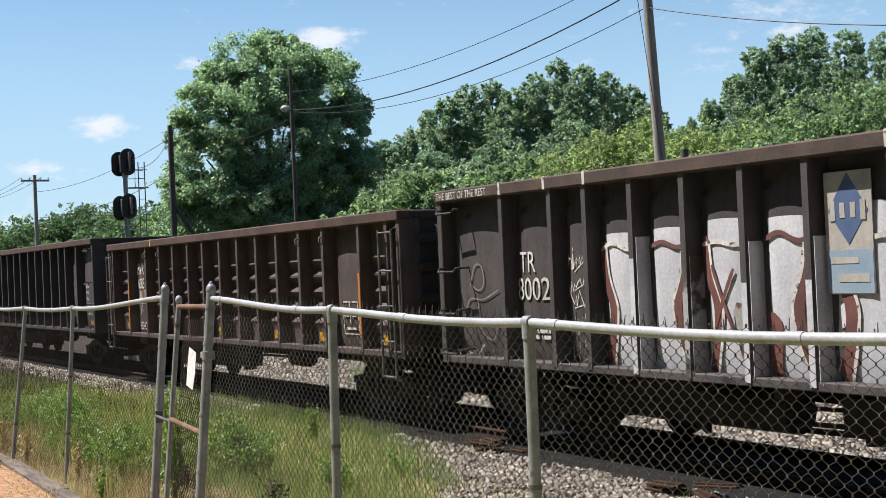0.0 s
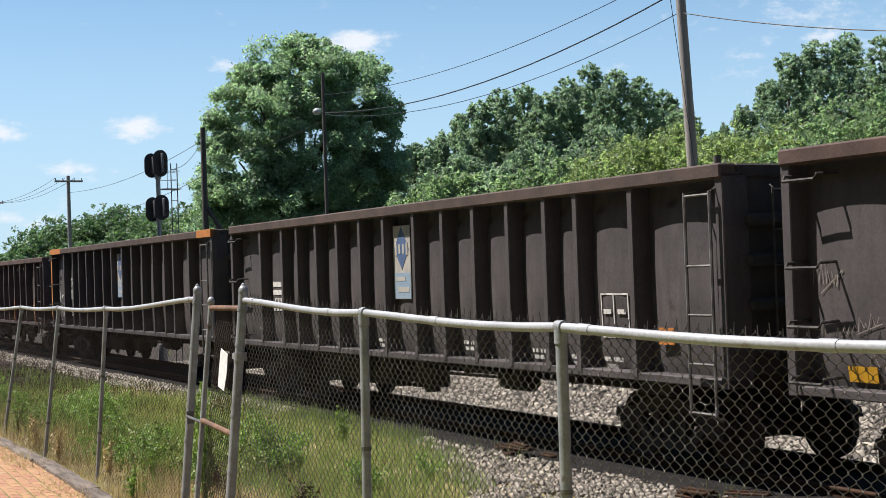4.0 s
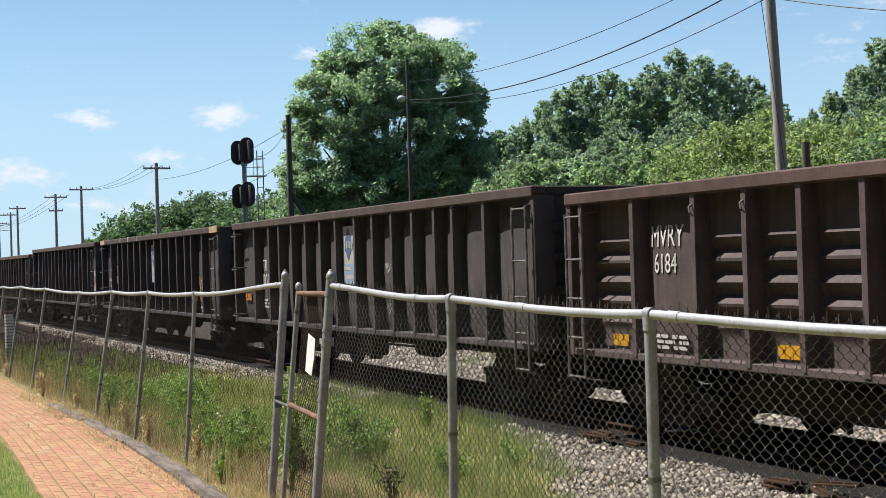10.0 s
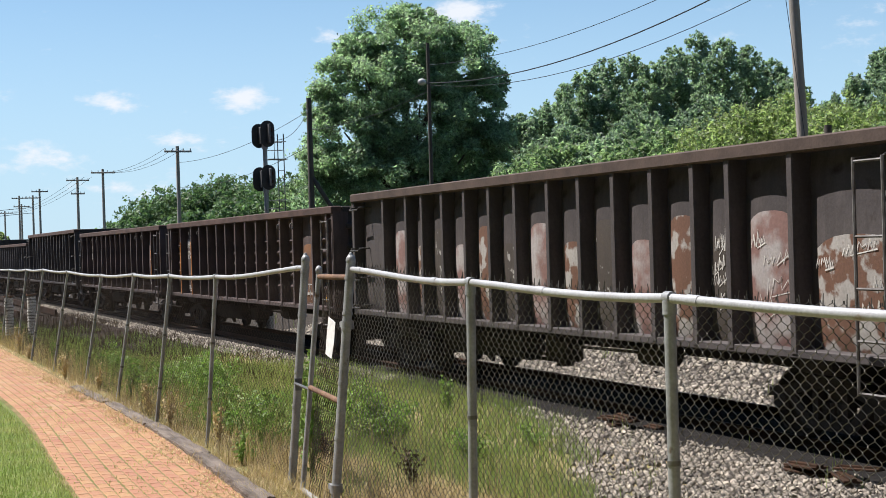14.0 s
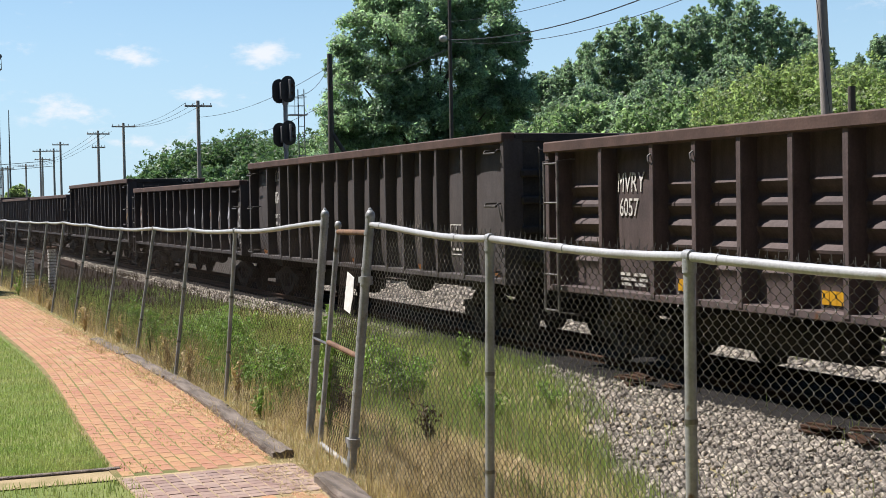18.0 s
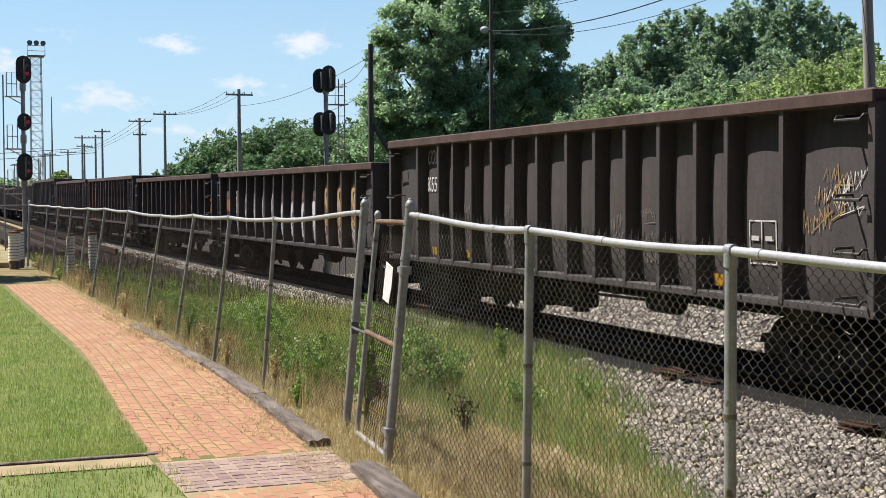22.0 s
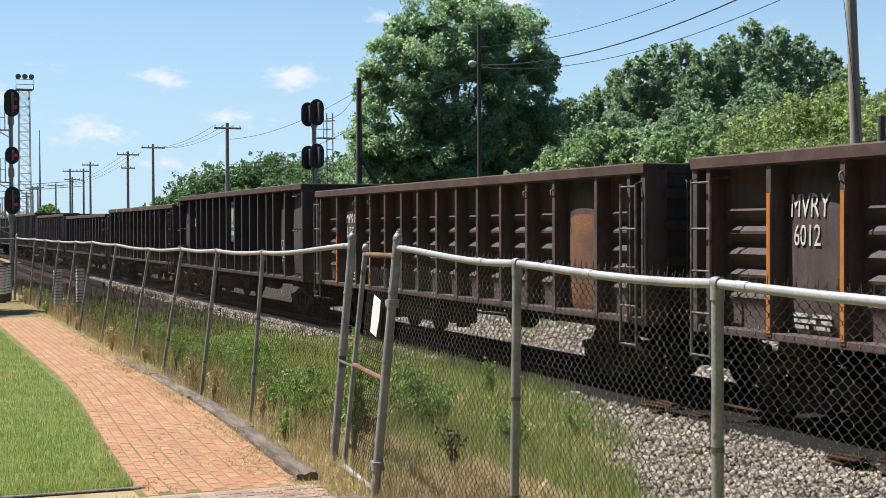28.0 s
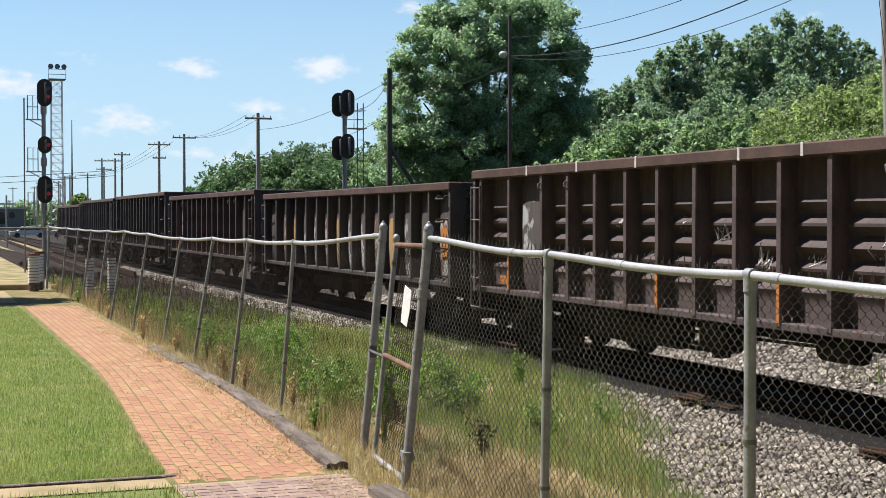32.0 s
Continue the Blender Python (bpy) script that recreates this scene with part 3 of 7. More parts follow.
def lettering(text, size, mat, parent, y, z, x=-1.37, name="stencil", label="", squeeze=1.0, align="LEFT"):
    """Writing on the near side: begins at y and runs towards the near end, on the line z."""
    cu = bpy.data.curves.new(name, "FONT")
    cu.body, cu.size, cu.extrude, cu.align_x = text, size, 0.002, align
    cu.resolution_u = 3
    tmp = new(name, cu)
    dg = bpy.context.evaluated_depsgraph_get()
    me = bpy.data.meshes.new_from_object(tmp.evaluated_get(dg))
    bpy.data.objects.remove(tmp)
    ob = part(name, me, None, parent, label)
    me.materials.clear()
    me.materials.append(mat)
    me.transform(Matrix(((0, 0, -1, x), (-squeeze, 0, 0, y), (0, 1, 0, z), (0, 0, 0, 1))))
    return drape(ob, parent, x)


def bars(car, y, z, rows, size, mat=None, name="stencil_bar", x=-1.37):
    """Writing too small to read, as bars: rows of (offset, width) along the side."""
    s = Shape()
    for r, row in enumerate(rows):
        for o, w in row:
            s.box(x - 0.004, x, y - o - w, y - o, z - r * size * 1.6, z - r * size * 1.6 + size)
    return drape(part(name, s, mat or M_white, car), car, x)


def wheelset():
    s = Shape()
    for side in (-1, 1):
        x = side * 0.745
        prof = [(0.085, 0.12), (0.09, 0.30), (0.045, 0.36), (0.0, 0.385), (0.0, 0.42), (0.095, 0.425), (0.125, 0.45), (0.135, 0.40), (0.10, 0.34), (0.12, 0.14), (0.13, 0.10)]
        n = 22
        vs = [(x - side * (o - 0.06), r * math.cos(2 * math.pi * k / n), r * math.sin(2 * math.pi * k / n)) for o, r in prof for k in range(n)]
        m = len(prof)
        fs = [(i * n + k, i * n + (k + 1) % n, (i + 1) % m * n + (k + 1) % n, (i + 1) % m * n + k) for i in range(m - 1) for k in range(n)]
        s.add(vs, fs)
        s.tube([(x + side * 0.05, 0, 0), (x + side * 0.33, 0, 0)], 0.075, 10)
        for k in range(3):
            a = 2 * math.pi * k / 3
            s.tube([(x + side * 0.32, 0.045 * math.cos(a), 0.045 * math.sin(a)), (x + side * 0.345, 0.045 * math.cos(a), 0.045 * math.sin(a))], 0.015, 6)
    s.tube([(-0.75, 0, 0), (0.75, 0, 0)], 0.08, 10)
    s.smooth = True
    return s.mesh("wheelset")


def side_frame():
    """The cast frame of a truck, with its window, journals and springs."""
    s = Shape()
    outline = [(-1.12, 0.42), (-1.10, 0.60), (-0.72, 0.66), (-0.3, 0.80), (0.3, 0.80), (0.72, 0.66), (1.10, 0.60), (1.12, 0.42), (0.98, 0.36), (0.74, 0.40), (0.68, 0.48), (0.42, 0.20), (-0.42, 0.20), (-0.68, 0.48), (-0.74, 0.40), (-0.98, 0.36)]
    top = [(-1.12, 0.50), (-1.08, 0.62), (-0.70, 0.67), (-0.30, 0.80), (0.30, 0.80), (0.70, 0.67), (1.08, 0.62), (1.12, 0.50), (0.72, 0.53), (0.28, 0.66), (-0.28, 0.66), (-0.72, 0.53)]
    s.plate(top, "x", -0.09, 0.09)
    s.plate([(-0.80, 0.52), (-0.62, 0.55), (-0.34, 0.30), (0.34, 0.30), (0.62, 0.55), (0.80, 0.52), (0.42, 0.18), (-0.42, 0.18)], "x", -0.08, 0.08)
    for y in (-0.26, 0.26):
        s.box(-0.07, 0.07, y - 0.05, y + 0.05, 0.28, 0.68)
    for y in (-0.89, 0.89):
        s.box(-0.10, 0.11, y - 0.14, y + 0.14, 0.36, 0.56, 0.03)
    for y in (-0.13, 0.0, 0.13):
        s.tube([(0, y, 0.30), (0, y, 0.50)], 0.055, 8)
    return s.mesh("side_frame")


WHEELSET, SIDE_FRAME = wheelset(), side_frame()
WHEELSET.materials.append(M_under)
SIDE_FRAME.materials.append(M_under)


def gondola(kind, paintm, rimm, insidem):
    """An open-top gondola wagon with ribbed sides, built at the origin on the rail."""
    car = empty("gondola_wagon")
    top = TOP[kind]
    e = edges(kind)
    louvred = LOUVRED[kind]
    cache = {}
    for i, w in enumerate(BAYS[kind]):
        key = (round(w, 2), louvred(i))
        if key not in cache:
            cache[key] = side_panel(kind, w - 0.02, louvred(i))
            cache[key].materials.append(paintm)
        ob = part("side_panel", cache[key], None, car)
        ob.location = (SHEET, (e[i] + e[i + 1]) / 2, 0)
    rib = Shape().plate([(RIB + 0.015, -0.058), (RIB, -0.045), (RIB, 0.045), (RIB + 0.015, 0.058), (SHEET + 0.03, 0.075), (SHEET + 0.03, -0.075)], "z", SILL + 0.02, top - 0.15).mesh("rib")
    rib.materials.append(paintm)
    for y in e[1:-1]:
        ob = part("rib", rib, None, car)
        ob.location.y = y
    if kind == "m":
        hook = Shape().tube([(RIB, 0.0, top - 0.30), (RIB - 0.06, -0.02, top - 0.33), (RIB - 0.07, -0.05, top - 0.40), (RIB - 0.03, -0.07, top - 0.44), (RIB, -0.05, top - 0.42)], 0.013, 6).mesh("tie_down_hook")
        hook.materials.append(M_ladder)
        for q in (3, 4, 12, 13):
            part("tie_down_hook", hook, None, car).location.y = e[q]
    post = Shape().box(RIB, SHEET + 0.1, -0.07, 0.07, SILL - 0.04, top - 0.1, 0.012).mesh("corner_post")
    post.materials.append(paintm)
    for y in (-HALF + 0.07, HALF - 0.07):
        ob = part("corner_post", post, None, car)
        ob.location.y = y
    part("side_sill", Shape().box(RIB + 0.012, SHEET + 0.06, -HALF, HALF, SILL - 0.03, SILL + 0.07, 0.012), paintm, car)
    s = Shape().box(-SHEET - 0.03, -SHEET + 0.06, -HALF, HALF, SILL, top - 0.1)
    for y in e[1:-1]:
        s.box(-SHEET + 0.06, -RIB, y - 0.05, y + 0.05, SILL, top - 0.15)
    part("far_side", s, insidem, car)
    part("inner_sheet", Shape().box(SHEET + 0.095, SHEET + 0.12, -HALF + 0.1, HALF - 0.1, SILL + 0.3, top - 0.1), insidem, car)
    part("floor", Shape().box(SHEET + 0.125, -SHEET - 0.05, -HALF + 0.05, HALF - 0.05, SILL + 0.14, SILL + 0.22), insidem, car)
    rs = Shape()
    for x0, x1 in ((RIM, RIM + 0.24), (-RIM - 0.24, -RIM)):
        rs = Shape()
        a, c = (x0, x1) if x0 < 0 else (x0, x1)
        rs.box(a, c, -HALF, HALF, top - 0.17, top, 0.02)
        part("top_chord", rs, rimm, car)
    for y in (-1, 1):
        y0, y1 = sorted((y * HALF, y * (HALF - 0.16)))
        s = Shape().box(RIM + 0.245, -RIM - 0.245, y0, y1, top - 0.16, top - 0.005, 0.02)
        part("end_chord", s, M_under, car)
        s = Shape().box(SHEET, -SHEET, *sorted((y * (HALF - 0.03), y * (HALF - 0.09))), SILL + 0.1, top - 0.16)
        wall = part("end_wall", s, M_under, car)
        for z in (1.25, 1.75, 2.25, 2.7):
            part("end_stiffener", Shape().box(SHEET + 0.05, -SHEET - 0.05, *sorted((y * (HALF - 0.03), y * (HALF + 0.07))), z, z + 0.14, 0.03), M_under, wall)
        s = Shape().box(-0.16, 0.16, *sorted((y * 7.4, y * (HALF + 0.2))), 0.72, 1.0, 0.02)
        s.box(-0.11, 0.11, *sorted((y * (HALF + 0.2), y * (HALF + 0.62))), 0.76, 0.96, 0.04)
        part("coupler", s, M_under, car)
        s = Shape()
        for x in (-0.95, -0.35):
            s.tube([(x, y * (HALF + 0.10), 1.2), (x, y * (HALF + 0.13), 1.25), (x, y * (HALF + 0.13), top - 0.28), (x, y * (HALF + 0.09), top - 0.25)], 0.014, 6)
        for z in (1.45, 1.85, 2.25, 2.65, top - 0.3):
            s.tube([(-0.95, y * (HALF + 0.13), z), (-0.35, y * (HALF + 0.13), z)], 0.013, 6)
        part("end_ladder", s, M_iron, car)
    # ladders and hand grabs at the corners of the near side
    for end in (-1, 1):
        if kind == "m" or (kind == "t" and end < 0) or (kind == "l" and end > 0):
            ya, yc = end * (HALF - 0.13), end * (HALF - 0.58)
            out = RIB - 0.08
            ladder = part("ladder", Shape().tube([(RIB, ya, 0.55), (out, ya, 0.60), (out, ya, top - 0.30), (RIB, ya, top - 0.27)], 0.021, 7), M_ladder, car, "worn pale grey ladder", smooth=True)
            part("ladder_stile", Shape().tube([(SHEET, yc, 0.55), (out, yc, 0.60), (out, yc, top - 0.30), (SHEET, yc, top - 0.27)], 0.021, 7), M_ladder, ladder, smooth=True)
            for z in (0.62, 1.17, 1.72, 2.27, top - 0.34):
                part("rung", Shape().tube([(out, ya, z), (out, yc, z)], 0.017, 6), M_ladder, ladder, smooth=True)
        else:
            for z in (1.05, 1.62, 2.22, top - 0.34):
                ya, yc = end * (HALF - 0.14), end * (HALF - 0.60)
                out = RIB - 0.09
                part("grab_iron", Shape().tube([(SHEET, ya, z + 0.06), (out + 0.03, ya, z + 0.05), (out, ya, z), (out, yc, z), (out + 0.03, yc, z + 0.05), (SHEET, yc, z + 0.06)], 0.018, 7), M_iron, car, smooth=True)
    s = Shape().box(-0.3, 0.3, -HALF + 0.6, HALF - 0.6, 0.62, SILL + 0.14)
    for y in np.arange(-4.5, 4.6, 1.5):
        s.box(SHEET + 0.1, -SHEET - 0.1, y - 0.06, y + 0.06, 0.74, SILL + 0.14)
    part("centre_sill", s, M_under, car)
    for y in (-6.4, 6.4):
        part("body_bolster", Shape().plate([(SHEET + 0.06, 0.72), (SHEET + 0.06, SILL + 0.12), (-SHEET - 0.06, SILL + 0.12), (-SHEET - 0.06, 0.72), (0.45, 0.56), (-0.45, 0.56)], "y", y - 0.3, y + 0.3), M_under, car)
    part("brake_cylinder", Shape().tube([(-0.75, -2.7, 0.66), (-0.75, -2.0, 0.66)], 0.17, 12).tube([(-0.75, -2.0, 0.66), (-0.75, 1.6, 0.62)], 0.025, 6).box(-0.8, -0.7, -2.75, -1.9, 0.75, 0.9), M_under, car, smooth=True)
    part("air_reservoir", Shape().tube([(-0.7, 1.7, 0.55), (-0.7, 3.1, 0.55)], 0.24, 14).box(-0.8, -0.6, 1.9, 2.0, 0.7, 0.95).box(-0.8, -0.6, 2.8, 2.9, 0.7, 0.95), M_under, car, smooth=True)
    part("brake_rigging", Shape().plate([(3.2, 0.20), (3.4, 0.30), (5.2, 0.34), (5.2, 0.62), (4.2, 0.80), (3.2, 0.78)], "x", -0.78, -0.70).tube([(-0.72, 3.2, 0.42), (-0.72, 0.4, 0.46)], 0.03, 6).tube([(-0.5, 5.4, 0.30), (-0.5, 0.9, 0.34)], 0.035, 6), M_under, car)
    part("retainer_valve", Shape().box(-0.9, -0.55, 0.2, 0.9, 0.38, 0.82, 0.04).tube([(-0.72, 0.55, 0.30), (-0.72, 0.55, 0.42)], 0.14, 10), M_under, car)
    for yt in (-6.4, 6.4):
        truck = part("truck", Shape().box(-0.95, 0.95, -0.16, 0.16, 0.44, 0.66, 0.03).box(-0.3, 0.3, -0.3, 0.3, 0.66, 1.02).tube([(-0.6, -0.5, 0.45), (-0.6, 0.5, 0.45)], 0.03, 6).tube([(0.6, -0.5, 0.45), (0.6, 0.5, 0.45)], 0.03, 6), M_under, car)
        truck.location = (0, yt, RAIL_Z - BODY_Z)
        for x in (-0.97, 0.97):
            part("side_frame", SIDE_FRAME, None, truck).location.x = x
        for y in (-0.89, 0.89):
            part("wheelset", WHEELSET, None, truck).location = (0, y, 0.42)
    return car


PROTO = {
    "m": gondola("m", M_mv, M_rim_r, M_inside),
    "t": gondola("t", M_tr, M_rim_b, M_inside),
    "l": gondola("l", M_tr, M_rim_r, M_inside),
    "c": gondola("c", M_co, M_rim_r, M_inside),
}


def reflectors(car, kind, bays, mat=None, z=1.07, h=0.16):
    for b in bays:
        e = edges(kind)
        y = (e[b] + e[b + 1]) / 2
        s = Shape()
        for k in range(3):
            s.box(SHEET - 0.078, SHEET - 0.07, y - 0.20 + k * 0.135, y - 0.075 + k * 0.135, z, z + h)
        drape(part("reflector", s, mat or M_yellow, car, "yellow reflective strip"), car, SHEET - 0.074)


def emblem_board(car, kind, bay, style):
    """A pale board with an emblem, on one bay."""
    e = edges(kind)
    y0, y1 = e[bay] - 0.12, e[bay] - 0.75
    yc, w = (y0 + y1) / 2, y0 - y1
    x = SHEET - 0.108
    z0, z1 = 1.87, TOP[kind] - 0.33
    board = part("emblem_board", Shape().box(x - 0.012, x, y1, y0, z0, z1, 0.004), M_board, car, "weathered white board with an emblem")
    zs = z0 + (z1 - z0) * 0.36
    part("lower_band", Shape().box(x - 0.016, x - 0.012, y1 + 0.01, y0 - 0.01, z0 + 0.01, zs), M_ltblue if style == "blue" else M_green, board)
    zc = (zs + z1) / 2
    if style == "blue":
        part("diamond", Shape().plate([(yc, z1 - 0.02), (yc + w * 0.42, zc), (yc, zs + 0.05), (yc - w * 0.42, zc)], "x", x - 0.017, x - 0.012), M_blue, board)
        s = Shape()
        for k, (dy, hh) in enumerate(((-0.20, 0.20), (-0.07, 0.15), (0.07, 0.15), (0.2, 0.20))):
            part("emblem_stroke", Shape().box(x - 0.021, x - 0.017, yc + dy - 0.035, yc + dy + 0.035, zc - hh / 2, zc + hh / 2, 0.01), M_board, board)
        part("emblem_bar", Shape().box(x - 0.02, x - 0.016, yc - 0.25, yc + 0.15, z0 + 0.12, z0 + 0.2), M_board, board)
        part("emblem_bar", Shape().box(x - 0.02, x - 0.016, yc - 0.12, yc + 0.25, z0 + 0.3, z0 + 0.36), M_board, board)
    else:
        pts = [(yc + 0.26 * math.cos(a), zc + 0.34 * math.sin(a)) for a in np.linspace(0, 2 * math.pi, 20)[:-1]]
        part("emblem_drop", Shape().plate(pts, "x", x - 0.017, x - 0.012), M_green, board)
        pts = [(yc + 0.1 + 0.14 * math.cos(a), zc - 0.02 + 0.22 * math.sin(a)) for a in np.linspace(0, 2 * math.pi, 16)[:-1]]
        part("emblem_hollow", Shape().plate(pts, "x", x - 0.021, x - 0.017), M_board, board)
        part("emblem_bar", Shape().box(x - 0.02, x - 0.016, yc - 0.28, yc + 0.26, z0 + 0.2, z0 + 0.34), M_board, board)


def chord_patch(car, kind, y0, y1, mat, name="chord_patch"):
    top = TOP[kind]
    part(name, Shape().box(RIM - 0.004, RIM + 0.1, y1, y0, top - 0.165, top + 0.004, 0.004), mat, car)


def marks(car, kind, owner, number, bay=1, big=0.30, lines=True):
    """Owner's letters and the number, on a bay of the near side."""
    e = edges(kind)
    y = e[bay] - (0.16 if kind == "c" else 0.10)
    x = SHEET - 0.078 if kind != "m" else SHEET - 0.07
    w = BAYS[kind][bay] - 0.24
    if kind == "c":
        lettering(owner, 0.42, M_white, car, y + 0.05, 2.91, x - 0.004, squeeze=min(1.0, w / (0.30 * len(owner))))
        lettering(number, 0.43, M_white, car, y + 0.05, 2.35, x - 0.004, squeeze=min(1.0, (w + 0.12) / (0.275 * len(number))))
        if lines:
            lettering("LD LMT  223800", 0.15, M_white, car, y + 0.04, 1.97, x - 0.004, squeeze=0.85)
            lettering("LT WT  62200", 0.15, M_white, car, y + 0.04, 1.77, x - 0.004, squeeze=0.85)
    elif kind in "tl":
        lettering(owner, 0.40, M_white, car, y - 0.08, 2.18, x - 0.004, squeeze=0.9)
        lettering(number, 0.43, M_white, car, y + 0.02, 1.81, x - 0.004, squeeze=min(1.0, w / (0.235 * len(number))))
        bars(car, y - 0.05, 1.45, [[(0, 0.4), (0.5, 0.25)], [(0, 0.3), (0.42, 0.3)], [(0, 0.45), (0.52, 0.2)]], 0.05, x=x)
    else:
        y, w = e[bay] - 0.19, 0.92
        lettering(owner, 0.40, M_white, car, y, 2.41, x - 0.004, squeeze=min(1.0, w / (0.30 * len(owner))))
        lettering(number, 0.36, M_white, car, y - 0.09, 2.07, x - 0.004, squeeze=min(1.0, 0.78 / (0.25 * len(number))))
        bars(car, y - 0.05, 1.22, [[(0, 0.3), (0.4, 0.35)], [(0, 0.45), (0.55, 0.2)], [(0, 0.3), (0.4, 0.3)]], 0.045, x=x)


def capacity_box(car, kind, bay, z=1.62):
    e = edges(kind)
    y = (e[bay] + e[bay + 1]) / 2
    x = SHEET - 0.075
    s = Shape()
    for a, c, d, f in ((-0.3, 0.3, 0.26, 0.28), (-0.3, 0.3, -0.28, -0.26), (-0.3, -0.28, -0.28, 0.28), (0.28, 0.3, -0.28, 0.28), (-0.01, 0.01, -0.1, 0.28), (-0.24, -0.08, 0.02, 0.08), (0.06, 0.24, 0.02, 0.08), (-0.2, 0.2, -0.2, -0.16)):
        s.box(x - 0.004, x, y + a, y + c, z + d, z + f)
    drape(part("stencil_frame", s, M_white, car), car, x)


def scrawl(car, kind, bay, z0, z1, seed, mat=None, r=0.018, n=3):
    """Sprayed handwriting on one bay: n jagged tags of thin lines."""
    rr = random.Random(seed)
    e = edges(kind)
    ya, yc = e[bay] - 0.14, e[bay + 1] + 0.14
    for k in range(n):
        tall = rr.uniform(0.10, 0.24)
        wide = min(ya - yc, rr.uniform(0.3, 0.65))
        y = rr.uniform(yc + wide, ya) if ya - yc > wide else ya
        zc = z0 + (z1 - z0) * (k + rr.uniform(0.2, 0.8)) / n
        letters = rr.randint(3, 6)
        pts = []
        slope = rr.uniform(-0.15, 0.35)
        for q in range(letters * 3):
            u = (q + rr.uniform(-0.4, 0.7)) / (letters * 3)
            rise = (1 if q % 2 else -1) * rr.uniform(0.15, 0.62) + (0.5 if rr.random() < 0.12 else 0.0)
            pts.append(Vector((0.0, y - wide * u, zc + slope * wide * (u - 0.5) + tall * rise)))
        pts.append(Vector((0.0, y - wide * rr.uniform(0.2, 0.5), zc - tall * rr.uniform(0.5, 0.8))))
        stroke(car, [(p.y, p.z) for p in pts], 2 * min(r, 0.011) * rr.uniform(0.7, 1.2), mat or M_white, 0.0, "sprayed_line", False)


def stroke(car, pts, width, mat, lift=0.004, name="spray_stroke", smooth=True):
    """A broad sprayed line along pts (y, z) on the near side, with a soft round run of corners."""
    fine = []
    for (ya, za), (yc, zc) in zip(pts, pts[1:]):
        n = max(2, int(math.hypot(yc - ya, zc - za) / 0.06))
        fine += [(ya + (yc - ya) * k / n, za + (zc - za) * k / n) for k in range(n)]
    fine.append(pts[-1])
    if not smooth:
        fine = list(pts)
    for _ in range(4 if smooth else 0):
        fine = [fine[0]] + [((a[0] + 2 * b[0] + c[0]) / 4, (a[1] + 2 * b[1] + c[1]) / 4) for a, b, c in zip(fine, fine[1:], fine[2:])] + [fine[-1]]
    s = Shape()
    vs = []
    for k, (y, z) in enumerate(fine):
        a, c = fine[max(0, k - 1)], fine[min(len(fine) - 1, k + 1)]
        d = Vector((c[0] - a[0], c[1] - a[1])).normalized()
        w = width / 2 * (1.0 + 0.12 * noise.noise((y * 5, z * 5, width * 40)))
        if k in (0, len(fine) - 1):
            w *= 0.6
        vs += [(SHEET - 0.074, y - d.y * w, z + d.x * w), (SHEET - 0.074, y, z), (SHEET - 0.074, y + d.y * w, z - d.x * w)]
    s.add(vs, [(3 * k + q, 3 * k + q + 1, 3 * k + q + 4, 3 * k + q + 3) for k in range(len(fine) - 1) for q in (0, 1)])
    ob = drape(part(name, s, mat, car), car, SHEET - 0.074)
    for p in ob.data.vertices:
        p.co.x -= lift
    return ob


def orange_dashes(car, kind, bays, z0=1.1, z1=1.6):
    for b in bays:
        y = edges(kind)[b + 1]
        part("orange_stripe", Shape().box(RIB - 0.008, RIB - 0.001, y - 0.035, y + 0.035, z0, z1), M_orange, car)


# one row a wagon: kind, label; details follow by number
TRAIN = [
    ("t", "tall brown-black gondola wagon covered in white graffiti lettering"),
    ("m", "rusty maroon gondola wagon with louvred side panels"),
    ("c", "tall dark brown gondola wagon with thin white scrawls"),
    ("t", "tall brown-black gondola wagon with a blue diamond board"),
    ("t", "brown-black gondola wagon with an orange chord patch and blue diamond board"),
    ("m", "maroon louvred gondola wagon with orange stripes on its ribs"),
    ("m", "dark maroon gondola wagon with louvred side panels"),
    ("t", "brown-black gondola wagon with cream corner and blue diamond board"),
    ("t", "brown-black gondola wagon with cream chord patch and orange dashes"),
    ("t", "dark ribbed gondola wagon with dull red and white graffiti"),
    ("m", "rust-streaked louvred gondola wagon with white number panel"),
    ("m", "maroon louvred gondola wagon with yellow reflectors"),
    ("c", "tall plain brown gondola wagon with white owner's letters"),
    ("l", "low gondola wagon with mixed white and brown graffiti"),
    ("c", "tall brown gondola wagon with white letters and scrawls"),
    ("l", "gondola wagon with balloon-letter white and gold graffiti"),
    ("l", "gondola wagon with worn amber painted patches"),
    ("m", "louvred gondola wagon with white letters and orange rib"),
    ("m", "louvred gondola wagon with an orange rust panel"),
    ("c", "tall brown gondola wagon with a green emblem board"),
    ("m", "louvred gondola wagon with white chord marks and orange stripes"),
    ("l", "low gondola wagon with pale graffiti between its ribs"),
    ("m", "dark louvred gondola wagon"),
    ("c", "tall dark gondola wagon"),
    ("t", "dark ribbed gondola wagon"),
    ("m", "dark louvred gondola wagon"),
]
wagons = []
for i, (kind, label) in enumerate(TRAIN):
    first = not any(k == kind for k, _ in TRAIN[:i])
    car = PROTO[kind] if first else copy_thing(PROTO[kind], pose(11.47, 30 + i * LENGTH, BODY_Z))
    wagons.append(car)
    KIND_OF[car.name] = kind
    tagged(car, label, "freight wagon", "wagons of the train")

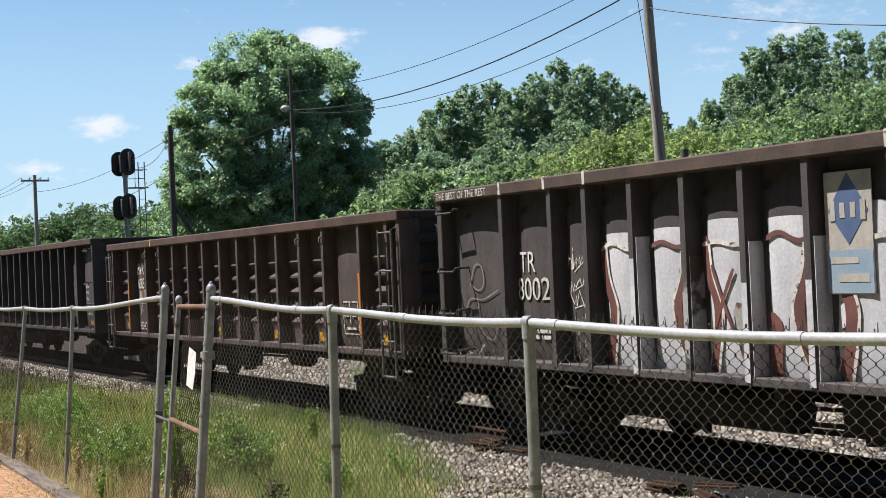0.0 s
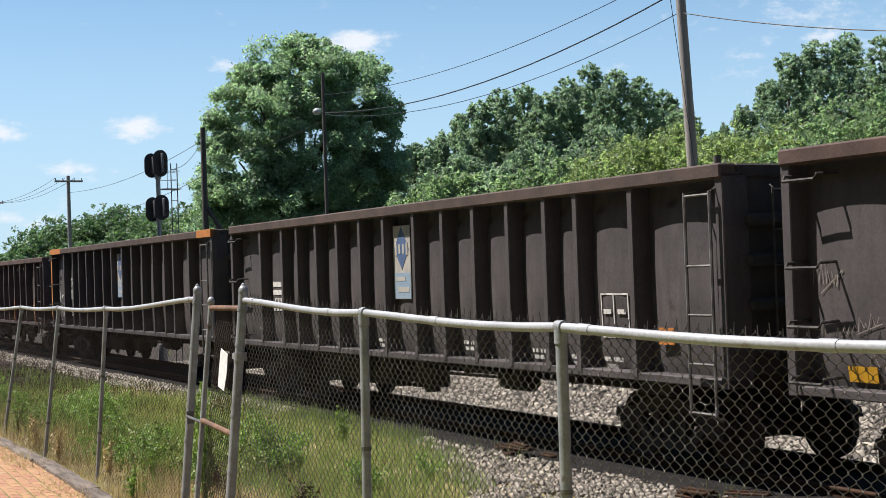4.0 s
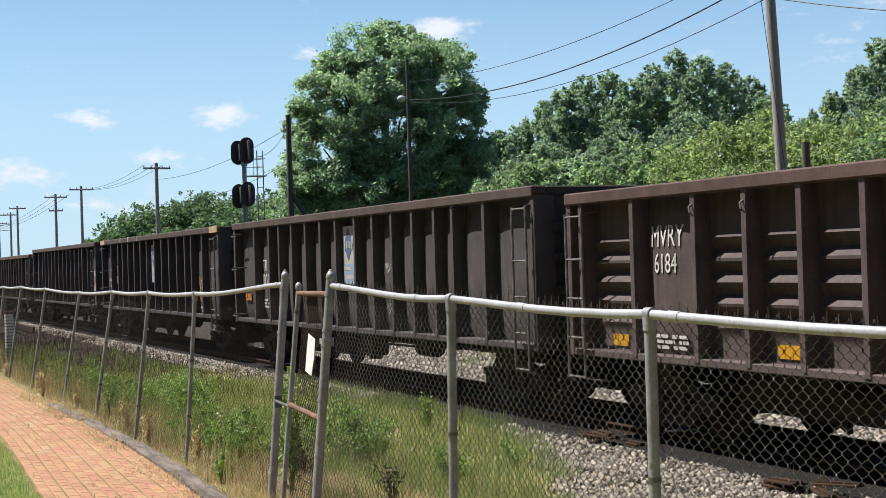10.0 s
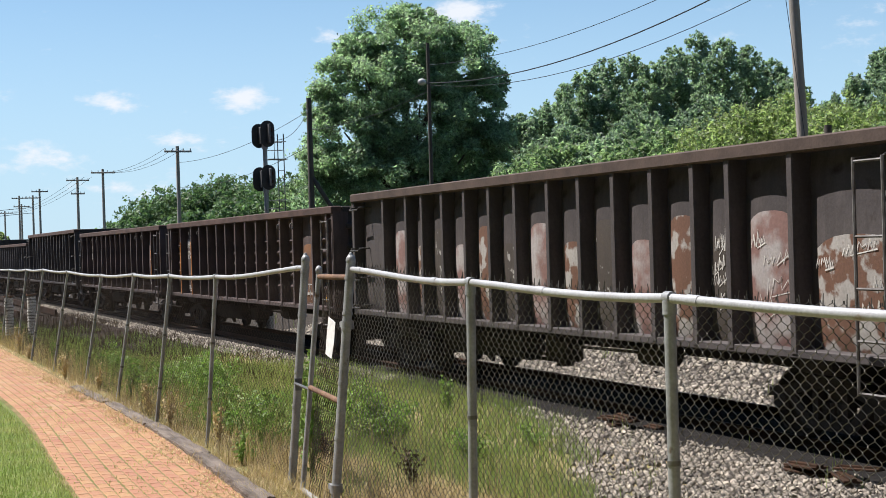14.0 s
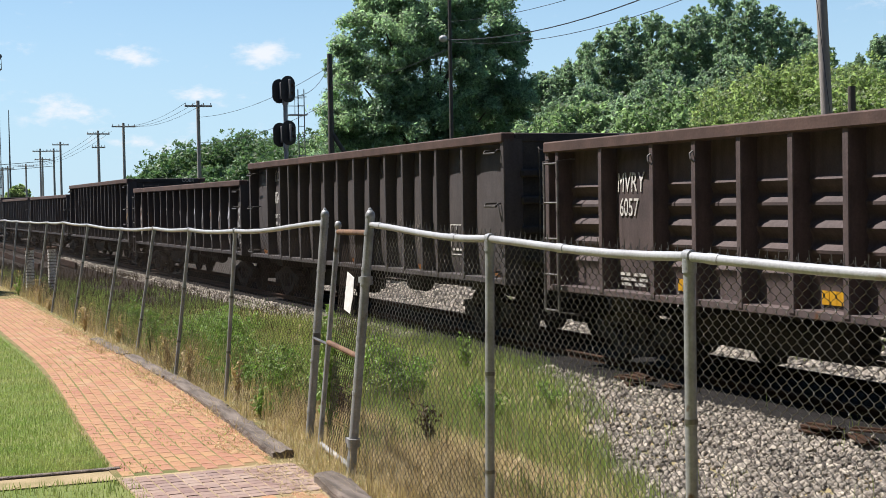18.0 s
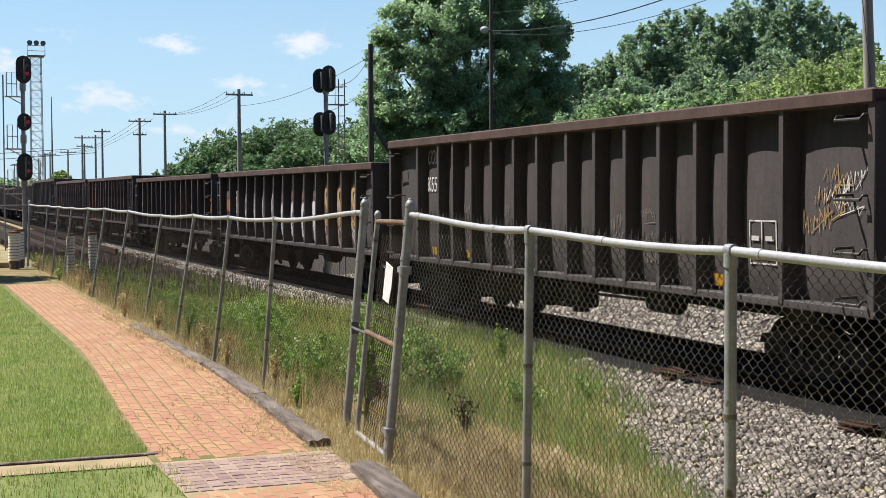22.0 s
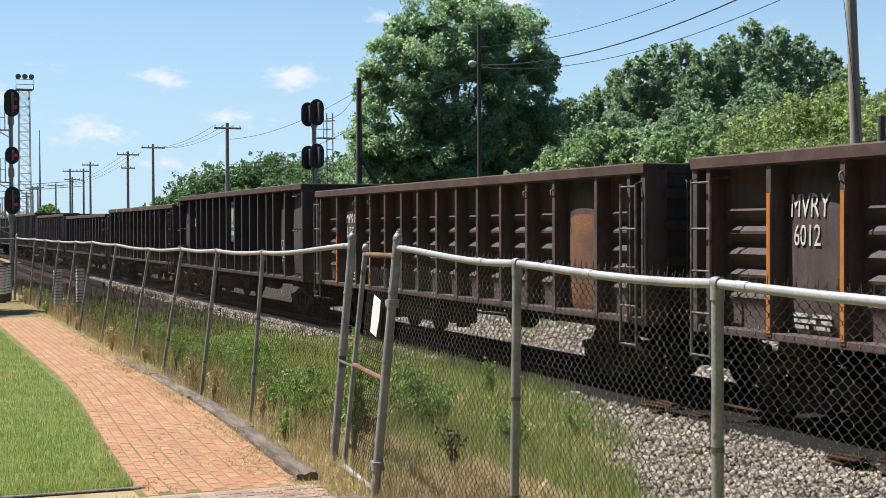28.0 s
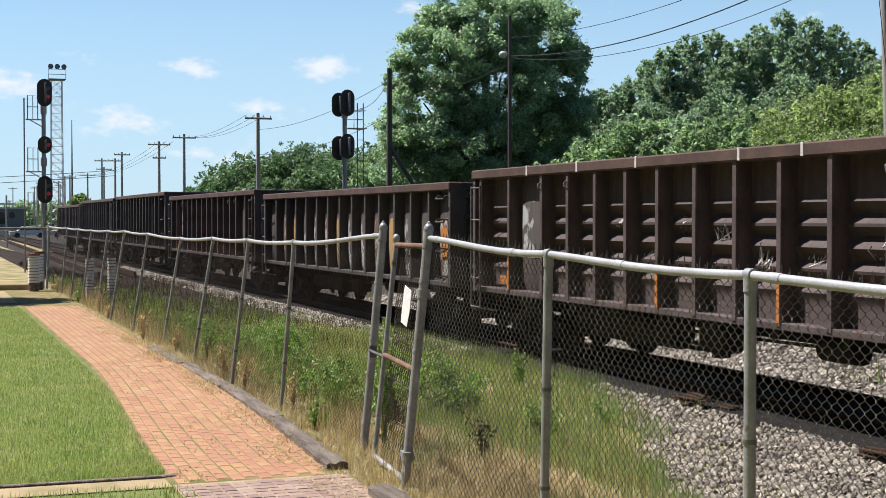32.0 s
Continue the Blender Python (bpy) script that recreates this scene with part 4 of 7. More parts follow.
# ---------------------------------------------------------------- fence
# posts of the far run: y, foot x, top x, top z
FAR_RUN = [(11.05, 3.38, 3.56, 1.80), (13.64, 3.32, 3.46, 1.70), (15.67, 3.24, 3.45, 1.69), (18.55, 3.33, 3.61, 1.67), (21.5, 3.40, 3.69, 1.63), (24.15, 3.31, 3.59, 1.67), (26.9, 3.29, 3.56, 1.69), (29.9, 3.38, 3.62, 1.67), (32.6, 3.36, 3.58, 1.66), (34.9, 3.34, 3.53, 1.67), (36.9, 3.30, 3.46, 1.68), (39.6, 3.16, 3.24, 1.70)]
NEAR_RUN = [(9.44, 3.19, 3.38, 1.80), (7.22, 3.27, 3.30, 1.74), (5.16, 3.30, 3.30, 1.70), (3.0, 3.32, 3.32, 1.68), (0.8, 3.33, 3.33, 1.67), (-1.4, 3.33, 3.33, 1.67), (-3.6, 3.33, 3.33, 1.67)]


def chain_link(name, run, parent, pitch=0.033, r=0.0021, z0=0.04, over=0.02, mat=None, knuckle=False):
    """A woven wire mesh between the posts of a run: zigzag wires side by side."""
    ys = [p[0] for p in run]
    order = np.argsort(ys)
    yy = np.array(ys)[order]
    fx, tx, tz = [np.array([p[q] for p in run])[order] for q in (1, 2, 3)]
    y0 = yy[0] + np.arange(int((yy[-1] - yy[0]) / pitch)) * pitch
    rows = 62
    allv, allf = [], []
    rnd = np.random.RandomState(4)
    base = 0
    for k, y in enumerate(y0):
        top = np.interp(y, yy, tz) + over
        j = np.repeat(np.arange(rows + 1), 2) if knuckle else np.arange(rows + 1)
        z = z0 + (top - z0) * (j + (np.where(np.arange(len(j)) % 2 == 0, -0.17, 0.17) if knuckle else 0)) / rows
        ph = k % 2
        off = np.where((j + ph) % 2 == 0, 0.52, -0.52) * pitch
        yv = y + off + np.repeat(rnd.normal(0, 0.0016, rows + 1), 2 if knuckle else 1)
        u = z / top
        xv = np.interp(yv, yy, fx) * (1 - u) + np.interp(yv, yy, tx) * u + 0.034 + np.where(j % 2 == 0, 0.0014, -0.0014) + 0.012 * np.sin(y * 2.1) * u * (1 - u) * 4
        c = np.stack([xv, yv, z], 1)
        ring = np.array([(-r, 0, 0), (0.6 * r, 1.25 * r, 0), (0.6 * r, -1.25 * r, 0)])
        v = (c[:, None, :] + ring[None]).reshape(-1, 3)
        i = np.arange(len(j) - 1)[:, None] * 3 + np.arange(3)[None]
        i2 = np.arange(len(j) - 1)[:, None] * 3 + (np.arange(3)[None] + 1) % 3
        f = np.stack([i, i2, i2 + 3, i + 3], -1).reshape(-1, 4) + base
        allv.append(v)
        allf.append(f)
        base += len(v)
    me = array_mesh(name, np.concatenate(allv), np.concatenate(allf), mat or M_wire)
    mesh = part(name, me, None, parent, "woven galvanised wire mesh")
    if knuckle:
        tips = Shape()
        for y in y0[::2]:
            zt, xt = float(np.interp(y, yy, tz)), float(np.interp(y, yy, tx)) + 0.034
            a, b, c = rnd.uniform(-0.008, 0.008), rnd.uniform(-0.008, 0.008), rnd.uniform(0.035, 0.055)
            tips.tube([(xt, y, zt), (xt + a, y + b, zt + c)], 0.0032, 4, r1=0.002)
        tagged(part("barbed_edge", tips, mat or M_wire, parent, "twisted wire ends above the top rail"), kind="stuff")
    return mesh


def fence_run(name, run, label, heavy=(0,), seed=1, line=0.026, wire_r=0.0021):
    fence = empty(name, 0, 0, 0)
    tagged(fence, label, "fence")
    rr = random.Random(seed)
    for k, (y, fx, tx, tz) in enumerate(run):
        r = 0.034 if k in heavy else line
        foot, top = Vector((fx, y, -0.05)), Vector((tx, y, tz + (0.05 if k in heavy else -0.02)))
        post = part("post", Shape().tube([foot, foot.lerp(top, 0.5), top], r, 12), M_galv, fence, smooth=True)
        if k in heavy:
            part("post_cap", Shape().ball(top + Vector((0, 0, 0.01)), r * 1.12, 10, 6, 1.3).ball(top + Vector((0, 0, 0.055)), r * 0.5, 8, 4), M_galv, post, smooth=True)
        for u in ((0.12, 0.34, 0.56, 0.80, 0.93) if k in heavy else (0.3, 0.62)):
            c = foot.lerp(top, u + rr.uniform(-0.04, 0.04))
            d = (top - foot).normalized()
            part("tension_band" if k in heavy else "tie_wire", Shape().tube([c - d * 0.011, c + d * 0.011], r + 0.004, 12), M_galv if k in heavy else M_wire, post, smooth=True)
        if k not in heavy:
            part("loop_cap", Shape().tube([top - Vector((0, 0, 0.05)), top + Vector((0, 0, 0.01))], r + 0.005, 12).tube([top + Vector((0, -0.025, 0.022)), top + Vector((0, 0.025, 0.022))], 0.0285, 12), M_galv, post, smooth=True)
    pts = []
    for k in range(len(run) - 1):
        (y0, _, x0, z0), (y1, _, x1, z1) = run[k], run[k + 1]
        for q in range(6):
            u = q / 6
            e = u * u * (3 - 2 * u)
            pts.append((x0 + (x1 - x0) * e, y0 + (y1 - y0) * u, z0 + (z1 - z0) * e - 0.018 * math.sin(math.pi * u) + (0.0)))
    pts.append((run[-1][2], run[-1][0], run[-1][3]))
    part("top_rail", Shape().tube(pts, 0.0215, 12), M_galv_rail, fence, "bright galvanised top rail", smooth=True)
    s = Shape()
    for k in range(0, len(pts) - 1, 4):
        a, c = Vector(pts[k]), Vector(pts[k + 1])
        s = Shape().tube([a.lerp(c, 0.4), a.lerp(c, 0.4) + (c - a).normalized() * 0.09], 0.0242, 12)
        part("rail_sleeve", s, M_galv_rail, fence, smooth=True)
    chain_link("wire_mesh", run, fence, pitch=0.033 if wire_r > 0.002 else 0.041, r=wire_r, knuckle=wire_r > 0.002, mat=M_wire_dark if wire_r < 0.002 else M_wire)
    return fence


fence_run("chain_link_fence", FAR_RUN, "leaning chain-link fence with a wavy top rail beside the brick walk", heavy=(0, 11), seed=2, line=0.021, wire_r=0.0013)
fence_run("chain_link_fence", NEAR_RUN, "chain-link fence of galvanised pipe along the railway", heavy=(0,), seed=3)

# the narrow gate between the two runs
gate = empty("walk_gate", 0, 0, 0)
tagged(gate, "narrow chain-link gate with a rusted frame, closed", "gate")
ga, gb = Vector((3.34, 10.62, 0.02)), Vector((3.53, 10.62, 1.76))
gc, gd = Vector((3.24, 9.60, 0.02)), Vector((3.41, 9.60, 1.74))
part("gate_stile", Shape().tube([ga, gb], 0.021, 10), M_galv, gate, smooth=True)
part("gate_stile", Shape().tube([gc, gd], 0.018, 10), M_galv, gate, smooth=True)
part("stile_cap", Shape().ball(gb + Vector((0, 0, 0.02)), 0.03, 8, 6, 1.3), M_galv, gate, smooth=True)
part("gate_top_bar", Shape().tube([gb - Vector((0, 0, 0.03)), gd - Vector((0, 0, 0.0))], 0.021, 10), M_rust_pipe, gate, "rusted top bar", smooth=True)
part("gate_middle_bar", Shape().tube([ga.lerp(gb, 0.48), gc.lerp(gd, 0.48)], 0.021, 10), M_rust_pipe, gate, "rusted middle bar", smooth=True)
part("gate_bottom_bar", Shape().tube([ga.lerp(gb, 0.02), gc.lerp(gd, 0.02)], 0.021, 10), M_galv_rail, gate, "pale bottom bar", smooth=True)
chain_link("gate_mesh", [(9.62, 3.24, 3.41, 1.74), (10.60, 3.34, 3.53, 1.75)], gate, over=0.0, mat=M_wire_dark)
part("latch", Shape().tube([ga.lerp(gb, 0.47), Vector((3.42, 10.98, 0.86))], 0.012, 6).box(3.42, 3.48, 10.98, 11.0, 0.8, 0.9), M_grey_steel, gate)
for u in (0.78, 0.14):
    c = Vector((3.19, 9.44, 0)).lerp(Vector((3.38, 9.44, 1.8)), u)
    part("hinge", Shape().tube([c + Vector((0, -0.01, -0.03)), c + Vector((0, -0.01, 0.03))], 0.046, 10).box(c.x - 0.015, c.x + 0.015, c.y, c.y + 0.12, c.z - 0.02, c.z + 0.02), M_galv, gate, smooth=True)

notice = empty("paper_notice", 0, 0, 0)
tagged(notice, "white paper notice wired to the gate mesh", "notice")
part("sheet", Shape().add([(3.405, 10.035, 1.44), (3.415, 9.915, 1.40), (3.40, 9.91, 1.26), (3.38, 9.925, 1.13), (3.375, 10.045, 1.16), (3.39, 10.045, 1.30),
                               (3.402, 10.035, 1.44), (3.412, 9.915, 1.40), (3.397, 9.91, 1.26), (3.377, 9.925, 1.13), (3.372, 10.045, 1.16), (3.387, 10.045, 1.30)],
                              [(0, 1, 2, 5), (5, 2, 3, 4), (6, 11, 8, 7), (11, 10, 9, 8), (0, 6, 7, 1), (1, 7, 8, 2), (2, 8, 9, 3), (3, 9, 10, 4), (4, 10, 11, 5), (5, 11, 6, 0)]), M_paper, notice)

# cross fence at the far end of the walk
cross = empty("cross_fence", 0, 0, 0)
tagged(cross, "shaded chain-link cross fence beyond the walk", "fence")
for k in range(5):
    part("post", Shape().tube([(3.1 - k * 2.4, 39.9, -0.05), (3.1 - k * 2.4, 39.9, 1.66)], 0.03, 8), M_galv, cross, smooth=True)
part("top_rail", Shape().tube([(3.2, 39.9, 1.66), (-7, 39.9, 1.66)], 0.03, 8), M_grey_steel, cross, smooth=True)
part("bottom_board", Shape().box(-7, 3.0, 39.85, 39.95, 0.02, 0.16, 0.01), M_tie, cross)


# ---------------------------------------------------------------- poles and wires
def timber_pole(x, y, top, r, mat, label, arm=None, lean=(0, 0), brace=None, z0=-0.5):
    p = empty("utility_pole", x, y, z0)
    tagged(p, label, "utility pole")
    h = top - z0
    pts = [(lean[0] * u, lean[1] * u, h * u) for u in (0, 0.25, 0.5, 0.75, 1)]
    part("shaft", Shape().tube(pts, r, 10, r1=r * 0.72), mat, p, smooth=True)
    if arm:
        for zz, ln in arm:
            a = part("crossarm", Shape().box(lean[0] - ln / 2, lean[0] + ln / 2, -0.16, -0.05, h - zz - 0.06, h - zz + 0.06, 0.01), mat, p)
            for k in (-0.46, -0.2, 0.2, 0.46):
                part("insulator", Shape().tube([(lean[0] + k * ln, -0.1, h - zz + 0.05), (lean[0] + k * ln, -0.1, h - zz + 0.2)], 0.04, 6, r1=0.025), M_ceramic, a)
    if brace:
        part("brace_pole", Shape().tube([(0, 0, h * 0.62), brace], 0.10, 8), mat, p, smooth=True)
    return p


timber_pole(20.35, 25.85, 10.4, 0.15, M_pole, "tall weathered grey-brown utility pole leaning slightly", lean=(-0.42, 0.1))
timber_pole(20.25, 47.6, 9.35, 0.085, M_pole_dark, "slender utility pole before a large cottonwood tree")
timber_pole(20.0, 61.0, 8.75, 0.16, M_pole_dark, "dark guyed utility pole with a slanting brace", brace=(3.2, -1.5, 0))
timber_pole(20.2, 88.6, 8.65, 0.15, M_pole, "utility pole with a single crossarm", arm=[(0.35, 1.75)])
timber_pole(20.0, 114.5, 8.75, 0.14, M_pole, "utility pole with a crossarm", arm=[(0.3, 1.9)])
timber_pole(20.1, 128.0, 8.85, 0.15, M_pole, "utility pole with two crossarms", arm=[(0.3, 2.0), (1.5, 1.2)])
timber_pole(22.5, 27.9, 4.6, 0.13, M_pole_dark, "short dark pole stub among shrubs", z0=-0.5)
rp = random.Random(8)
for yy_ in (150, 158, 168, 176, 190, 201, 214, 228, 246, 262, 285, 300, 330):
    timber_pole(20.0 if yy_ == 158 else 20.0 + rp.uniform(-1.0, 2.0), yy_, rp.uniform(7.6, 8.9), 0.14, M_pole, "distant utility pole with a crossarm", arm=[(0.3, rp.uniform(1.6, 2.2))])


def wire(a, c, sag, r=0.012, name="overhead_wire", label="black overhead wire sagging between poles"):
    a, c = Vector(a), Vector(c)
    pts = [a.lerp(c, u / 16) - Vector((0, 0, sag * 4 * (u / 16) * (1 - u / 16))) for u in range(17)]
    return tagged(part(name, Shape().tube(pts, r, 5), M_cable, smooth=True), label, "wire", "overhead wires")


wire((20.0, 25.95, 7.70), (20.25, 47.5, 7.80), 0.78, 0.010)
wire((19.98, 25.95, 8.20), (20.25, 47.5, 7.88), 0.71, 0.018)
wire((19.95, 25.95, 8.71), (20.25, 47.5, 8.54), 0.59, 0.010)
wire((20.25, 47.6, 7.6), (20.0, 61.0, 7.3), 0.25, 0.012)
wire((20.0, 61.0, 8.2), (20.2, 88.6, 7.6), 0.5, 0.012)
wire((20.0, 61.0, 6.6), (20.2, 88.6, 6.0), 0.5, 0.012)
wire((20.0, 61.0, 8.3), (15.3, 50.1, 6.0), 0.3, 0.010)
wire((20.0, 25.95, 7.7), (20.0, 12.0, 5.2), 0.35, 0.012)
wire((19.95, 25.95, 9.6), (24.0, 10.0, 3.0), 0.05, 0.010)
wire((19.45, 25.9, 9.9), (20.1, 25.6, 3.4), 0.0, 0.008)
for k in range(3):
    wire((19.4 + k * 0.6, 88.6, 8.5), (19.3 + k * 0.6, 114.5, 8.5), 0.5, 0.012)
    wire((19.4 + k * 0.6, 123.5, 8.6), (19.3 + k * 0.6, 200, 8.0), 1.2, 0.014)
timber_pole(-40.0, 150.5, 6.0, 0.15, M_pole, "plain utility pole beyond the yard")
wire((-40, 150.5, 5.2), (20.0, 158, 7.2), 0.8, 0.03)
wire((-40, 150.5, 4.5), (20.0, 158, 6.6), 0.8, 0.03)
lampb = empty("pole_lamp", 20.25, 47.4, 0)
tagged(lampb, "small pale area lamp on a bracket on a pole", "lamp")
part("bracket", Shape().tube([(0, 0.2, 7.85), (-0.35, -0.1, 7.9)], 0.03, 6), M_grey_steel, lampb)
part("head", Shape().ball((-0.42, -0.15, 7.88), 0.16, 10, 6, 0.8), M_ceramic, lampb, smooth=True)


# ---------------------------------------------------------------- signals
def signal_head(parent, x, y, z, hh, lit=None, wide=0.53, back=False):
    """A black backplate with hooded lenses, facing the camera's side or away."""
    outline = []
    for a in np.linspace(0, math.pi, 9):
        outline.append((x + wide / 2 * math.cos(a), z + hh / 2 - wide / 2 + wide / 2 * math.sin(a)))
    for a in np.linspace(math.pi, 2 * math.pi, 9):
        outline.append((x + wide / 2 * math.cos(a), z - hh / 2 + wide / 2 + wide / 2 * math.sin(a)))
    plate = part("backplate", Shape().plate(outline, "y", y - 0.01, y + 0.01), M_black, parent, "black oval backplate")
    part("lamp_case", Shape().box(x - 0.14, x + 0.14, y + 0.02, y + 0.26, z - hh / 2 + 0.18, z + hh / 2 - 0.18, 0.03), M_black, plate)
    n = max(1, int(round((hh - 0.3) / 0.28)))
    # Pale bar on the hood edge: the sun's glint put into its colour.
    part("visor", Shape().box(x - 0.01, x + 0.05, y - 0.26, y - 0.012, z - hh / 2 + 0.14, z + hh / 2 - 0.14, 0.015), M_visor, plate, "visor edge with the sun's glint painted grey")
    for k in range(n):
        zz = z + (k - (n - 1) / 2) * 0.28
        lx = x + 0.12
        part("lens", Shape().tube([(lx, y - 0.012, zz), (lx, y - 0.03, zz)], 0.07, 12), M_red_lamp if lit == k else M_dark_lens, plate, "red lit lens" if lit == k else "")
    return plate


sig = empty("railway_signal", 14.65, 50.0, -0.5)
tagged(sig, "two-headed railway signal with a silver mast and side ladder", "railway signal")
part("mast", Shape().tube([(0, 0, -0.75), (0, 0, 6.6)], 0.085, 12), M_silver, sig, smooth=True)
part("base", Shape().tube([(0, 0, -0.75), (0, 0, 0.1)], 0.16, 12), M_silver, sig, smooth=True)
for z in (6.68, 5.08):
    part("mast_collar", Shape().tube([(0, 0, z - 0.55), (0, 0, z - 0.30)], 0.12, 12), M_silver, sig, smooth=True)
    signal_head(sig, 0.06, -0.18, z, 0.98 if z > 6 else 0.92)
    hp = signal_head(sig, -0.16, 0.22, z - 0.05, 0.90)
for x in (0.52, 0.75):
    part("ladder_rail", Shape().tube([(x, 0.1, -0.75), (x, 0.1, 6.7)], 0.02, 6), M_grey_steel, sig)
for k in range(17):
    part("ladder_rung", Shape().tube([(0.52, 0.1, 0.4 + k * 0.38), (0.75, 0.1, 0.4 + k * 0.38)], 0.012, 5), M_grey_steel, sig)
for z in (3.6, 5.75):
    part("cage", Shape().tube([(0.1, 0, z), (0.8, 0, z)], 0.025, 6).tube([(0.12, 0.3, z + 0.02), (0.12, 0.3, z + 0.65), (0.75, 0.3, z + 0.65)], 0.018, 6).tube([(0.3, -0.2, z), (0.3, -0.2, z + 0.65), (0.75, -0.2, z + 0.65)], 0.018, 6).tube([(0.12, 0.3, z + 0.35), (0.75, 0.3, z + 0.35)], 0.015, 6).tube([(0.1, 0.3, z), (0.8, 0.3, z), (0.8, -0.2, z), (0.1, -0.2, z)], 0.018, 6), M_silver, sig)

sig2 = empty("railway_signal", 4.08, 52.0, -0.3)
tagged(sig2, "three-headed railway signal with red lights and ladder cages", "railway signal")
part("mast", Shape().tube([(0, 0, 0), (0, 0, 6.4)], 0.075, 12), M_silver, sig2, smooth=True)
for z, hh, ln in ((6.69, 0.98, 0), (4.84, 0.62, 0), (3.25, 0.98, 0)):
    part("mast_collar", Shape().tube([(0, 0, z - 0.75), (0, 0, z - 0.45)], 0.11, 12), M_silver, sig2, smooth=True)
    signal_head(sig2, 0.02, -0.2, z, hh, lit=ln, wide=0.52 if hh > 0.7 else 0.48)
    c = part("cage", Shape().tube([(-0.05, 0, z - 0.95), (-0.62, 0, z - 0.95)], 0.03, 6).tube([(-0.05, 0, z - 1.2), (-0.5, 0, z - 0.95)], 0.02, 6), M_silver, sig2)
    part("hoop", Shape().tube([(-0.55, 0, z - 0.95), (-0.55, 0, z - 0.1), (-0.2, 0, z - 0.1), (-0.2, 0, z - 0.95)], 0.02, 6).tube([(-0.55, 0, z - 0.5), (-0.2, 0, z - 0.5)], 0.018, 6).tube([(-0.37, 0, z - 0.1), (-0.37, 0, z - 0.95)], 0.014, 6), M_silver, c)
part("ladder_rail", Shape().tube([(-0.66, 0.1, 0), (-0.66, 0.1, 6.5)], 0.028, 6), M_silver, sig2)

tower = empty("floodlight_tower", 20.0, 229.0, -2.4)
tagged(tower, "tall lattice floodlight tower beyond the yard", "tower")
s = Shape()
for sx in (-1, 1):
    for sy in (-1, 1):
        part("leg", Shape().tube([(sx * 0.95, sy * 0.95, 0), (sx * 0.8, sy * 0.8, 26.0)], 0.065, 6), M_silver, tower)
for k in range(20):
    z0, z1 = k * 1.3, (k + 1) * 1.3
    w = 0.93 - 0.13 * k / 20
    for sy in (-w, w):
        for p, q in (((-w, sy, z0), (w, sy, z1)), ((w, sy, z0), (-w, sy, z1)), ((-w, sy, z1), (w, sy, z1))):
            part("lacing", Shape().tube([p, q], 0.03, 4), M_silver, tower)
plat = part("platform", Shape().box(-1.3, 1.3, -1.3, 1.3, 26.0, 26.15).tube([(-1.3, -1.3, 26), (-1.3, -1.3, 27.6), (1.3, -1.3, 27.6), (1.3, -1.3, 26)], 0.06, 5).tube([(-1.3, -1.3, 26.8), (1.3, -1.3, 26.8)], 0.05, 5), M_grey_steel, tower)
for x in (-1.0, 0, 1.0):
    part("floodlight", Shape().tube([(x, -1.3, 27.9), (x, -1.7, 28.0)], 0.35, 10, r1=0.42), M_grey_steel, plat)
tagged(part("radio_mast", Shape().tube([(22.4, 230, -0.5), (22.4, 230, 9), (22.4, 230, 17.5)], 0.22, 6, r1=0.06), M_grey_steel, smooth=True), "thin grey radio mast in the distance", "mast")


# ---------------------------------------------------------------- trees
def leaf_cloud(name, lobes, count, size, mat, seed, knots=110):
    """Many small leaves in separate clumps over the lobes (x, y, z, rx, ry, rz), with gaps between the clumps."""
    r = np.random.RandomState(seed)
    L = np.array(lobes, float)
    wgt = (L[:, 3] * L[:, 4] + L[:, 4] * L[:, 5] + L[:, 3] * L[:, 5])
    idx = r.choice(len(L), count, p=wgt / wgt.sum())
    k = r.normal(size=(len(L), knots, 3))
    k /= np.linalg.norm(k, axis=2)[:, :, None]
    reach = 0.42 + 0.66 * r.rand(len(L), knots, 1) ** 0.55
    centre = L[:, None, :3] + k * reach * L[:, None, 3:]
    radius = (0.10 + 0.15 * r.rand(len(L), knots)) * L[:, 3:].mean(1)[:, None]
    kk = r.randint(0, knots, count)
    g = r.normal(size=(count, 3))
    g /= np.linalg.norm(g, axis=1)[:, None]
    out = g * (r.rand(count, 1) ** 0.45) * np.where(r.rand(count, 1) < 0.15, 1.5, 1.0)
    c = centre[idx, kk] + out * radius[idx, kk][:, None] * np.array([1.15, 1.15, 0.8])
    n = g * 0.45 + r.normal(size=(count, 3)) * 0.7 + np.array([-0.1, 0.0, 0.4])
    n /= np.linalg.norm(n, axis=1)[:, None]
    a = np.cross(n, r.normal(size=(count, 3)))
    a /= np.linalg.norm(a, axis=1)[:, None]
    b = np.cross(n, a)
    sz = size * (0.6 + 0.8 * r.rand(count))[:, None]
    v = np.stack([c - a * sz * 0.5, c + b * sz * 0.42 + n * sz * 0.10, c + a * sz * 0.6 - b * sz * 0.3], 1).reshape(-1, 3)
    f = np.arange(count * 3).reshape(-1, 3)
    return array_mesh(name, v, f, mat)


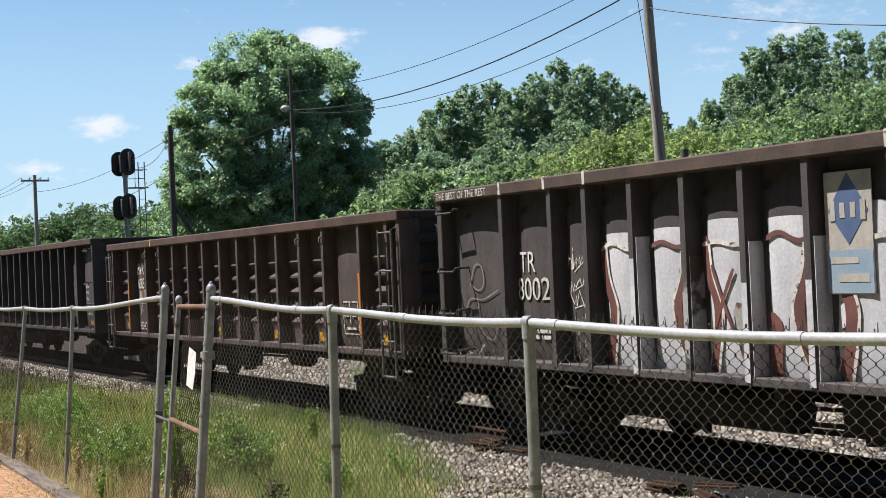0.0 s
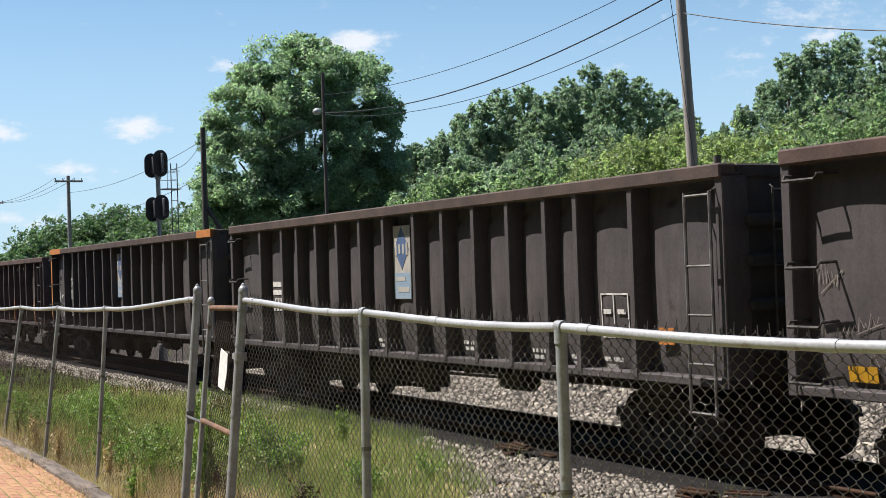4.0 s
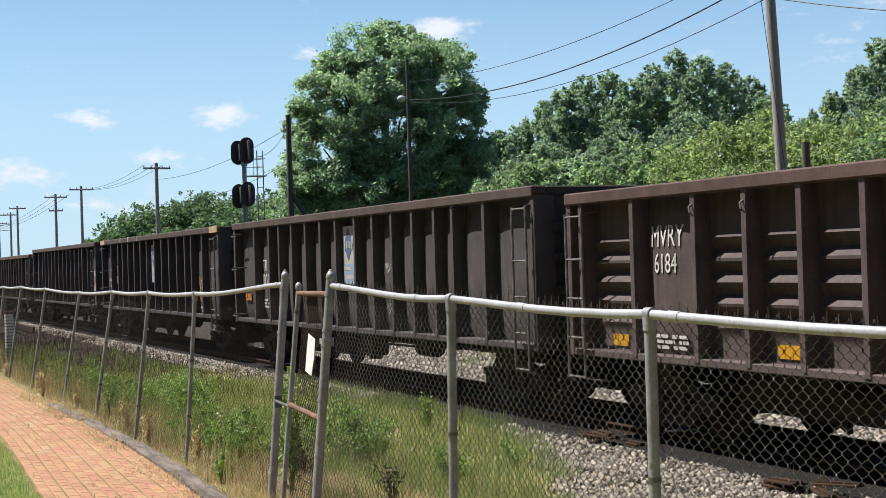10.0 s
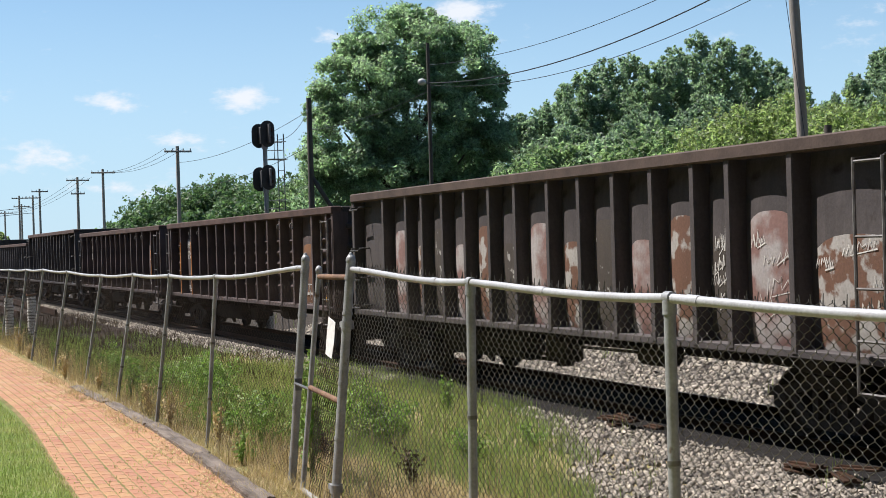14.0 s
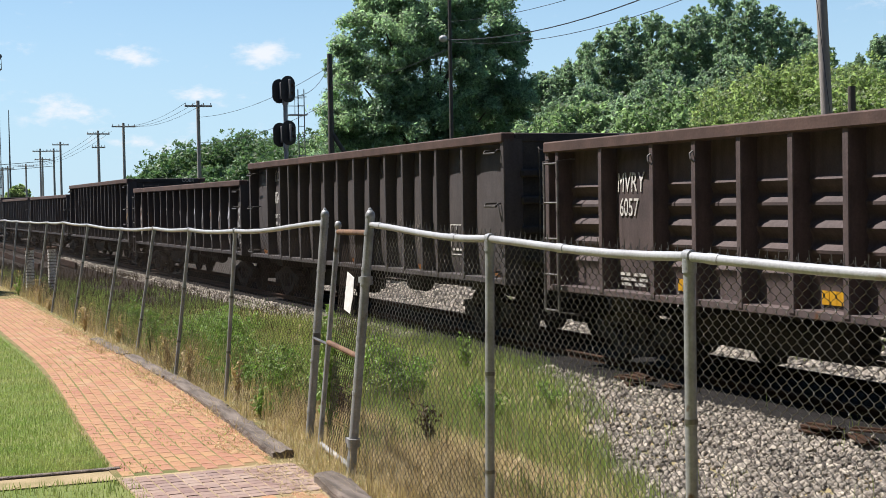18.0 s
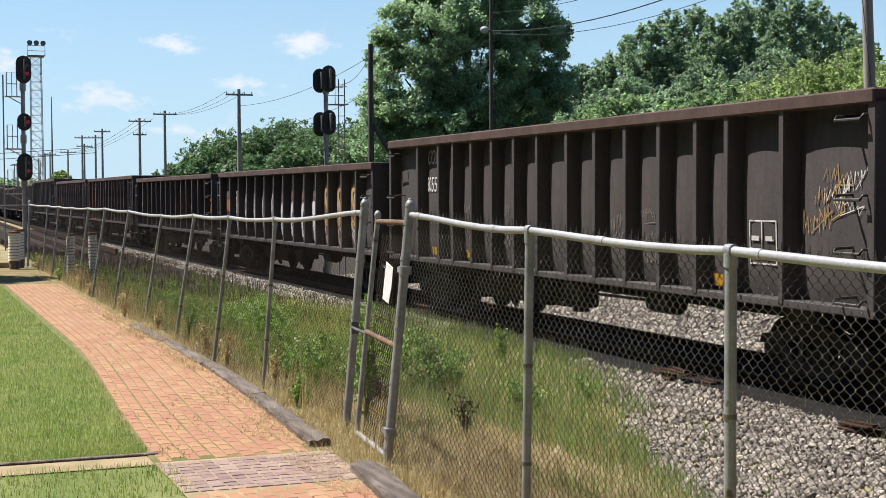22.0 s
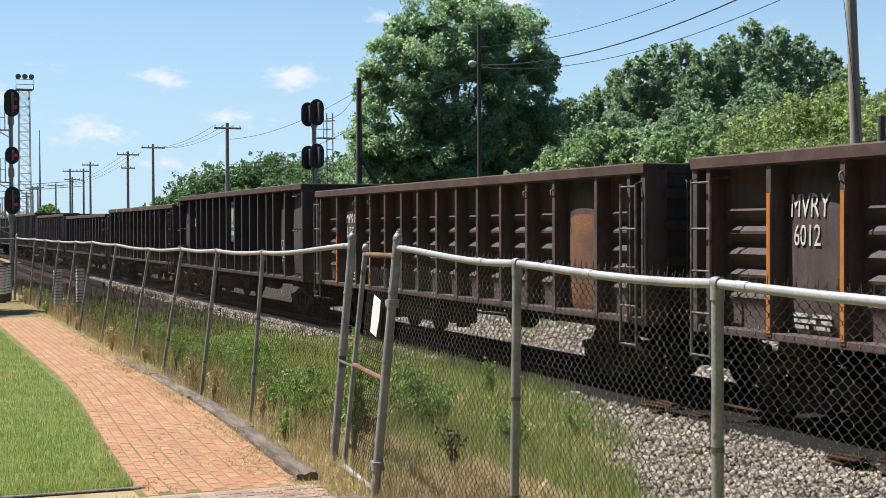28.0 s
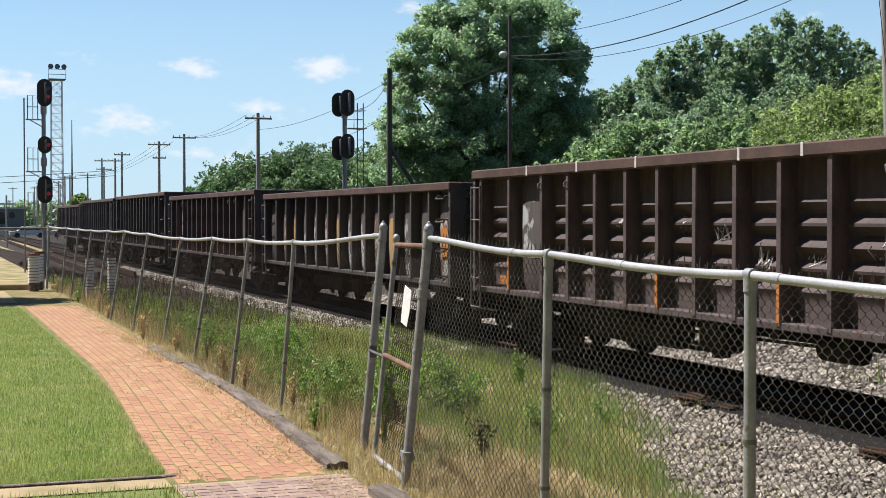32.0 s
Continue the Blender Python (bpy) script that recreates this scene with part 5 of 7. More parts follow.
def tree(x, y, h, w, mat, count, size, seed, label, name="tree", trunk=0.35, base=0.18, lobes=None, z0=-0.5, depth=None, knots=64):
    """A tapered trunk with limbs and a crown of leaf tufts of uneven outline."""
    t = empty(name, x, y, z0)
    tagged(t, label, "tree" if name != "shrub" else "shrub")
    r = random.Random(seed)
    depth = depth or w
    if lobes is None:
        lobes = []
        k = 22 if h > 6 else 14
        for i in range(k):
            u = (i + 0.5) / k
            zc = h * (base + (1 - base) * (0.15 + 0.75 * u))
            env = math.sin(math.pi * min(0.94, 0.2 + 0.72 * u)) ** 0.7
            a = i * 2.4 + r.uniform(-0.5, 0.5)
            q = (0.36 if i % 3 else 0.15) * w * env
            rr = w * (0.105 + 0.085 * r.random()) * (0.75 + 0.35 * env)
            lobes.append((q * math.cos(a), q * math.sin(a) * depth / w, zc, rr, rr * depth / w, rr * r.uniform(0.85, 1.35)))
        for i in range(9 if h > 6 else 5):
            a, q = r.uniform(0, 6.283), r.uniform(0.05, 0.42)
            zc = h * (1.0 - 0.9 * q * q) - w * 0.10 - h * 0.05 * r.random()
            lobes.append((q * w * math.cos(a), q * depth * math.sin(a), zc, w * 0.055, depth * 0.055, w * r.uniform(0.10, 0.17)))
        lobes.append((0, 0, h - w * 0.15, w * 0.16, w * 0.16, w * 0.15))
        lobes.append((0, 0, h * 0.55, w * 0.3, depth * 0.3, h * 0.25))
    k = h / max(q[2] + q[5] * 0.97 for q in lobes)
    lobes = [(a, c, e * k, f, g, i * k) for a, c, e, f, g, i in lobes]
    s = Shape().tube([(0, 0, -0.1), (r.uniform(-0.1, 0.1), 0, h * 0.25), (r.uniform(-0.3, 0.3), r.uniform(-0.3, 0.3), h * 0.6), (0, 0, h * 0.88)], trunk, 9, r1=trunk * 0.2)
    tr = part("trunk", s, M_bark, t, smooth=True)
    for lx, ly, lz, rx, ry, rz in lobes[:10]:
        part("limb", Shape().tube([(0, 0, max(0.15 * h, lz * 0.55)), (lx * 0.5, ly * 0.5, lz * 0.8), (lx, ly, lz + rz * 0.3)], trunk * 0.34, 6, r1=trunk * 0.08), M_bark, tr, smooth=True)
    part("crown", leaf_cloud("crown", lobes, count, size, mat, seed, knots), None, t)
    return t

# the large cottonwood
BIG = [(-3.6, 0, 7.4, 2.2, 2.4, 2.0), (-2.6, -0.6, 10.2, 2.4, 2.4, 1.9), (-0.4, 0.4, 12.3, 2.5, 2.5, 2.0), (2.6, -0.3, 11.6, 2.2, 2.4, 2.0), (4.0, 0.2, 9.0, 1.8, 2.2, 1.9),
       (3.2, -0.6, 6.4, 2.4, 2.4, 2.0), (0.2, -1.4, 8.6, 2.8, 2.4, 2.4), (-1.4, -1.2, 5.6, 2.6, 2.4, 1.9), (1.6, 0, 4.2, 2.4, 2.4, 1.6), (-3.8, 0.4, 4.6, 2.0, 2.2, 1.6), (0.6, 0.2, 13.6, 1.2, 1.2, 0.9), (-2.6, 0.2, 12.2, 1.2, 1.2, 0.9), (3.6, 0.2, 12.7, 1.0, 1.0, 0.9), (-0.5, 0, 2.8, 3.0, 2.0, 1.2),
       (-4.6, 0, 9.2, 1.0, 1.0, 0.8), (5.0, 0, 10.6, 0.9, 0.9, 0.8), (4.9, 0, 7.2, 0.9, 0.9, 0.7), (-4.9, 0, 6.2, 0.9, 0.9, 0.8)]
tree(28.3, 69.6, 15.3, 10.4, M_leaf_a, 270000, 0.165, 11, "large spreading cottonwood tree with dense green crown", "cottonwood_tree", 0.45, lobes=[(a, c, z, 1.07 * rx, 1.08 * ry, 1.1 * rz) for a, c, z, rx, ry, rz in BIG], knots=110)

# azimuth, range, height over the eye in degrees, width, material
WOODS = [
    (28.6, 80, 5.0, 5, M_leaf_b), (31.5, 80, 5.6, 5, M_leaf_b), (34.5, 80, 6.0, 5, M_leaf_b), (39.0, 84, 5.6, 6, M_leaf_d),
    (26.5, 62, 3.6, 5, M_leaf_d), (28.3, 60, 4.4, 5.5, M_leaf_d), (30.4, 60, 4.4, 5, M_leaf_b), (32.2, 58, 4.8, 5, M_leaf_d), (33.8, 54, 4.6, 4.5, M_leaf_d),
    (35.2, 50, 5.6, 4.6, M_leaf_c), (37.2, 46, 6.0, 4.6, M_leaf_c), (39.4, 44, 5.8, 4.4, M_leaf_c), (41.6, 42, 6.3, 4.4, M_leaf_c), (43.8, 40, 7.3, 4.4, M_leaf_d), (46.2, 40, 7.6, 4.6, M_leaf_d), (49, 40, 7.4, 4.6, M_leaf_d),
    (36.4, 40, 3.8, 3.5, M_leaf_c), (34.0, 44, 3.2, 3.5, M_leaf_c), (38.6, 38, 4.2, 3.2, M_leaf_c), (31.8, 48, 2.8, 3.5, M_leaf_d),
    (20.0, 84, 3.4, 5, M_leaf_d), (18.2, 92, 3.2, 5.5, M_leaf_d), (24.5, 80, 4.2, 6, M_leaf_b), (22.4, 82, 3.6, 6, M_leaf_b),
]
# the crests of the wood: azimuth, height over the eye in degrees
CRESTS = [(26.7, 5.3), (27.6, 5.6), (28.5, 6.4), (29.4, 6.9), (30.3, 7.4), (31.2, 7.5), (32.1, 7.2), (33.0, 7.7), (33.9, 8.2), (34.9, 7.9), (35.9, 7.6), (36.8, 7.0), (37.6, 6.3),
          (40.0, 6.3), (41.0, 7.2), (41.8, 8.2), (42.8, 8.6), (44.0, 8.8), (45.4, 8.6), (46.8, 8.4), (48.8, 8.6), (51.0, 8.4)]
for k, (az, el) in enumerate(CRESTS):
    rg = (88 if az < 39 else 60) + 3 * (k % 3)
    h = EYE_Z + rg * math.tan(radians(el)) + 0.35
    tree(rg * math.sin(radians(az)), rg * math.cos(radians(az)), h, 4.6 if az < 39 else 3.6, M_leaf_b, 40000, 0.165 if az < 39 else 0.125, 700 + k, "dark green woodland tree with an uneven crest", "tree", 0.22, base=0.05)
for k, (az, rg, el, w, mt) in enumerate(WOODS):
    h = EYE_Z + rg * math.tan(radians(el * (0.93 if az < 40 else 0.87))) + 0.5
    big = rg > 52
    tree(rg * math.sin(radians(az)), rg * math.cos(radians(az)), h, w * 1.35, mt, 40000 if big else 32000, 0.18 if big else 0.115, 100 + k,
         {M_leaf_b: "dark green woodland tree", M_leaf_d: "mid-green bushy woodland tree", M_leaf_c: "light yellow-green shrub beside the line"}[mt], "tree" if h > 6.5 else "shrub", 0.22, base=0.05, depth=w)
# far low woods
FAR = [(17.2, 130, 3.0, 10), (16.0, 135, 2.9, 10), (14.8, 140, 3.0, 11), (13.6, 140, 2.7, 11), (12.3, 142, 2.5, 11), (11.2, 140, 1.7, 9), (10.4, 138, 1.2, 7), (9.9, 150, 0.9, 6), (15.4, 110, 2.2, 8), (17.6, 108, 2.7, 8), (19.4, 112, 3.0, 9), (13.0, 118, 1.6, 8), (5.75, 210, 0.95, 5)]
for k, (az, rg, el, w) in enumerate(FAR):
    h = EYE_Z + rg * math.tan(radians(el)) + 0.5
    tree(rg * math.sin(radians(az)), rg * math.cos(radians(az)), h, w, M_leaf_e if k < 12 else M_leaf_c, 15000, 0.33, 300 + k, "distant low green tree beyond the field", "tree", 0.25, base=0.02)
for k in range(9):
    tree(-30 + k * 9.5, 420 + 14 * (k % 3), 7.5, 15, M_leaf_d, 2500, 0.9, 400 + k, "far hazy green tree on the horizon", "tree", 0.25, base=0.02)
# the tree whose shade lies over the end of the walk
tree(-1.3, 36.6, 9.0, 3.2, M_leaf_a, 20000, 0.14, 77, "round green shade tree beside the end of the walk", "shade_tree", 0.16, base=0.55, z0=0.0)


# ---------------------------------------------------------------- walk, lawn and kerb
def walk_left(y):
    return 1.70 + 0.36 * ease(9.5, 19.0, y)


def walk_right(y):
    return 2.86 + 0.30 * ease(9.0, 15.0, y)


ys_ = spread((6.0, 33.0, 0.5)) + [33.0, 36.0, 39.5]
vs, n = [], len(ys_)
for y in ys_:
    for u in (0, 0.25, 0.5, 0.75, 1):
        vs.append((walk_left(y) - 0.05 + u * (walk_right(y) - walk_left(y) + 0.45), y, 0.0215 if 9.9 < y < 40 else 0.006))
fs = np.array([(j * 5 + i, j * 5 + i + 1, (j + 1) * 5 + i + 1, (j + 1) * 5 + i) for j in range(n - 1) for i in range(4)])
walkway = new("walkway", array_mesh("walkway", np.array(vs), fs, M_joint))
tagged(walkway, "orange brick walkway with sandy, weedy joints", "walkway", kind="structure")
lawn_y = spread((10.55, 20, 0.5)) + [20, 22, 24, 26, 28, 30, 31.5]
vs = [(x if x < 1.0 else walk_left(y) - 0.02, y, 0.014) for y in lawn_y for x in (-13.9, -9, -6, -4, -2, -1, 0, 0.7, 1.7)]
fs = np.array([(j * 9 + i, j * 9 + i + 1, (j + 1) * 9 + i + 1, (j + 1) * 9 + i) for j in range(len(lawn_y) - 1) for i in range(8)])
tagged(new("lawn", array_mesh("lawn", np.array(vs), fs, M_lawn)), "mown green lawn with dry patches beside the walk", "lawn", kind="structure")
# The part behind the camera is added, unseen, to weaken ground bounce on the train.
sheet("lawn_near", [-13.9, -9, -6, -3, -1, 0.5, 1.2, 1.85], [-11.9, -8, -4, 0, 4, 7.0, 8.6, 10.05], lambda x, y: 0.012, M_lawn, "near edge of the mown lawn, extended unseen behind the camera", "lawn")
sheet("dry_verge", [-9, -5, -2, 0.5, 2.0, 3.2], [33.2, 35, 37, 39.7], lambda x, y: 0.013, M_sand, "bare sandy strip at the end of the walk", "ground")


def brick_mesh(seed):
    r = random.Random(seed)
    bm = bmesh.new()
    bmesh.ops.create_cube(bm, size=1)
    for p in bm.verts:
        p.co = Vector((p.co.x * 0.094 + r.uniform(-0.002, 0.002), p.co.y * 0.196 + r.uniform(-0.002, 0.002), p.co.z * 0.05))
    bmesh.ops.bevel(bm, geom=[q for q in bm.edges if all(p.co.z > 0 for p in q.verts)], offset=0.008, segments=1, affect="EDGES")
    me = bpy.data.meshes.new("brick")
    bm.to_mesh(me)
    bm.free()
    me.materials.append(M_brick)
    return me


BRICKS = [brick_mesh(k) for k in range(4)]
rb = random.Random(5)
jv, jf, made = [], [], 0
row = 0
proto_v = [np.array([p.co[:] for p in me.vertices]) for me in BRICKS]
proto_f = [[tuple(q.vertices) for q in me.polygons] for me in BRICKS]
jn = 0
y = 8.0
while y < 31.5:
    wl_, wr_ = walk_left(y), walk_right(y) + 0.02
    x = wl_ + 0.05
    col = 0
    while x < wr_ - 0.04:
        off = 0.1 if col % 2 else 0.0
        if not (9.0 < y + off < 10.15):
            z = rb.uniform(0.0, 0.003)
            ang = rb.uniform(-1.2, 1.2)
            if made < 300 and 10.1 < y < 14.6:
                ob = new("brick", BRICKS[rb.randrange(4)])
                ob.parent = walkway
                ob.matrix_basis = pose(x, y + off, z, rb.uniform(-0.35, 0.35), rb.uniform(-0.35, 0.35), ang)
                made += 1
            else:
                q = rb.randrange(4)
                c, s_ = math.cos(radians(ang)), math.sin(radians(ang))
                v = proto_v[q]
                jv.append(np.stack([v[:, 0] * c - v[:, 1] * s_ + x, v[:, 0] * s_ + v[:, 1] * c + y + off, v[:, 2] + z], 1))
                jf += [tuple(i + jn for i in f) for f in proto_f[q]]
                jn += len(v)
        x += 0.102
        col += 1
    y += 0.204
me = bpy.data.meshes.new("far_bricks")
me.from_pydata(np.concatenate(jv).tolist(), [], jf)
me.materials.append(M_brick_j)
ob = new("far_bricks", me)
ob.parent = walkway
tagged(ob, kind="stuff")

# the cross walk of purplish bricks
cw = new("cross_walk", array_mesh("cross_walk", np.array([(1.66, 8.62, 0.0235), (2.95, 8.62, 0.0235), (2.95, 10.12, 0.0235), (1.66, 10.12, 0.0235), (-6, 10.07, 0.018), (1.66, 10.07, 0.018), (1.66, 10.43, 0.018), (-6, 10.43, 0.018)]), np.array([(0, 1, 2, 3), (4, 5, 6, 7)]), M_sand))
tagged(cw, "short cross walk of purplish weathered bricks", "walkway", kind="structure")
jv, jf, jn = [], [], 0
for i in range(13):
    for j in range(10):
        v = proto_v[(i + j) % 4]
        x, y = 1.72 + i * 0.099 + rb.uniform(-0.003, 0.003), 9.06 + j * 0.2 * 0.52 + rb.uniform(-0.003, 0.003)
        jv.append(np.stack([v[:, 0], v[:, 1] * 0.5, v[:, 2]], 1) + np.array([x, y, 0.005 + rb.uniform(-0.002, 0.002)]))
        jf += [tuple(k + jn for k in f) for f in proto_f[(i + j) % 4]]
        jn += len(v)
me = bpy.data.meshes.new("purple_bricks")
me.from_pydata(np.concatenate(jv).tolist(), [], jf)
me.materials.append(M_purple)
ob = new("purple_bricks", me)
ob.parent = cw
tagged(ob, kind="stuff")


def timber_kerb(x0, y0, x1, y1, w=0.17, h=0.085, seed=1):
    """An old tie laid as a kerb, split and worn along its grain."""
    r = random.Random(seed)
    n, m = 22, 8
    vs, fs = [], []
    d = Vector((x1 - x0, y1 - y0, 0))
    side = Vector((-d.y, d.x, 0)).normalized()
    for i in range(n + 1):
        c = Vector((x0, y0, 0)) + d * (i / n)
        for k in range(m):
            a = k / (m - 1)
            prof = [(-0.5, -0.2), (-0.5, 0.7), (-0.42, 0.95), (-0.15, 1.0), (0.12, 0.93), (0.4, 0.98), (0.5, 0.75), (0.5, -0.2)][k]
            cut = 0.35 * max(0, noise.noise((i * 0.35, k * 1.7, seed))) if 1 < k < 6 else 0.0
            vs.append(c + side * (prof[0] * w + r.uniform(-0.008, 0.008)) + Vector((0, 0, prof[1] * h * (1 - cut) + (r.uniform(-0.006, 0.006) if prof[1] > 0 else 0))))
    for i in range(n):
        fs += [(i * m + k, i * m + k + 1, (i + 1) * m + k + 1, (i + 1) * m + k) for k in range(m - 1)]
    fs += [tuple(range(m)), tuple(range(n * m + m - 1, n * m - 1, -1))]
    return tagged(part("timber_kerb", Shape().add(vs, fs), M_timber), "weathered split railway tie laid as a kerb", "kerb", "timber kerbs")


timber_kerb(2.95, 10.30, 3.10, 12.9, seed=1)
timber_kerb(3.12, 13.0, 3.20, 15.6, seed=2, h=0.075)
timber_kerb(3.20, 15.75, 3.22, 18.3, seed=3, h=0.055)
timber_kerb(3.20, 18.5, 3.18, 21.0, seed=4, h=0.045)
timber_kerb(2.78, 7.4, 2.98, 9.30, seed=5, h=0.10, w=0.2)
tagged(part("edging_board", Shape().box(-6, 1.75, 10.44, 10.50, -0.02, 0.035, 0.006), M_timber), "thin dark edging board along the lawn", "edging")
tagged(part("edging_board", Shape().box(-6, 0.9, 31.6, 31.66, -0.02, 0.05, 0.006), M_timber), "thin dark edging board along the lawn", "edging")
tagged(part("stone_step", Shape().box(1.0, 2.75, 39.1, 39.75, -0.02, 0.17, 0.02), M_sand), "pale concrete step before the cross fence", "step")


# ---------------------------------------------------------------- grass and weeds
def blades(name, pts, height, width, mat, seed, label, category="grass", lean=0.35, parent=None):
    """Bent blades of grass at pts (n, 3): three triangles each."""
    r = np.random.RandomState(seed)
    n = len(pts)
    a = r.rand(n) * 2 * np.pi
    h = height * (0.55 + 0.75 * r.rand(n))
    w = width * (0.7 + 0.6 * r.rand(n))
    dx, dy = np.cos(a), np.sin(a)
    la = r.rand(n) * 2 * np.pi
    ln = lean * h * r.rand(n)
    lx, ly = np.cos(la) * ln, np.sin(la) * ln
    p = np.asarray(pts, float)
    v = np.empty((n, 5, 3))
    v[:, 0] = p + np.stack([-dx * w, -dy * w, 0 * h], 1)
    v[:, 1] = p + np.stack([dx * w, dy * w, 0 * h], 1)
    v[:, 2] = p + np.stack([lx * 0.35 + dx * w * 0.75, ly * 0.35 + dy * w * 0.75, h * 0.55], 1)
    v[:, 3] = p + np.stack([lx * 0.35 - dx * w * 0.75, ly * 0.35 - dy * w * 0.75, h * 0.55], 1)
    v[:, 4] = p + np.stack([lx, ly, h], 1)
    k = np.arange(n)[:, None] * 5
    f = np.concatenate([k + np.array([[0, 1, 2]]), k + np.array([[0, 2, 3]]), k + np.array([[3, 2, 4]])])
    ob = new(name, array_mesh(name, v.reshape(-1, 3), f, mat))
    return tagged(ob, label, category, kind="stuff")


def scatter(n, x0, x1, y0, y1, seed, keep=None, near=1.0):
    """Random places on the ground, denser towards y0 when near > 1."""
    r = np.random.RandomState(seed)
    u = r.rand(n) ** near
    p = np.stack([x0 + (x1 - x0) * r.rand(n), y0 + (y1 - y0) * u, np.zeros(n)], 1)
    if keep is not None:
        p = p[[keep(q[0], q[1]) for q in p]]
    p[:, 2] = [ground_z(q[0], q[1]) for q in p]
    return p


def clumpy(x, y, s, k):
    return noise.noise((x * s, y * s, k))


blades("lawn_grass", scatter(135000, -1.2, 1.95, 10.5, 31.5, 1, lambda x, y: x < walk_left(y) - 0.02 + 0.05 * clumpy(x, y, 5, 1) and x > -0.6 - 0.0 * y and clumpy(x, y, 0.9, 5) > -0.75, 1.5), 0.055, 0.0027, M_lawn_blade, 11, "short mown lawn grass with dry patches")
blades("lawn_edge_grass", scatter(7000, -2.5, 1.9, 8.4, 10.1, 2, lambda x, y: x < 1.75 - 0.35 * (9.0 > y) + 0.05 * clumpy(x, y, 5, 1)), 0.06, 0.0035, M_lawn_blade, 12, "short mown grass at the lawn's near edge")
blades("dry_fence_grass", scatter(44000, 2.95, 4.9, 6.5, 40, 3, lambda x, y: (x > walk_right(y) + 0.12) and (clumpy(x, y, 1.2, 2) > -0.25) and (x < 4.0 or clumpy(x, y, 0.8, 9) > 0.05), 1.3), 0.13, 0.0026, M_dry_grass, 13, "dry yellow grass along the foot of the fence", lean=1.1)
blades("walk_edge_straw", np.array([0, 0, 0.027]) + scatter(26000, 2.45, 3.25, 8.0, 38, 4, lambda x, y: x > walk_right(y) - 0.26 + 0.32 * clumpy(x, y, 1.5, 4), 1.3), 0.016, 0.0030, M_dry_grass, 14, "matted dry straw on the edge of the walk", lean=4.5)
blades("fence_stalks", scatter(5200, 3.05, 3.85, 8.0, 40, 63, lambda x, y: x > walk_right(y) + 0.1 and clumpy(x, y, 1.6, 40) > 0.0, 1.2), 0.36, 0.0026, M_dry_grass, 163, "tall dry stalks through the foot of the fence")
blades("joint_weeds", np.array([0, 0, 0.024]) + scatter(2600, 1.75, 3.0, 10.2, 30, 5, lambda x, y: walk_left(y) < x < walk_right(y) and clumpy(x, y, 1.1, 6) > -0.05, 1.4), 0.022, 0.004, M_lawn_blade, 15, "small weeds in the joints of the walk", lean=0.9)
green = lambda x, y: x < bed_edge(y) - 0.15 + 0.5 * clumpy(x, y, 1.3, 7) and (x > 4.3 + 0.9 * (1 - ease(9, 13, y)) + 0.4 * clumpy(x, y, 0.6, 30) or clumpy(x, y, 0.8, 9) < -0.15 or y > 15)
blades("tall_grass", scatter(20000, 3.45, 7.4, 5.0, 26, 6, lambda x, y: green(x, y) and clumpy(x, y, 0.9, 33) > -0.2, 1.25), 0.22, 0.0032, M_tall_grass, 16, "tall green grass behind the fence")
blades("low_grass", scatter(40000, 3.45, 10.3, 5.0, 37, 61, green, 1.5), 0.12, 0.0034, M_tall_grass, 161, "low green grass behind the fence")
blades("straw", scatter(16000, 3.4, 9.5, 6.0, 34, 62, lambda x, y: x < bed_edge(y) - 0.3, 1.3), 0.14, 0.0035, M_dry_grass, 162, "dry straw among the grass behind the fence", lean=1.3)
blades("verge_grass", scatter(34000, 3.9, 10.0, 11.0, 30, 64, lambda x, y: 3.9 + 1.1 * (1 - ease(11, 15, y)) + 0.3 * clumpy(x, y, 1.0, 50) < x < bed_edge(y) - 0.05 + 0.5 * clumpy(x, y, 1.3, 7), 1.1), 0.24, 0.0038, M_tall_grass, 164, "green grass and weeds between the fence and the ballast")
blades("matted_straw", scatter(24000, 3.3, 5.0, 6.0, 13, 66, lambda x, y: x < bed_edge(y) - 0.3 and clumpy(x, y, 0.9, 55) > -0.35), 0.09, 0.0028, M_dry_grass, 166, "matted dry straw behind the gate", lean=2.4)
blades("kerb_straw", scatter(5200, 2.9, 3.35, 8.0, 24, 67, lambda x, y: clumpy(x, y, 2.2, 56) > 0.05), 0.11, 0.0024, M_dry_grass, 167, "dry straw lying over the timber kerb", lean=1.2)
blades("cinder_weeds", scatter(11000, 3.6, 9.4, 25, 62, 68, lambda x, y: clumpy(x, y, 0.5, 60) > -0.2, 1.2), 0.22, 0.008, M_brown_weed, 168, "dead brown weeds on the cinder bed")
blades("cinder_grass", scatter(12000, 3.5, 8.5, 22, 48, 69, lambda x, y: clumpy(x, y, 0.45, 61) > 0.0, 1.4), 0.28, 0.006, M_tall_grass, 169, "patches of green grass on the cinder bed")
blades("dry_stalks", scatter(2600, 3.4, 6.5, 9, 26, 8, lambda x, y: x < bed_edge(y) - 0.3 and clumpy(x, y, 0.7, 12) > 0.0), 0.45, 0.0022, M_dry_grass, 18, "dry standing stalks among the grass")
blades("bed_tufts", scatter(3000, 5.0, 10.2, 4.5, 30, 9, lambda x, y: x > bed_edge(y) - 0.4 and clumpy(x, y, 1.1, 15) > 0.33), 0.24, 0.004, M_tall_grass, 19, "green tufts growing through the ballast")
blades("far_side_grass", scatter(9000, 16.2, 22.5, 8, 70, 10, lambda x, y: clumpy(x, y, 0.35, 18) > (0.38 if x < 18.6 else -0.25)), 0.45, 0.010, M_tall_grass, 20, "rough green grass beyond the far side of the track")


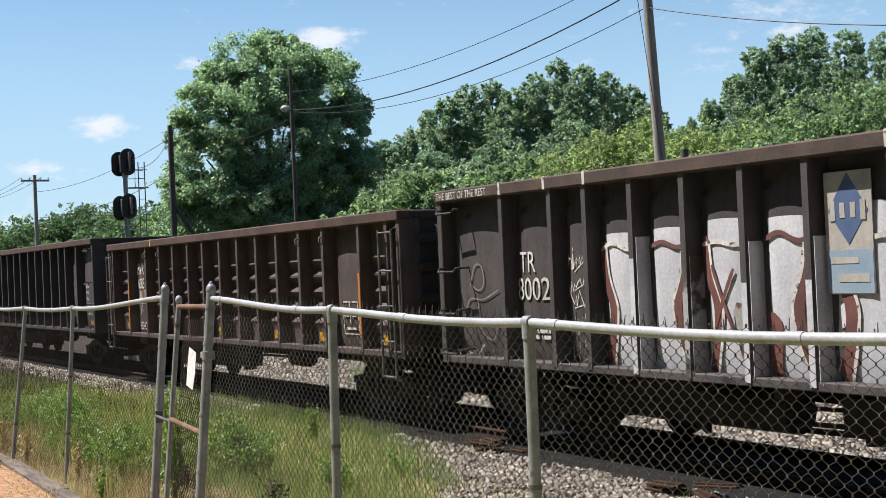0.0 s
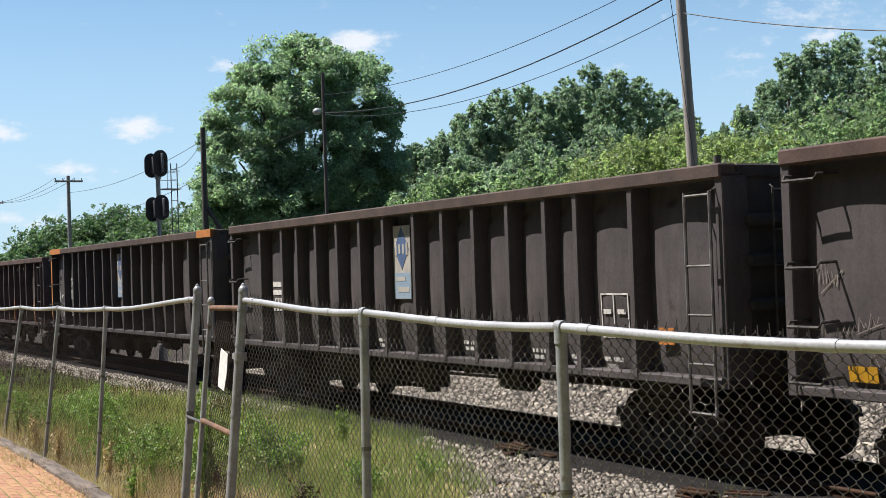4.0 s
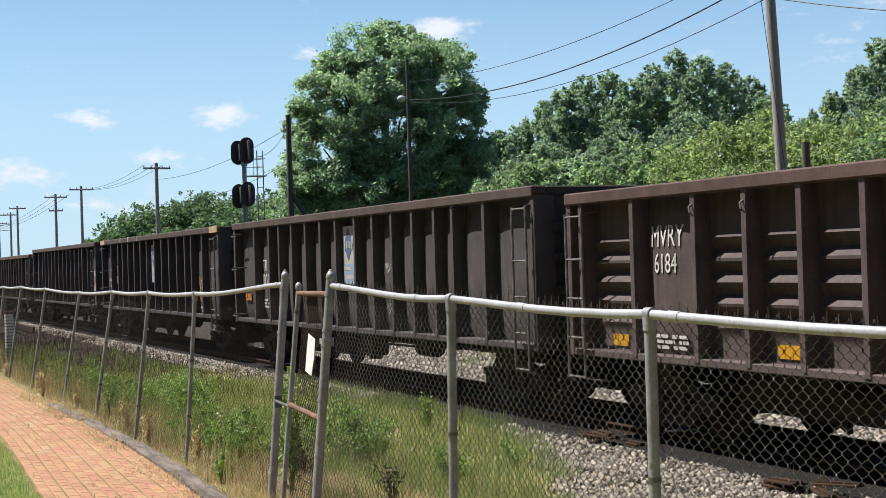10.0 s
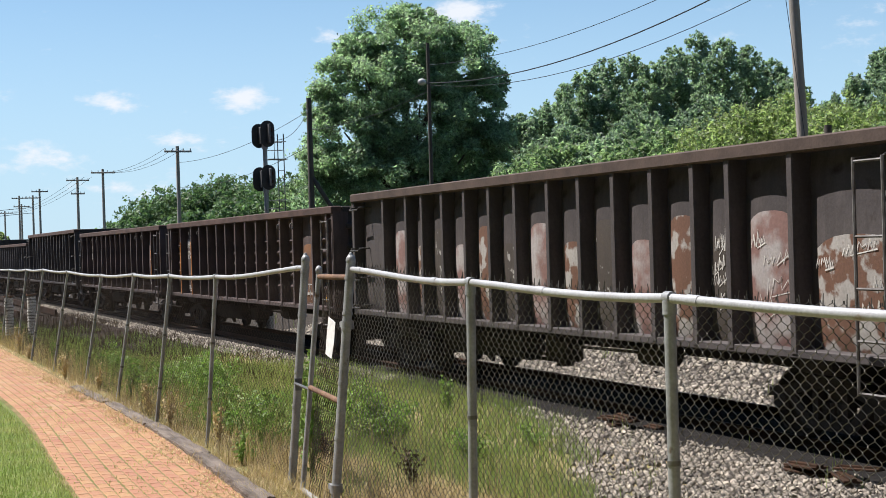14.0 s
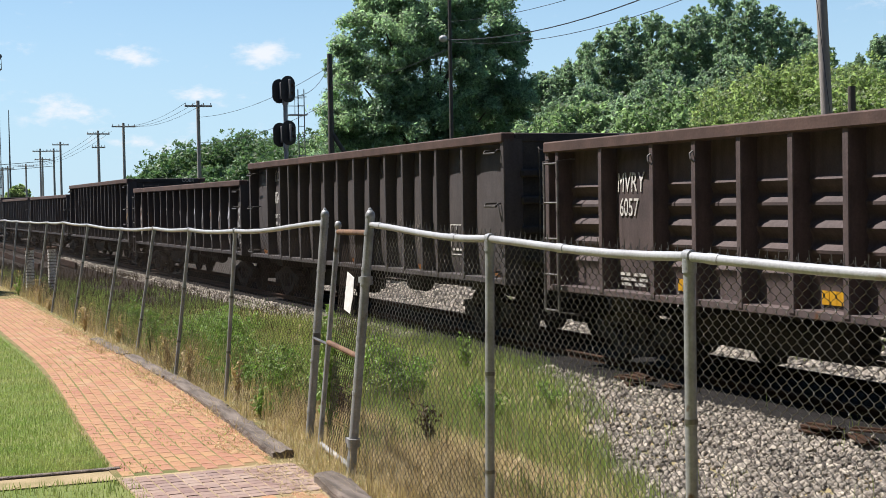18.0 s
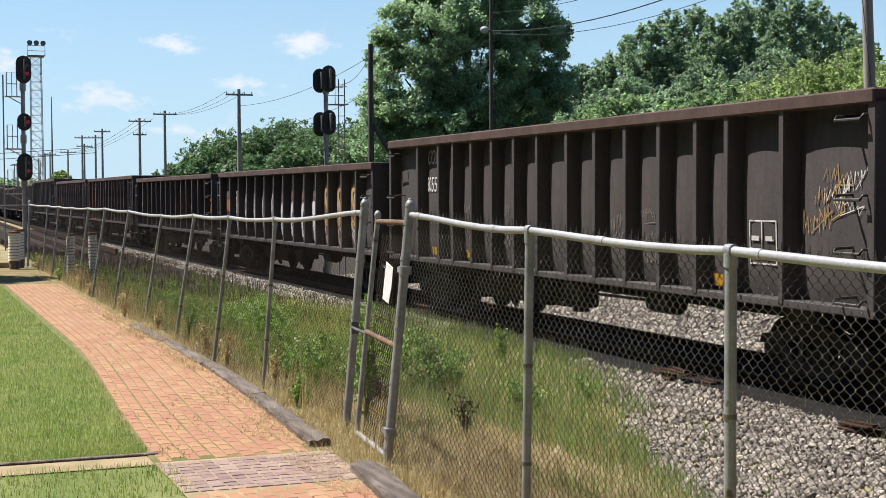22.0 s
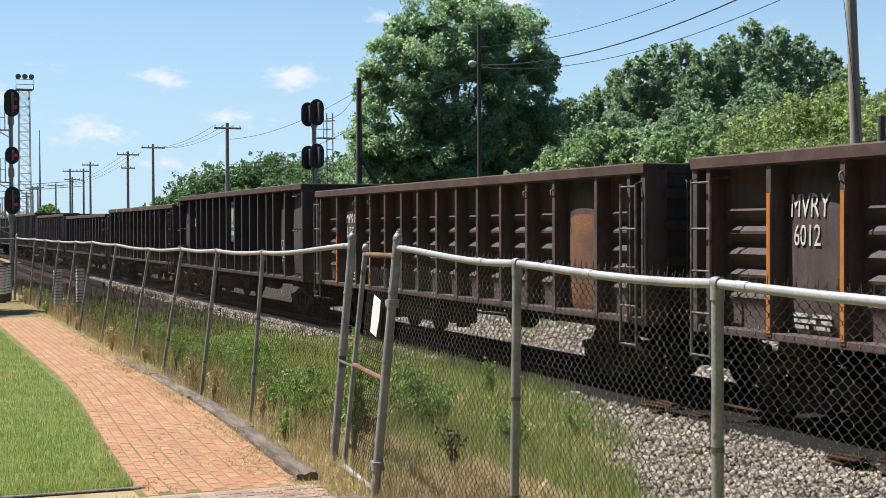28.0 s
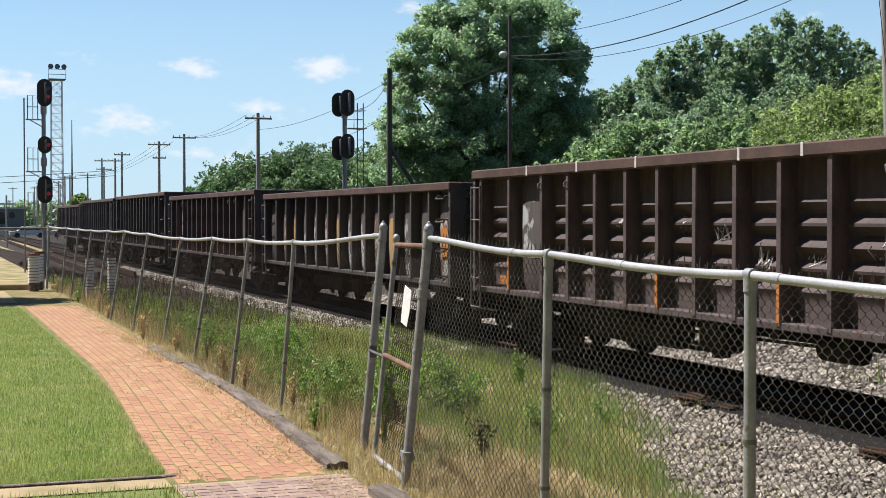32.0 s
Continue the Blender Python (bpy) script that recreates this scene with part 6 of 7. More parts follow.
def weed(x, y, h, w, mat, count, size, seed, label, name="weed_bush", lift=0.0):
    t = empty(name, x, y, ground_z(x, y) + lift)
    tagged(t, label, "plant")
    r = random.Random(seed)
    st = Shape()
    lobes = []
    for k in range(13):
        a, q = r.uniform(0, 6.28), r.uniform(0.08, 0.5) * w
        tip = (q * math.cos(a), q * math.sin(a), h * r.uniform(0.35, 1.0))
        part("stem", Shape().tube([(0, 0, -0.03), (tip[0] * 0.4, tip[1] * 0.4, tip[2] * 0.6), tip], 0.005, 4, r1=0.002), mat, t)
        lobes.append((tip[0] * 0.9, tip[1] * 0.9, tip[2] * 0.85, w * 0.13, w * 0.13, h * 0.16))
        lobes.append((tip[0] * 0.6, tip[1] * 0.6, tip[2] * 0.5, w * 0.11, w * 0.11, h * 0.14))
    part("foliage", leaf_cloud("foliage", lobes, count, size, mat, seed), None, t)
    return t


weed(5.55, 14.9, 0.85, 0.9, M_weed, 2200, 0.042, 31, "bright green leafy weed bush behind the fence")
weed(5.95, 15.4, 0.65, 0.8, M_weed, 1500, 0.042, 32, "bright green leafy weed bush behind the fence")
weed(6.3, 14.0, 0.5, 0.7, M_weed, 900, 0.04, 33, "bright green leafy weed bush beside the ballast")
weed(8.0, 15.8, 0.38, 0.5, M_weed, 420, 0.04, 34, "green weed growing in the ballast")
weed(8.6, 19.8, 0.62, 0.3, M_weed, 170, 0.06, 35, "single tall green weed by the track", "tall_weed")
weed(3.62, 11.2, 1.15, 0.22, M_weed, 260, 0.06, 36, "green vine climbing beside the gate post", "vine")
weed(4.42, 11.0, 0.42, 0.32, M_brown_weed, 170, 0.04, 37, "dead brown dock plant behind the fence", "dead_weed")
weed(4.2, 12.6, 0.4, 0.3, M_brown_weed, 260, 0.04, 38, "dead brown weed behind the fence", "dead_weed")
for k in range(22):
    rr = random.Random(500 + k)
    yy_ = rr.uniform(13.5, 25)
    weed(rr.uniform(3.7, 5.2) + 0.1 * max(0, yy_ - 18), yy_, rr.uniform(0.4, 0.75), rr.uniform(0.6, 1.1), M_weed if k % 3 else M_tall_grass, 900, 0.04, 520 + k, "leafy green weeds behind the fence", "weed_bush")
for k in range(16):
    rr = random.Random(600 + k)
    yy_ = 12.0 + k * 1.7 + rr.uniform(-0.4, 0.4)
    weed(3.28 + rr.uniform(-0.05, 0.25), yy_, rr.uniform(0.3, 0.6), rr.uniform(0.18, 0.3), M_dry_grass if k % 4 else M_weed, 110, 0.04, 620 + k, "dry weed stalks at the foot of the fence" if k % 4 else "small green weed at the foot of the fence", "fence_weed")


# ---------------------------------------------------------------- ballast stones
def stones(name, pts, size, seed, parent=None):
    """Broken stones: tilted, distorted blocks half sunk in the bed."""
    r = np.random.RandomState(seed)
    low = [(math.cos(a), math.sin(a), -0.45) for a in (0.2, 1.7, 3.3, 4.9)]
    up = [(0.66 * math.cos(a), 0.66 * math.sin(a), 0.55) for a in (0.5, 2.1, 3.6, 5.3)]
    base = np.array(low + up)
    quad = np.array([(0, 1, 5, 4), (1, 2, 6, 5), (2, 3, 7, 6), (3, 0, 4, 7), (4, 5, 6, 7)])
    n = len(pts)
    s = size * (0.55 + 0.75 * r.rand(n, 1, 1)) * (0.7 + 0.6 * r.rand(n, 1, 3))
    v = (base[None] * (0.75 + 0.5 * r.rand(n, 8, 1)) + r.normal(0, 0.17, (n, 8, 3))) * s
    for axes in ((0, 2), (1, 2), (0, 1)):
        a = (r.rand(n) * 6.283 if axes == (0, 1) else r.normal(0, 0.45, n))
        c, q = np.cos(a)[:, None], np.sin(a)[:, None]
        p0, p1 = v[..., axes[0]] * c - v[..., axes[1]] * q, v[..., axes[0]] * q + v[..., axes[1]] * c
        v[..., axes[0]], v[..., axes[1]] = p0, p1
    v = v + np.asarray(pts)[:, None]
    f = (quad[None] + np.arange(n)[:, None, None] * 8).reshape(-1, 4)
    ob = new(name, array_mesh(name, v.reshape(-1, 3), f, M_stone))
    return tagged(ob, "loose crushed grey and tan ballast stones", "stones", kind="stuff")


def bed_z(x, y):
    """The top of the crushed stone bed."""
    e = bed_edge(y)
    if x < 9.57:
        return -0.70 + 0.065 * max(0.0, min(1.0, (x - e) / max(0.2, 9.57 - e)))
    return (-0.635 if x < 9.72 else -0.615) if x < 11 else -0.64 - far_fall(x)


def bed_pts(n, x0, x1, y0, y1, seed, near, keep):
    r = np.random.RandomState(seed)
    p = np.stack([x0 + (x1 - x0) * r.rand(n), y0 + (y1 - y0) * r.rand(n) ** near, np.zeros(n)], 1)
    p = p[[keep(q[0], q[1]) for q in p]]
    p[:, 2] = [max(ground_z(q[0], q[1]), bed_z(q[0], q[1])) + 0.010 for q in p]
    p[:, 2] += 0.012 * r.rand(len(p))
    return p


stones("ballast_stones", bed_pts(47000, 4.6, 9.75, 4.0, 26.0, 41, 1.35, lambda x, y: x > bed_edge(y) - 0.5 * abs(clumpy(x, y, 1.0, 21)) - 0.1), 0.030, 42)
stones("bed_shoulder_stones", bed_pts(7000, 9.0, 9.95, 25.0, 75.0, 45, 1.3, lambda x, y: True), 0.042, 46)
stones("far_ballast_stones", bed_pts(26000, 14.2, 19.3, 12.0, 52.0, 43, 1.2, lambda x, y: True), 0.05, 44)
rs_ = random.Random(9)
for cx, cy, nn in ((10.0, 17.0, 5), (9.6, 12.1, 5), (9.75, 9.9, 3)):
    for k in range(nn):
        a = rs_.uniform(-25, 25)
        w, l = rs_.uniform(0.09, 0.14), rs_.uniform(0.3, 0.65)
        ob = part("rusty_plate", Shape().box(-w, w, -l / 2, l / 2, 0, 0.025, 0.005).box(-w * 0.4, w * 0.4, -l / 2, l / 2, 0.025, 0.045), M_rail)
        ob.matrix_basis = pose(cx + rs_.uniform(-0.2, 0.2), cy + rs_.uniform(-0.7, 0.7), BED_Z + 0.06 + 0.03 * k, rs_.uniform(-4, 4), rs_.uniform(-4, 4), a)
        tagged(ob, "rusty steel rail plate lying on the ballast", "steel plate", "scrap plates by the track")


# ---------------------------------------------------------------- wrapped posts and the far end
def wrapped_post(x, y, top, r, z0=-0.3):
    p = empty("wrapped_post", x, y, z0)
    tagged(p, "stubby post in white corrugated wrap behind the fence", "post", "wrapped posts")
    h = top - z0
    part("core", Shape().tube([(0, 0, -0.1), (0, 0, h - 0.02)], r * 0.86, 12), M_timber, p, smooth=True)
    for k in range(int((h - 0.25) / 0.075)):
        z = 0.25 + k * 0.075
        part("wrap_ring", Shape().tube([(0, 0, z), (0, 0, z + 0.034), (0, 0, z + 0.06)], r, 12, r1=r * 0.94), M_wrap, p, smooth=True)
    part("cap", Shape().tube([(0, 0, h - 0.04), (0, 0, h)], r * 1.12, 12), M_rustpatch, p, smooth=True)
    return p


wrapped_post(3.72, 34.2, 1.04, 0.105)
wrapped_post(4.28, 34.6, 1.05, 0.105)
wrapped_post(2.72, 38.2, 1.0, 0.15, 0.0)
wrapped_post(2.9, 38.9, 1.05, 0.13, 0.0)
far_track = empty("yard_track")
tagged(far_track, "second railway track running off beyond the signal", "track", kind="structure")
for dx in (-0.75, 0.75, 3.25, 4.75):
    part("rail", Shape().add([(3.6 + dx, 60, -0.57), (3.7 + dx, 60, -0.57), (7.2 + dx, 320, -0.4), (7.1 + dx, 320, -0.4), (3.6 + dx, 60, -0.32), (3.7 + dx, 60, -0.32), (7.2 + dx, 320, -0.27), (7.1 + dx, 320, -0.27)], [(0, 1, 2, 3), (4, 7, 6, 5), (0, 4, 5, 1), (1, 5, 6, 2), (2, 6, 7, 3), (3, 7, 4, 0)]), M_rail, far_track)
def cinder_z(x, y):
    """The cinder bed lies over the grass where it starts, with an uneven rim."""
    return ground_z(x, y) + (0.03 if y > 33.5 + 3.0 * noise.noise((x * 0.6, y * 0.4, 8.0)) + 0.25 * (x - 6) else -0.06)


sheet("cinder_shoulder", spread((3.65, 10.4, 0.35)), spread((29, 42, 0.6)) + [42, 46, 52, 60, 80, 110], cinder_z, M_cinder, "cinder and soil beside the track, darkened with the weeds' shade", "ground")
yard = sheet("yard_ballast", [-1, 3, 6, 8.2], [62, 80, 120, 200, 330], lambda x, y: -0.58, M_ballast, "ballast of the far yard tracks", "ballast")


def parked_car(x, y, rz, mat, label):
    p = empty("parked_car", x, y, -0.45, rz)
    tagged(p, label, "car", "parked cars")
    part("body", Shape().plate([(-2.2, 0.3), (-2.25, 0.75), (-1.3, 0.85), (-0.8, 1.35), (1.0, 1.4), (1.7, 0.92), (2.2, 0.85), (2.25, 0.3)], "y", -0.85, 0.85), mat, p)
    part("window", Shape().plate([(-1.1, 0.9), (-0.72, 1.28), (0.92, 1.32), (1.4, 0.92)], "y", -0.86, 0.86), M_dark_lens, p)
    for xx in (-1.35, 1.35):
        for s_ in (-0.78, 0.78):
            part("wheel", Shape().tube([(xx, s_ - 0.1, 0.32), (xx, s_ + 0.1, 0.32)], 0.32, 12), M_black, p)


parked_car(7.0, 175, 0, M_silver, "silver car parked beyond the yard")
parked_car(12.0, 176, 0, M_white, "white car parked beyond the yard")
parked_car(1.5, 178, 0, M_black, "dark car parked beyond the yard")
parked_car(17.0, 180, 0, M_white, "white car parked beyond the yard")
xs = empty("crossing_signal", 6.35, 118.0, -0.45)
tagged(xs, "grey crossing signal with round black lamps", "signal")
part("mast", Shape().tube([(0, 0, 0), (0, 0, 4.2)], 0.07, 8), M_silver, xs)
part("crossbuck", Shape().box(-0.6, 0.6, -0.12, -0.09, 3.4, 3.6), M_white, xs)
for x in (-0.4, 0.4):
    part("lamp", Shape().tube([(x, -0.1, 2.6), (x, -0.2, 2.6)], 0.26, 12), M_black, xs)
shed = empty("low_building", -14, 300, -0.5)
tagged(shed, "low grey industrial building in the distance", "building")
part("wall", Shape().box(-16, 34, 0, 20, 0, 4.2), M_grey_steel, shed)
part("roof", Shape().box(-16.5, 34.5, -0.5, 20.5, 4.2, 4.6), M_silver, shed)
for k in range(10):
    part("window", Shape().box(-13 + k * 4.6, -11 + k * 4.6, -0.06, 0.0, 1.2, 2.6), M_dark_lens, shed)


# ---------------------------------------------------------------- markings of the wagons
W = wagons
K = [k for k, _ in TRAIN]
rg = random.Random(77)


# 0: pale mural
marks(W[0], "t", "TR", "8002", 1, 0.30)
r_ = random.Random(31)
for b in range(3, 15):
    e_ = edges("t")
    w_ = e_[b] - e_[b + 1]
    patch(W[0], "t", b, -0.02, 1.02, 1.0, 2.72 + r_.uniform(-0.1, 0.08), P_pale, arch=0.2)
    part("graffiti_rib_side", Shape().box(RIB + 0.02, SHEET - 0.02, e_[b + 1] - 0.083, e_[b + 1] - 0.075, 1.0, 2.6 - r_.uniform(0.0, 0.4)), (P_pale, P_white2, P_pale)[b % 3], W[0])
    part("graffiti_rib", Shape().box(RIB - 0.003, RIB + 0.001, e_[b + 1] - 0.043, e_[b + 1] + 0.043, 0.95, 2.5 - r_.uniform(0.0, 0.5)), (P_pale, P_white2, P_pale)[b % 3], W[0])
    y = e_[b] - 0.12
    side = 1 if b % 2 else -1
    ym = y - w_ * 0.40
    stroke(W[0], [(ym + side * 0.34, 2.52), (ym + side * 0.30, 2.1), (ym + side * 0.12, 1.75), (ym + side * 0.2, 1.3), (ym + side * 0.34, 0.98)], r_.uniform(0.12, 0.22), P_maroon, 0.006, "letter_gap")
    stroke(W[0], [(ym + side * 0.26, 2.5), (ym + side * 0.21, 2.1), (ym + side * 0.03, 1.74), (ym + side * 0.12, 1.3), (ym + side * 0.24, 1.0)], 0.045, M_white, 0.008, "letter_outline")
    if b % 3 != 1:
        stroke(W[0], [(ym - side * 0.36, r_.uniform(1.5, 1.9)), (ym - side * 0.18, r_.uniform(1.3, 1.8)), (ym - side * 0.3, 1.0)], r_.uniform(0.1, 0.3), (P_maroon, P_pink, P_mixed)[b % 3], 0.007, "letter_gap")
    stroke(W[0], [(ym + 0.4, 2.42), (ym + 0.1, 2.50 + r_.uniform(-0.05, 0.05)), (ym - 0.2, 2.38), (ym - 0.4, 2.5)], 0.05, (P_maroon, M_white)[b % 2], 0.009, "letter_outline")
stroke(W[0], [(e_[5] - 0.3, 2.2), (e_[5] - 0.62, 1.45)], 0.05, P_maroon, 0.010, "cross_mark")
stroke(W[0], [(e_[5] - 0.66, 2.15), (e_[5] - 0.3, 1.5)], 0.05, P_maroon, 0.011, "cross_mark")
y = edges("t")[0] - 0.9
stroke(W[0], [(y + 0.25, 2.0), (y + 0.1, 2.35), (y - 0.12, 2.3), (y - 0.16, 2.0), (y + 0.05, 1.9), (y + 0.22, 2.05)], 0.022, M_faint, 0.004, "sprayed_line")
stroke(W[0], [(y + 0.5, 1.5), (y + 0.3, 1.85), (y - 0.1, 1.8), (y - 0.5, 1.95)], 0.022, M_faint, 0.004, "sprayed_line")
stroke(W[0], [(y + 0.05, 1.85), (y + 0.0, 1.35), (y - 0.3, 1.2), (y - 0.5, 1.6)], 0.022, M_faint, 0.005, "sprayed_line")
scrawl(W[0], "t", 0, 0.95, 1.25, 1, n=1)
scrawl(W[0], "t", 2, 1.1, 2.5, 2, n=5)
emblem_board(W[0], "t", 7, "blue")
lettering("THE BEST OF THE REST", 0.15, M_white, W[0], HALF - 0.06, TOP["t"] - 0.14, RIM - 0.003, "chord_writing", squeeze=0.92)
for y in (6.4, 5.3, 4.4, -0.5):
    chord_patch(W[0], "t", y, y - 0.06, M_white, "chord_mark")
# 1
marks(W[1], "m", "MVRY", "6085", 2)
chord_patch(W[1], "m", 4.53, 4.46, M_yellow, "chord_tag")
reflectors(W[1], "m", (1, 4, 7, 10, 12, 14))
capacity_box(W[1], "m", 13, 1.5)
orange_dashes(W[1], "m", (1, 13), 1.2, 2.25)
patch(W[1], "m", 2, 0.1, 0.95, 1.7, 2.05, P_mixed, arch=0.2)
y = edges("m")[2] - 0.75
stroke(W[1], [(y + 0.3, 1.45), (y + 0.22, 1.9), (y + 0.12, 1.5)], 0.03, M_white, 0.006, "sprayed_line")
stroke(W[1], [(y - 0.2, 1.5), (y - 0.12, 1.85), (y - 0.3, 1.9), (y - 0.36, 1.6), (y - 0.22, 1.45)], 0.03, M_white, 0.006, "sprayed_line")
# 2
marks(W[2], "c", "COER", "80547", 1, lines=False)
for b in range(0, 14):
    scrawl(W[2], "c", b, 1.15, 2.3 + 0.3 * (b % 2), 40 + b, M_faint, 0.009, 3)
for k, tx in enumerate(("IL 52-6", "IW 9-6", "IH 5-6", "CU FT 2743")):
    lettering(tx, 0.12, M_white, W[2], -6.85, 2.12 - k * 0.17, SHEET - 0.078, squeeze=0.9)
lettering("EMPTY / LOAD", 0.12, M_white, W[2], -6.95, 1.36, SHEET - 0.078, squeeze=0.8)
reflectors(W[2], "c", (0, 3, 6, 9, 11, 13, 14))
# 3
bars(W[3], edges("t")[1] - 0.3, 2.1, [[(0, 0.5)], [(0, 0.5)], [(0.1, 0.4)], [(0, 0.5)]], 0.10, x=SHEET - 0.076)
emblem_board(W[3], "t", 7, "blue")
capacity_box(W[3], "t", 13, 1.68)
part("orange_tag", Shape().box(SHEET - 0.116, SHEET - 0.104, -7.05, -6.75, 1.35, 1.55), M_orange, W[3])
for b, zz in ((2, 1.2), (6, 1.15), (9, 1.2), (11, 1.15), (12, 1.1), (13, 1.1)):
    bars(W[3], edges("t")[b] - 0.3, zz, [[(0, 0.15), (0.22, 0.2)], [(0.03, 0.25)]], 0.055, x=SHEET - 0.072)
# 4
marks(W[4], "t", "TR", "800124", 1)
chord_patch(W[4], "t", HALF, HALF - 1.5, M_orange)
chord_patch(W[4], "t", -HALF + 1.0, -HALF, M_orange)
part("orange_corner", Shape().box(RIB - 0.006, RIB, HALF - 0.13, HALF - 0.01, 1.2, 3.1), M_orange, W[4])
y = edges("t")[0] - 0.95
for pts, w_ in (([(0.42, 2.02), (0.30, 1.55)], 0.06), ([(0.50, 1.78), (0.28, 1.92)], 0.05), ([(0.5, 2.1), (0.2, 1.5), (0.4, 1.3), (0.42, 1.0)], 0.04), ([(0.2, 1.75), (0.02, 1.98), (-0.2, 1.9), (-0.3, 1.5), (-0.42, 1.0)], 0.05),
                ([(0.1, 1.7), (0.14, 1.35), (0.0, 1.2), (-0.06, 1.4)], 0.05), ([(-0.06, 1.7), (-0.08, 1.35)], 0.04), ([(-0.18, 1.68), (-0.2, 1.35)], 0.04), ([(-0.36, 2.25), (-0.42, 1.9)], 0.06), ([(-0.26, 2.1), (-0.5, 2.12)], 0.06), ([(-0.5, 2.0), (-0.56, 1.5)], 0.05), ([(-0.64, 2.0), (-0.66, 1.6)], 0.04), ([(-0.5, 1.8), (-0.66, 1.78)], 0.04)):
    stroke(W[4], [(y + a, c) for a, c in pts], w_, M_white, 0.004, "sprayed_line")
scrawl(W[4], "t", 4, 1.2, 2.0, 52, n=5)
scrawl(W[4], "t", 3, 1.2, 1.7, 53, n=3)
emblem_board(W[4], "t", 7, "blue")
scrawl(W[4], "t", 5, 1.2, 2.5, 54, M_orange, n=2)
# 5, 6
marks(W[5], "m", "MVRY", "6018", 2)
orange_dashes(W[5], "m", (2, 3, 5, 7, 10, 13), 1.0, 1.75)
reflectors(W[5], "m", (4, 8, 11), M_orange)
capacity_box(W[5], "m", 13, 1.3)
marks(W[6], "m", "MVRY", "6184", 2)
reflectors(W[6], "m", (1, 4, 6, 9, 11, 14))
capacity_box(W[6], "m", 13, 1.2)
# 7, 8
marks(W[7], "t", "TR", "80014", 1)
emblem_board(W[7], "t", 7, "blue")
part("orange_tag", Shape().box(SHEET - 0.116, SHEET - 0.104, 7.2, 7.7, 1.45, 1.62), M_orange, W[7])
scrawl(W[7], "t", 9, 1.2, 2.4, 61, n=2)
marks(W[8], "t", "TR", "80025", 1)
chord_patch(W[8], "t", HALF, HALF - 0.75, M_cream)
chord_patch(W[8], "t", -HALF + 0.8, -HALF, M_cream)
for y in (4.6, 3.3, 1.9):
    chord_patch(W[8], "t", y, y - 0.05, M_white, "chord_mark")
scrawl(W[8], "t", 0, 1.3, 2.1, 71, n=5)
scrawl(W[8], "t", 0, 1.3, 2.4, 72, M_orange, 0.05, 1)
scrawl(W[8], "t", 2, 1.2, 1.8, 73, n=3)
scrawl(W[8], "t", 4, 1.2, 1.8, 74, n=4)
scrawl(W[8], "t", 5, 1.0, 1.4, 75, r=0.03, n=4)
scrawl(W[8], "t", 3, 1.2, 1.7, 76, M_orange, 0.04, 1)
for b in (6, 13):
    y = edges("t")[b] - 0.45
    part("orange_stripe", Shape().plate([(y, 1.35), (y - 0.1, 1.35), (y, 2.05), (y + 0.1, 2.05)], "x", SHEET - 0.112, SHEET - 0.106), M_orange, W[8])
emblem_board(W[8], "t", 7, "blue")
capacity_box(W[8], "t", 13, 1.68)
for b, zz in ((8, 1.2), (10, 1.15), (12, 1.1), (13, 1.15)):
    bars(W[8], edges("t")[b] - 0.3, zz, [[(0, 0.4)], [(0.03, 0.25)]], 0.06, x=SHEET - 0.072)
# 9
for b in range(1, 15):
    patch(W[9], "t", b, 0.1, 0.95, 1.0, 2.3 + 0.3 * (b % 2), (P_tag, P_pink, P_mixed)[b % 3], arch=0.6)
for b in (12, 13, 14):
    scrawl(W[9], "t", b, 1.4, 2.3, 80 + b, r=0.016, n=4)
# 10, 11
for i, num in ((10, "6738"), (11, "6057")):
    marks(W[i], "m", "MVRY", num, 2)
    reflectors(W[i], "m", (3, 6, 9, 14))
    capacity_box(W[i], "m", 13, 1.2)
patch(W[10], "m", 13, 0.05, 0.95, 0.95, 2.4, M_rustpatch, "rust_patch")
scrawl(W[11], "m", 13, 2.1, 2.6, 261, M_white, 0.02, 3)
orange_dashes(W[11], "m", (13,), 1.5, 2.4)
orange_dashes(W[10], "m", (1, 2), 1.0, 2.6)
# 12
marks(W[12], "c", "COER", "805463", 1)
capacity_box(W[12], "c", 13)
for b in (10, 11):
    scrawl(W[12], "c", b, 1.4, 2.1, 90 + b, M_faint, 0.008, 4)
reflectors(W[12], "c", (0, 3, 7, 11, 14), M_orange, 0.95)
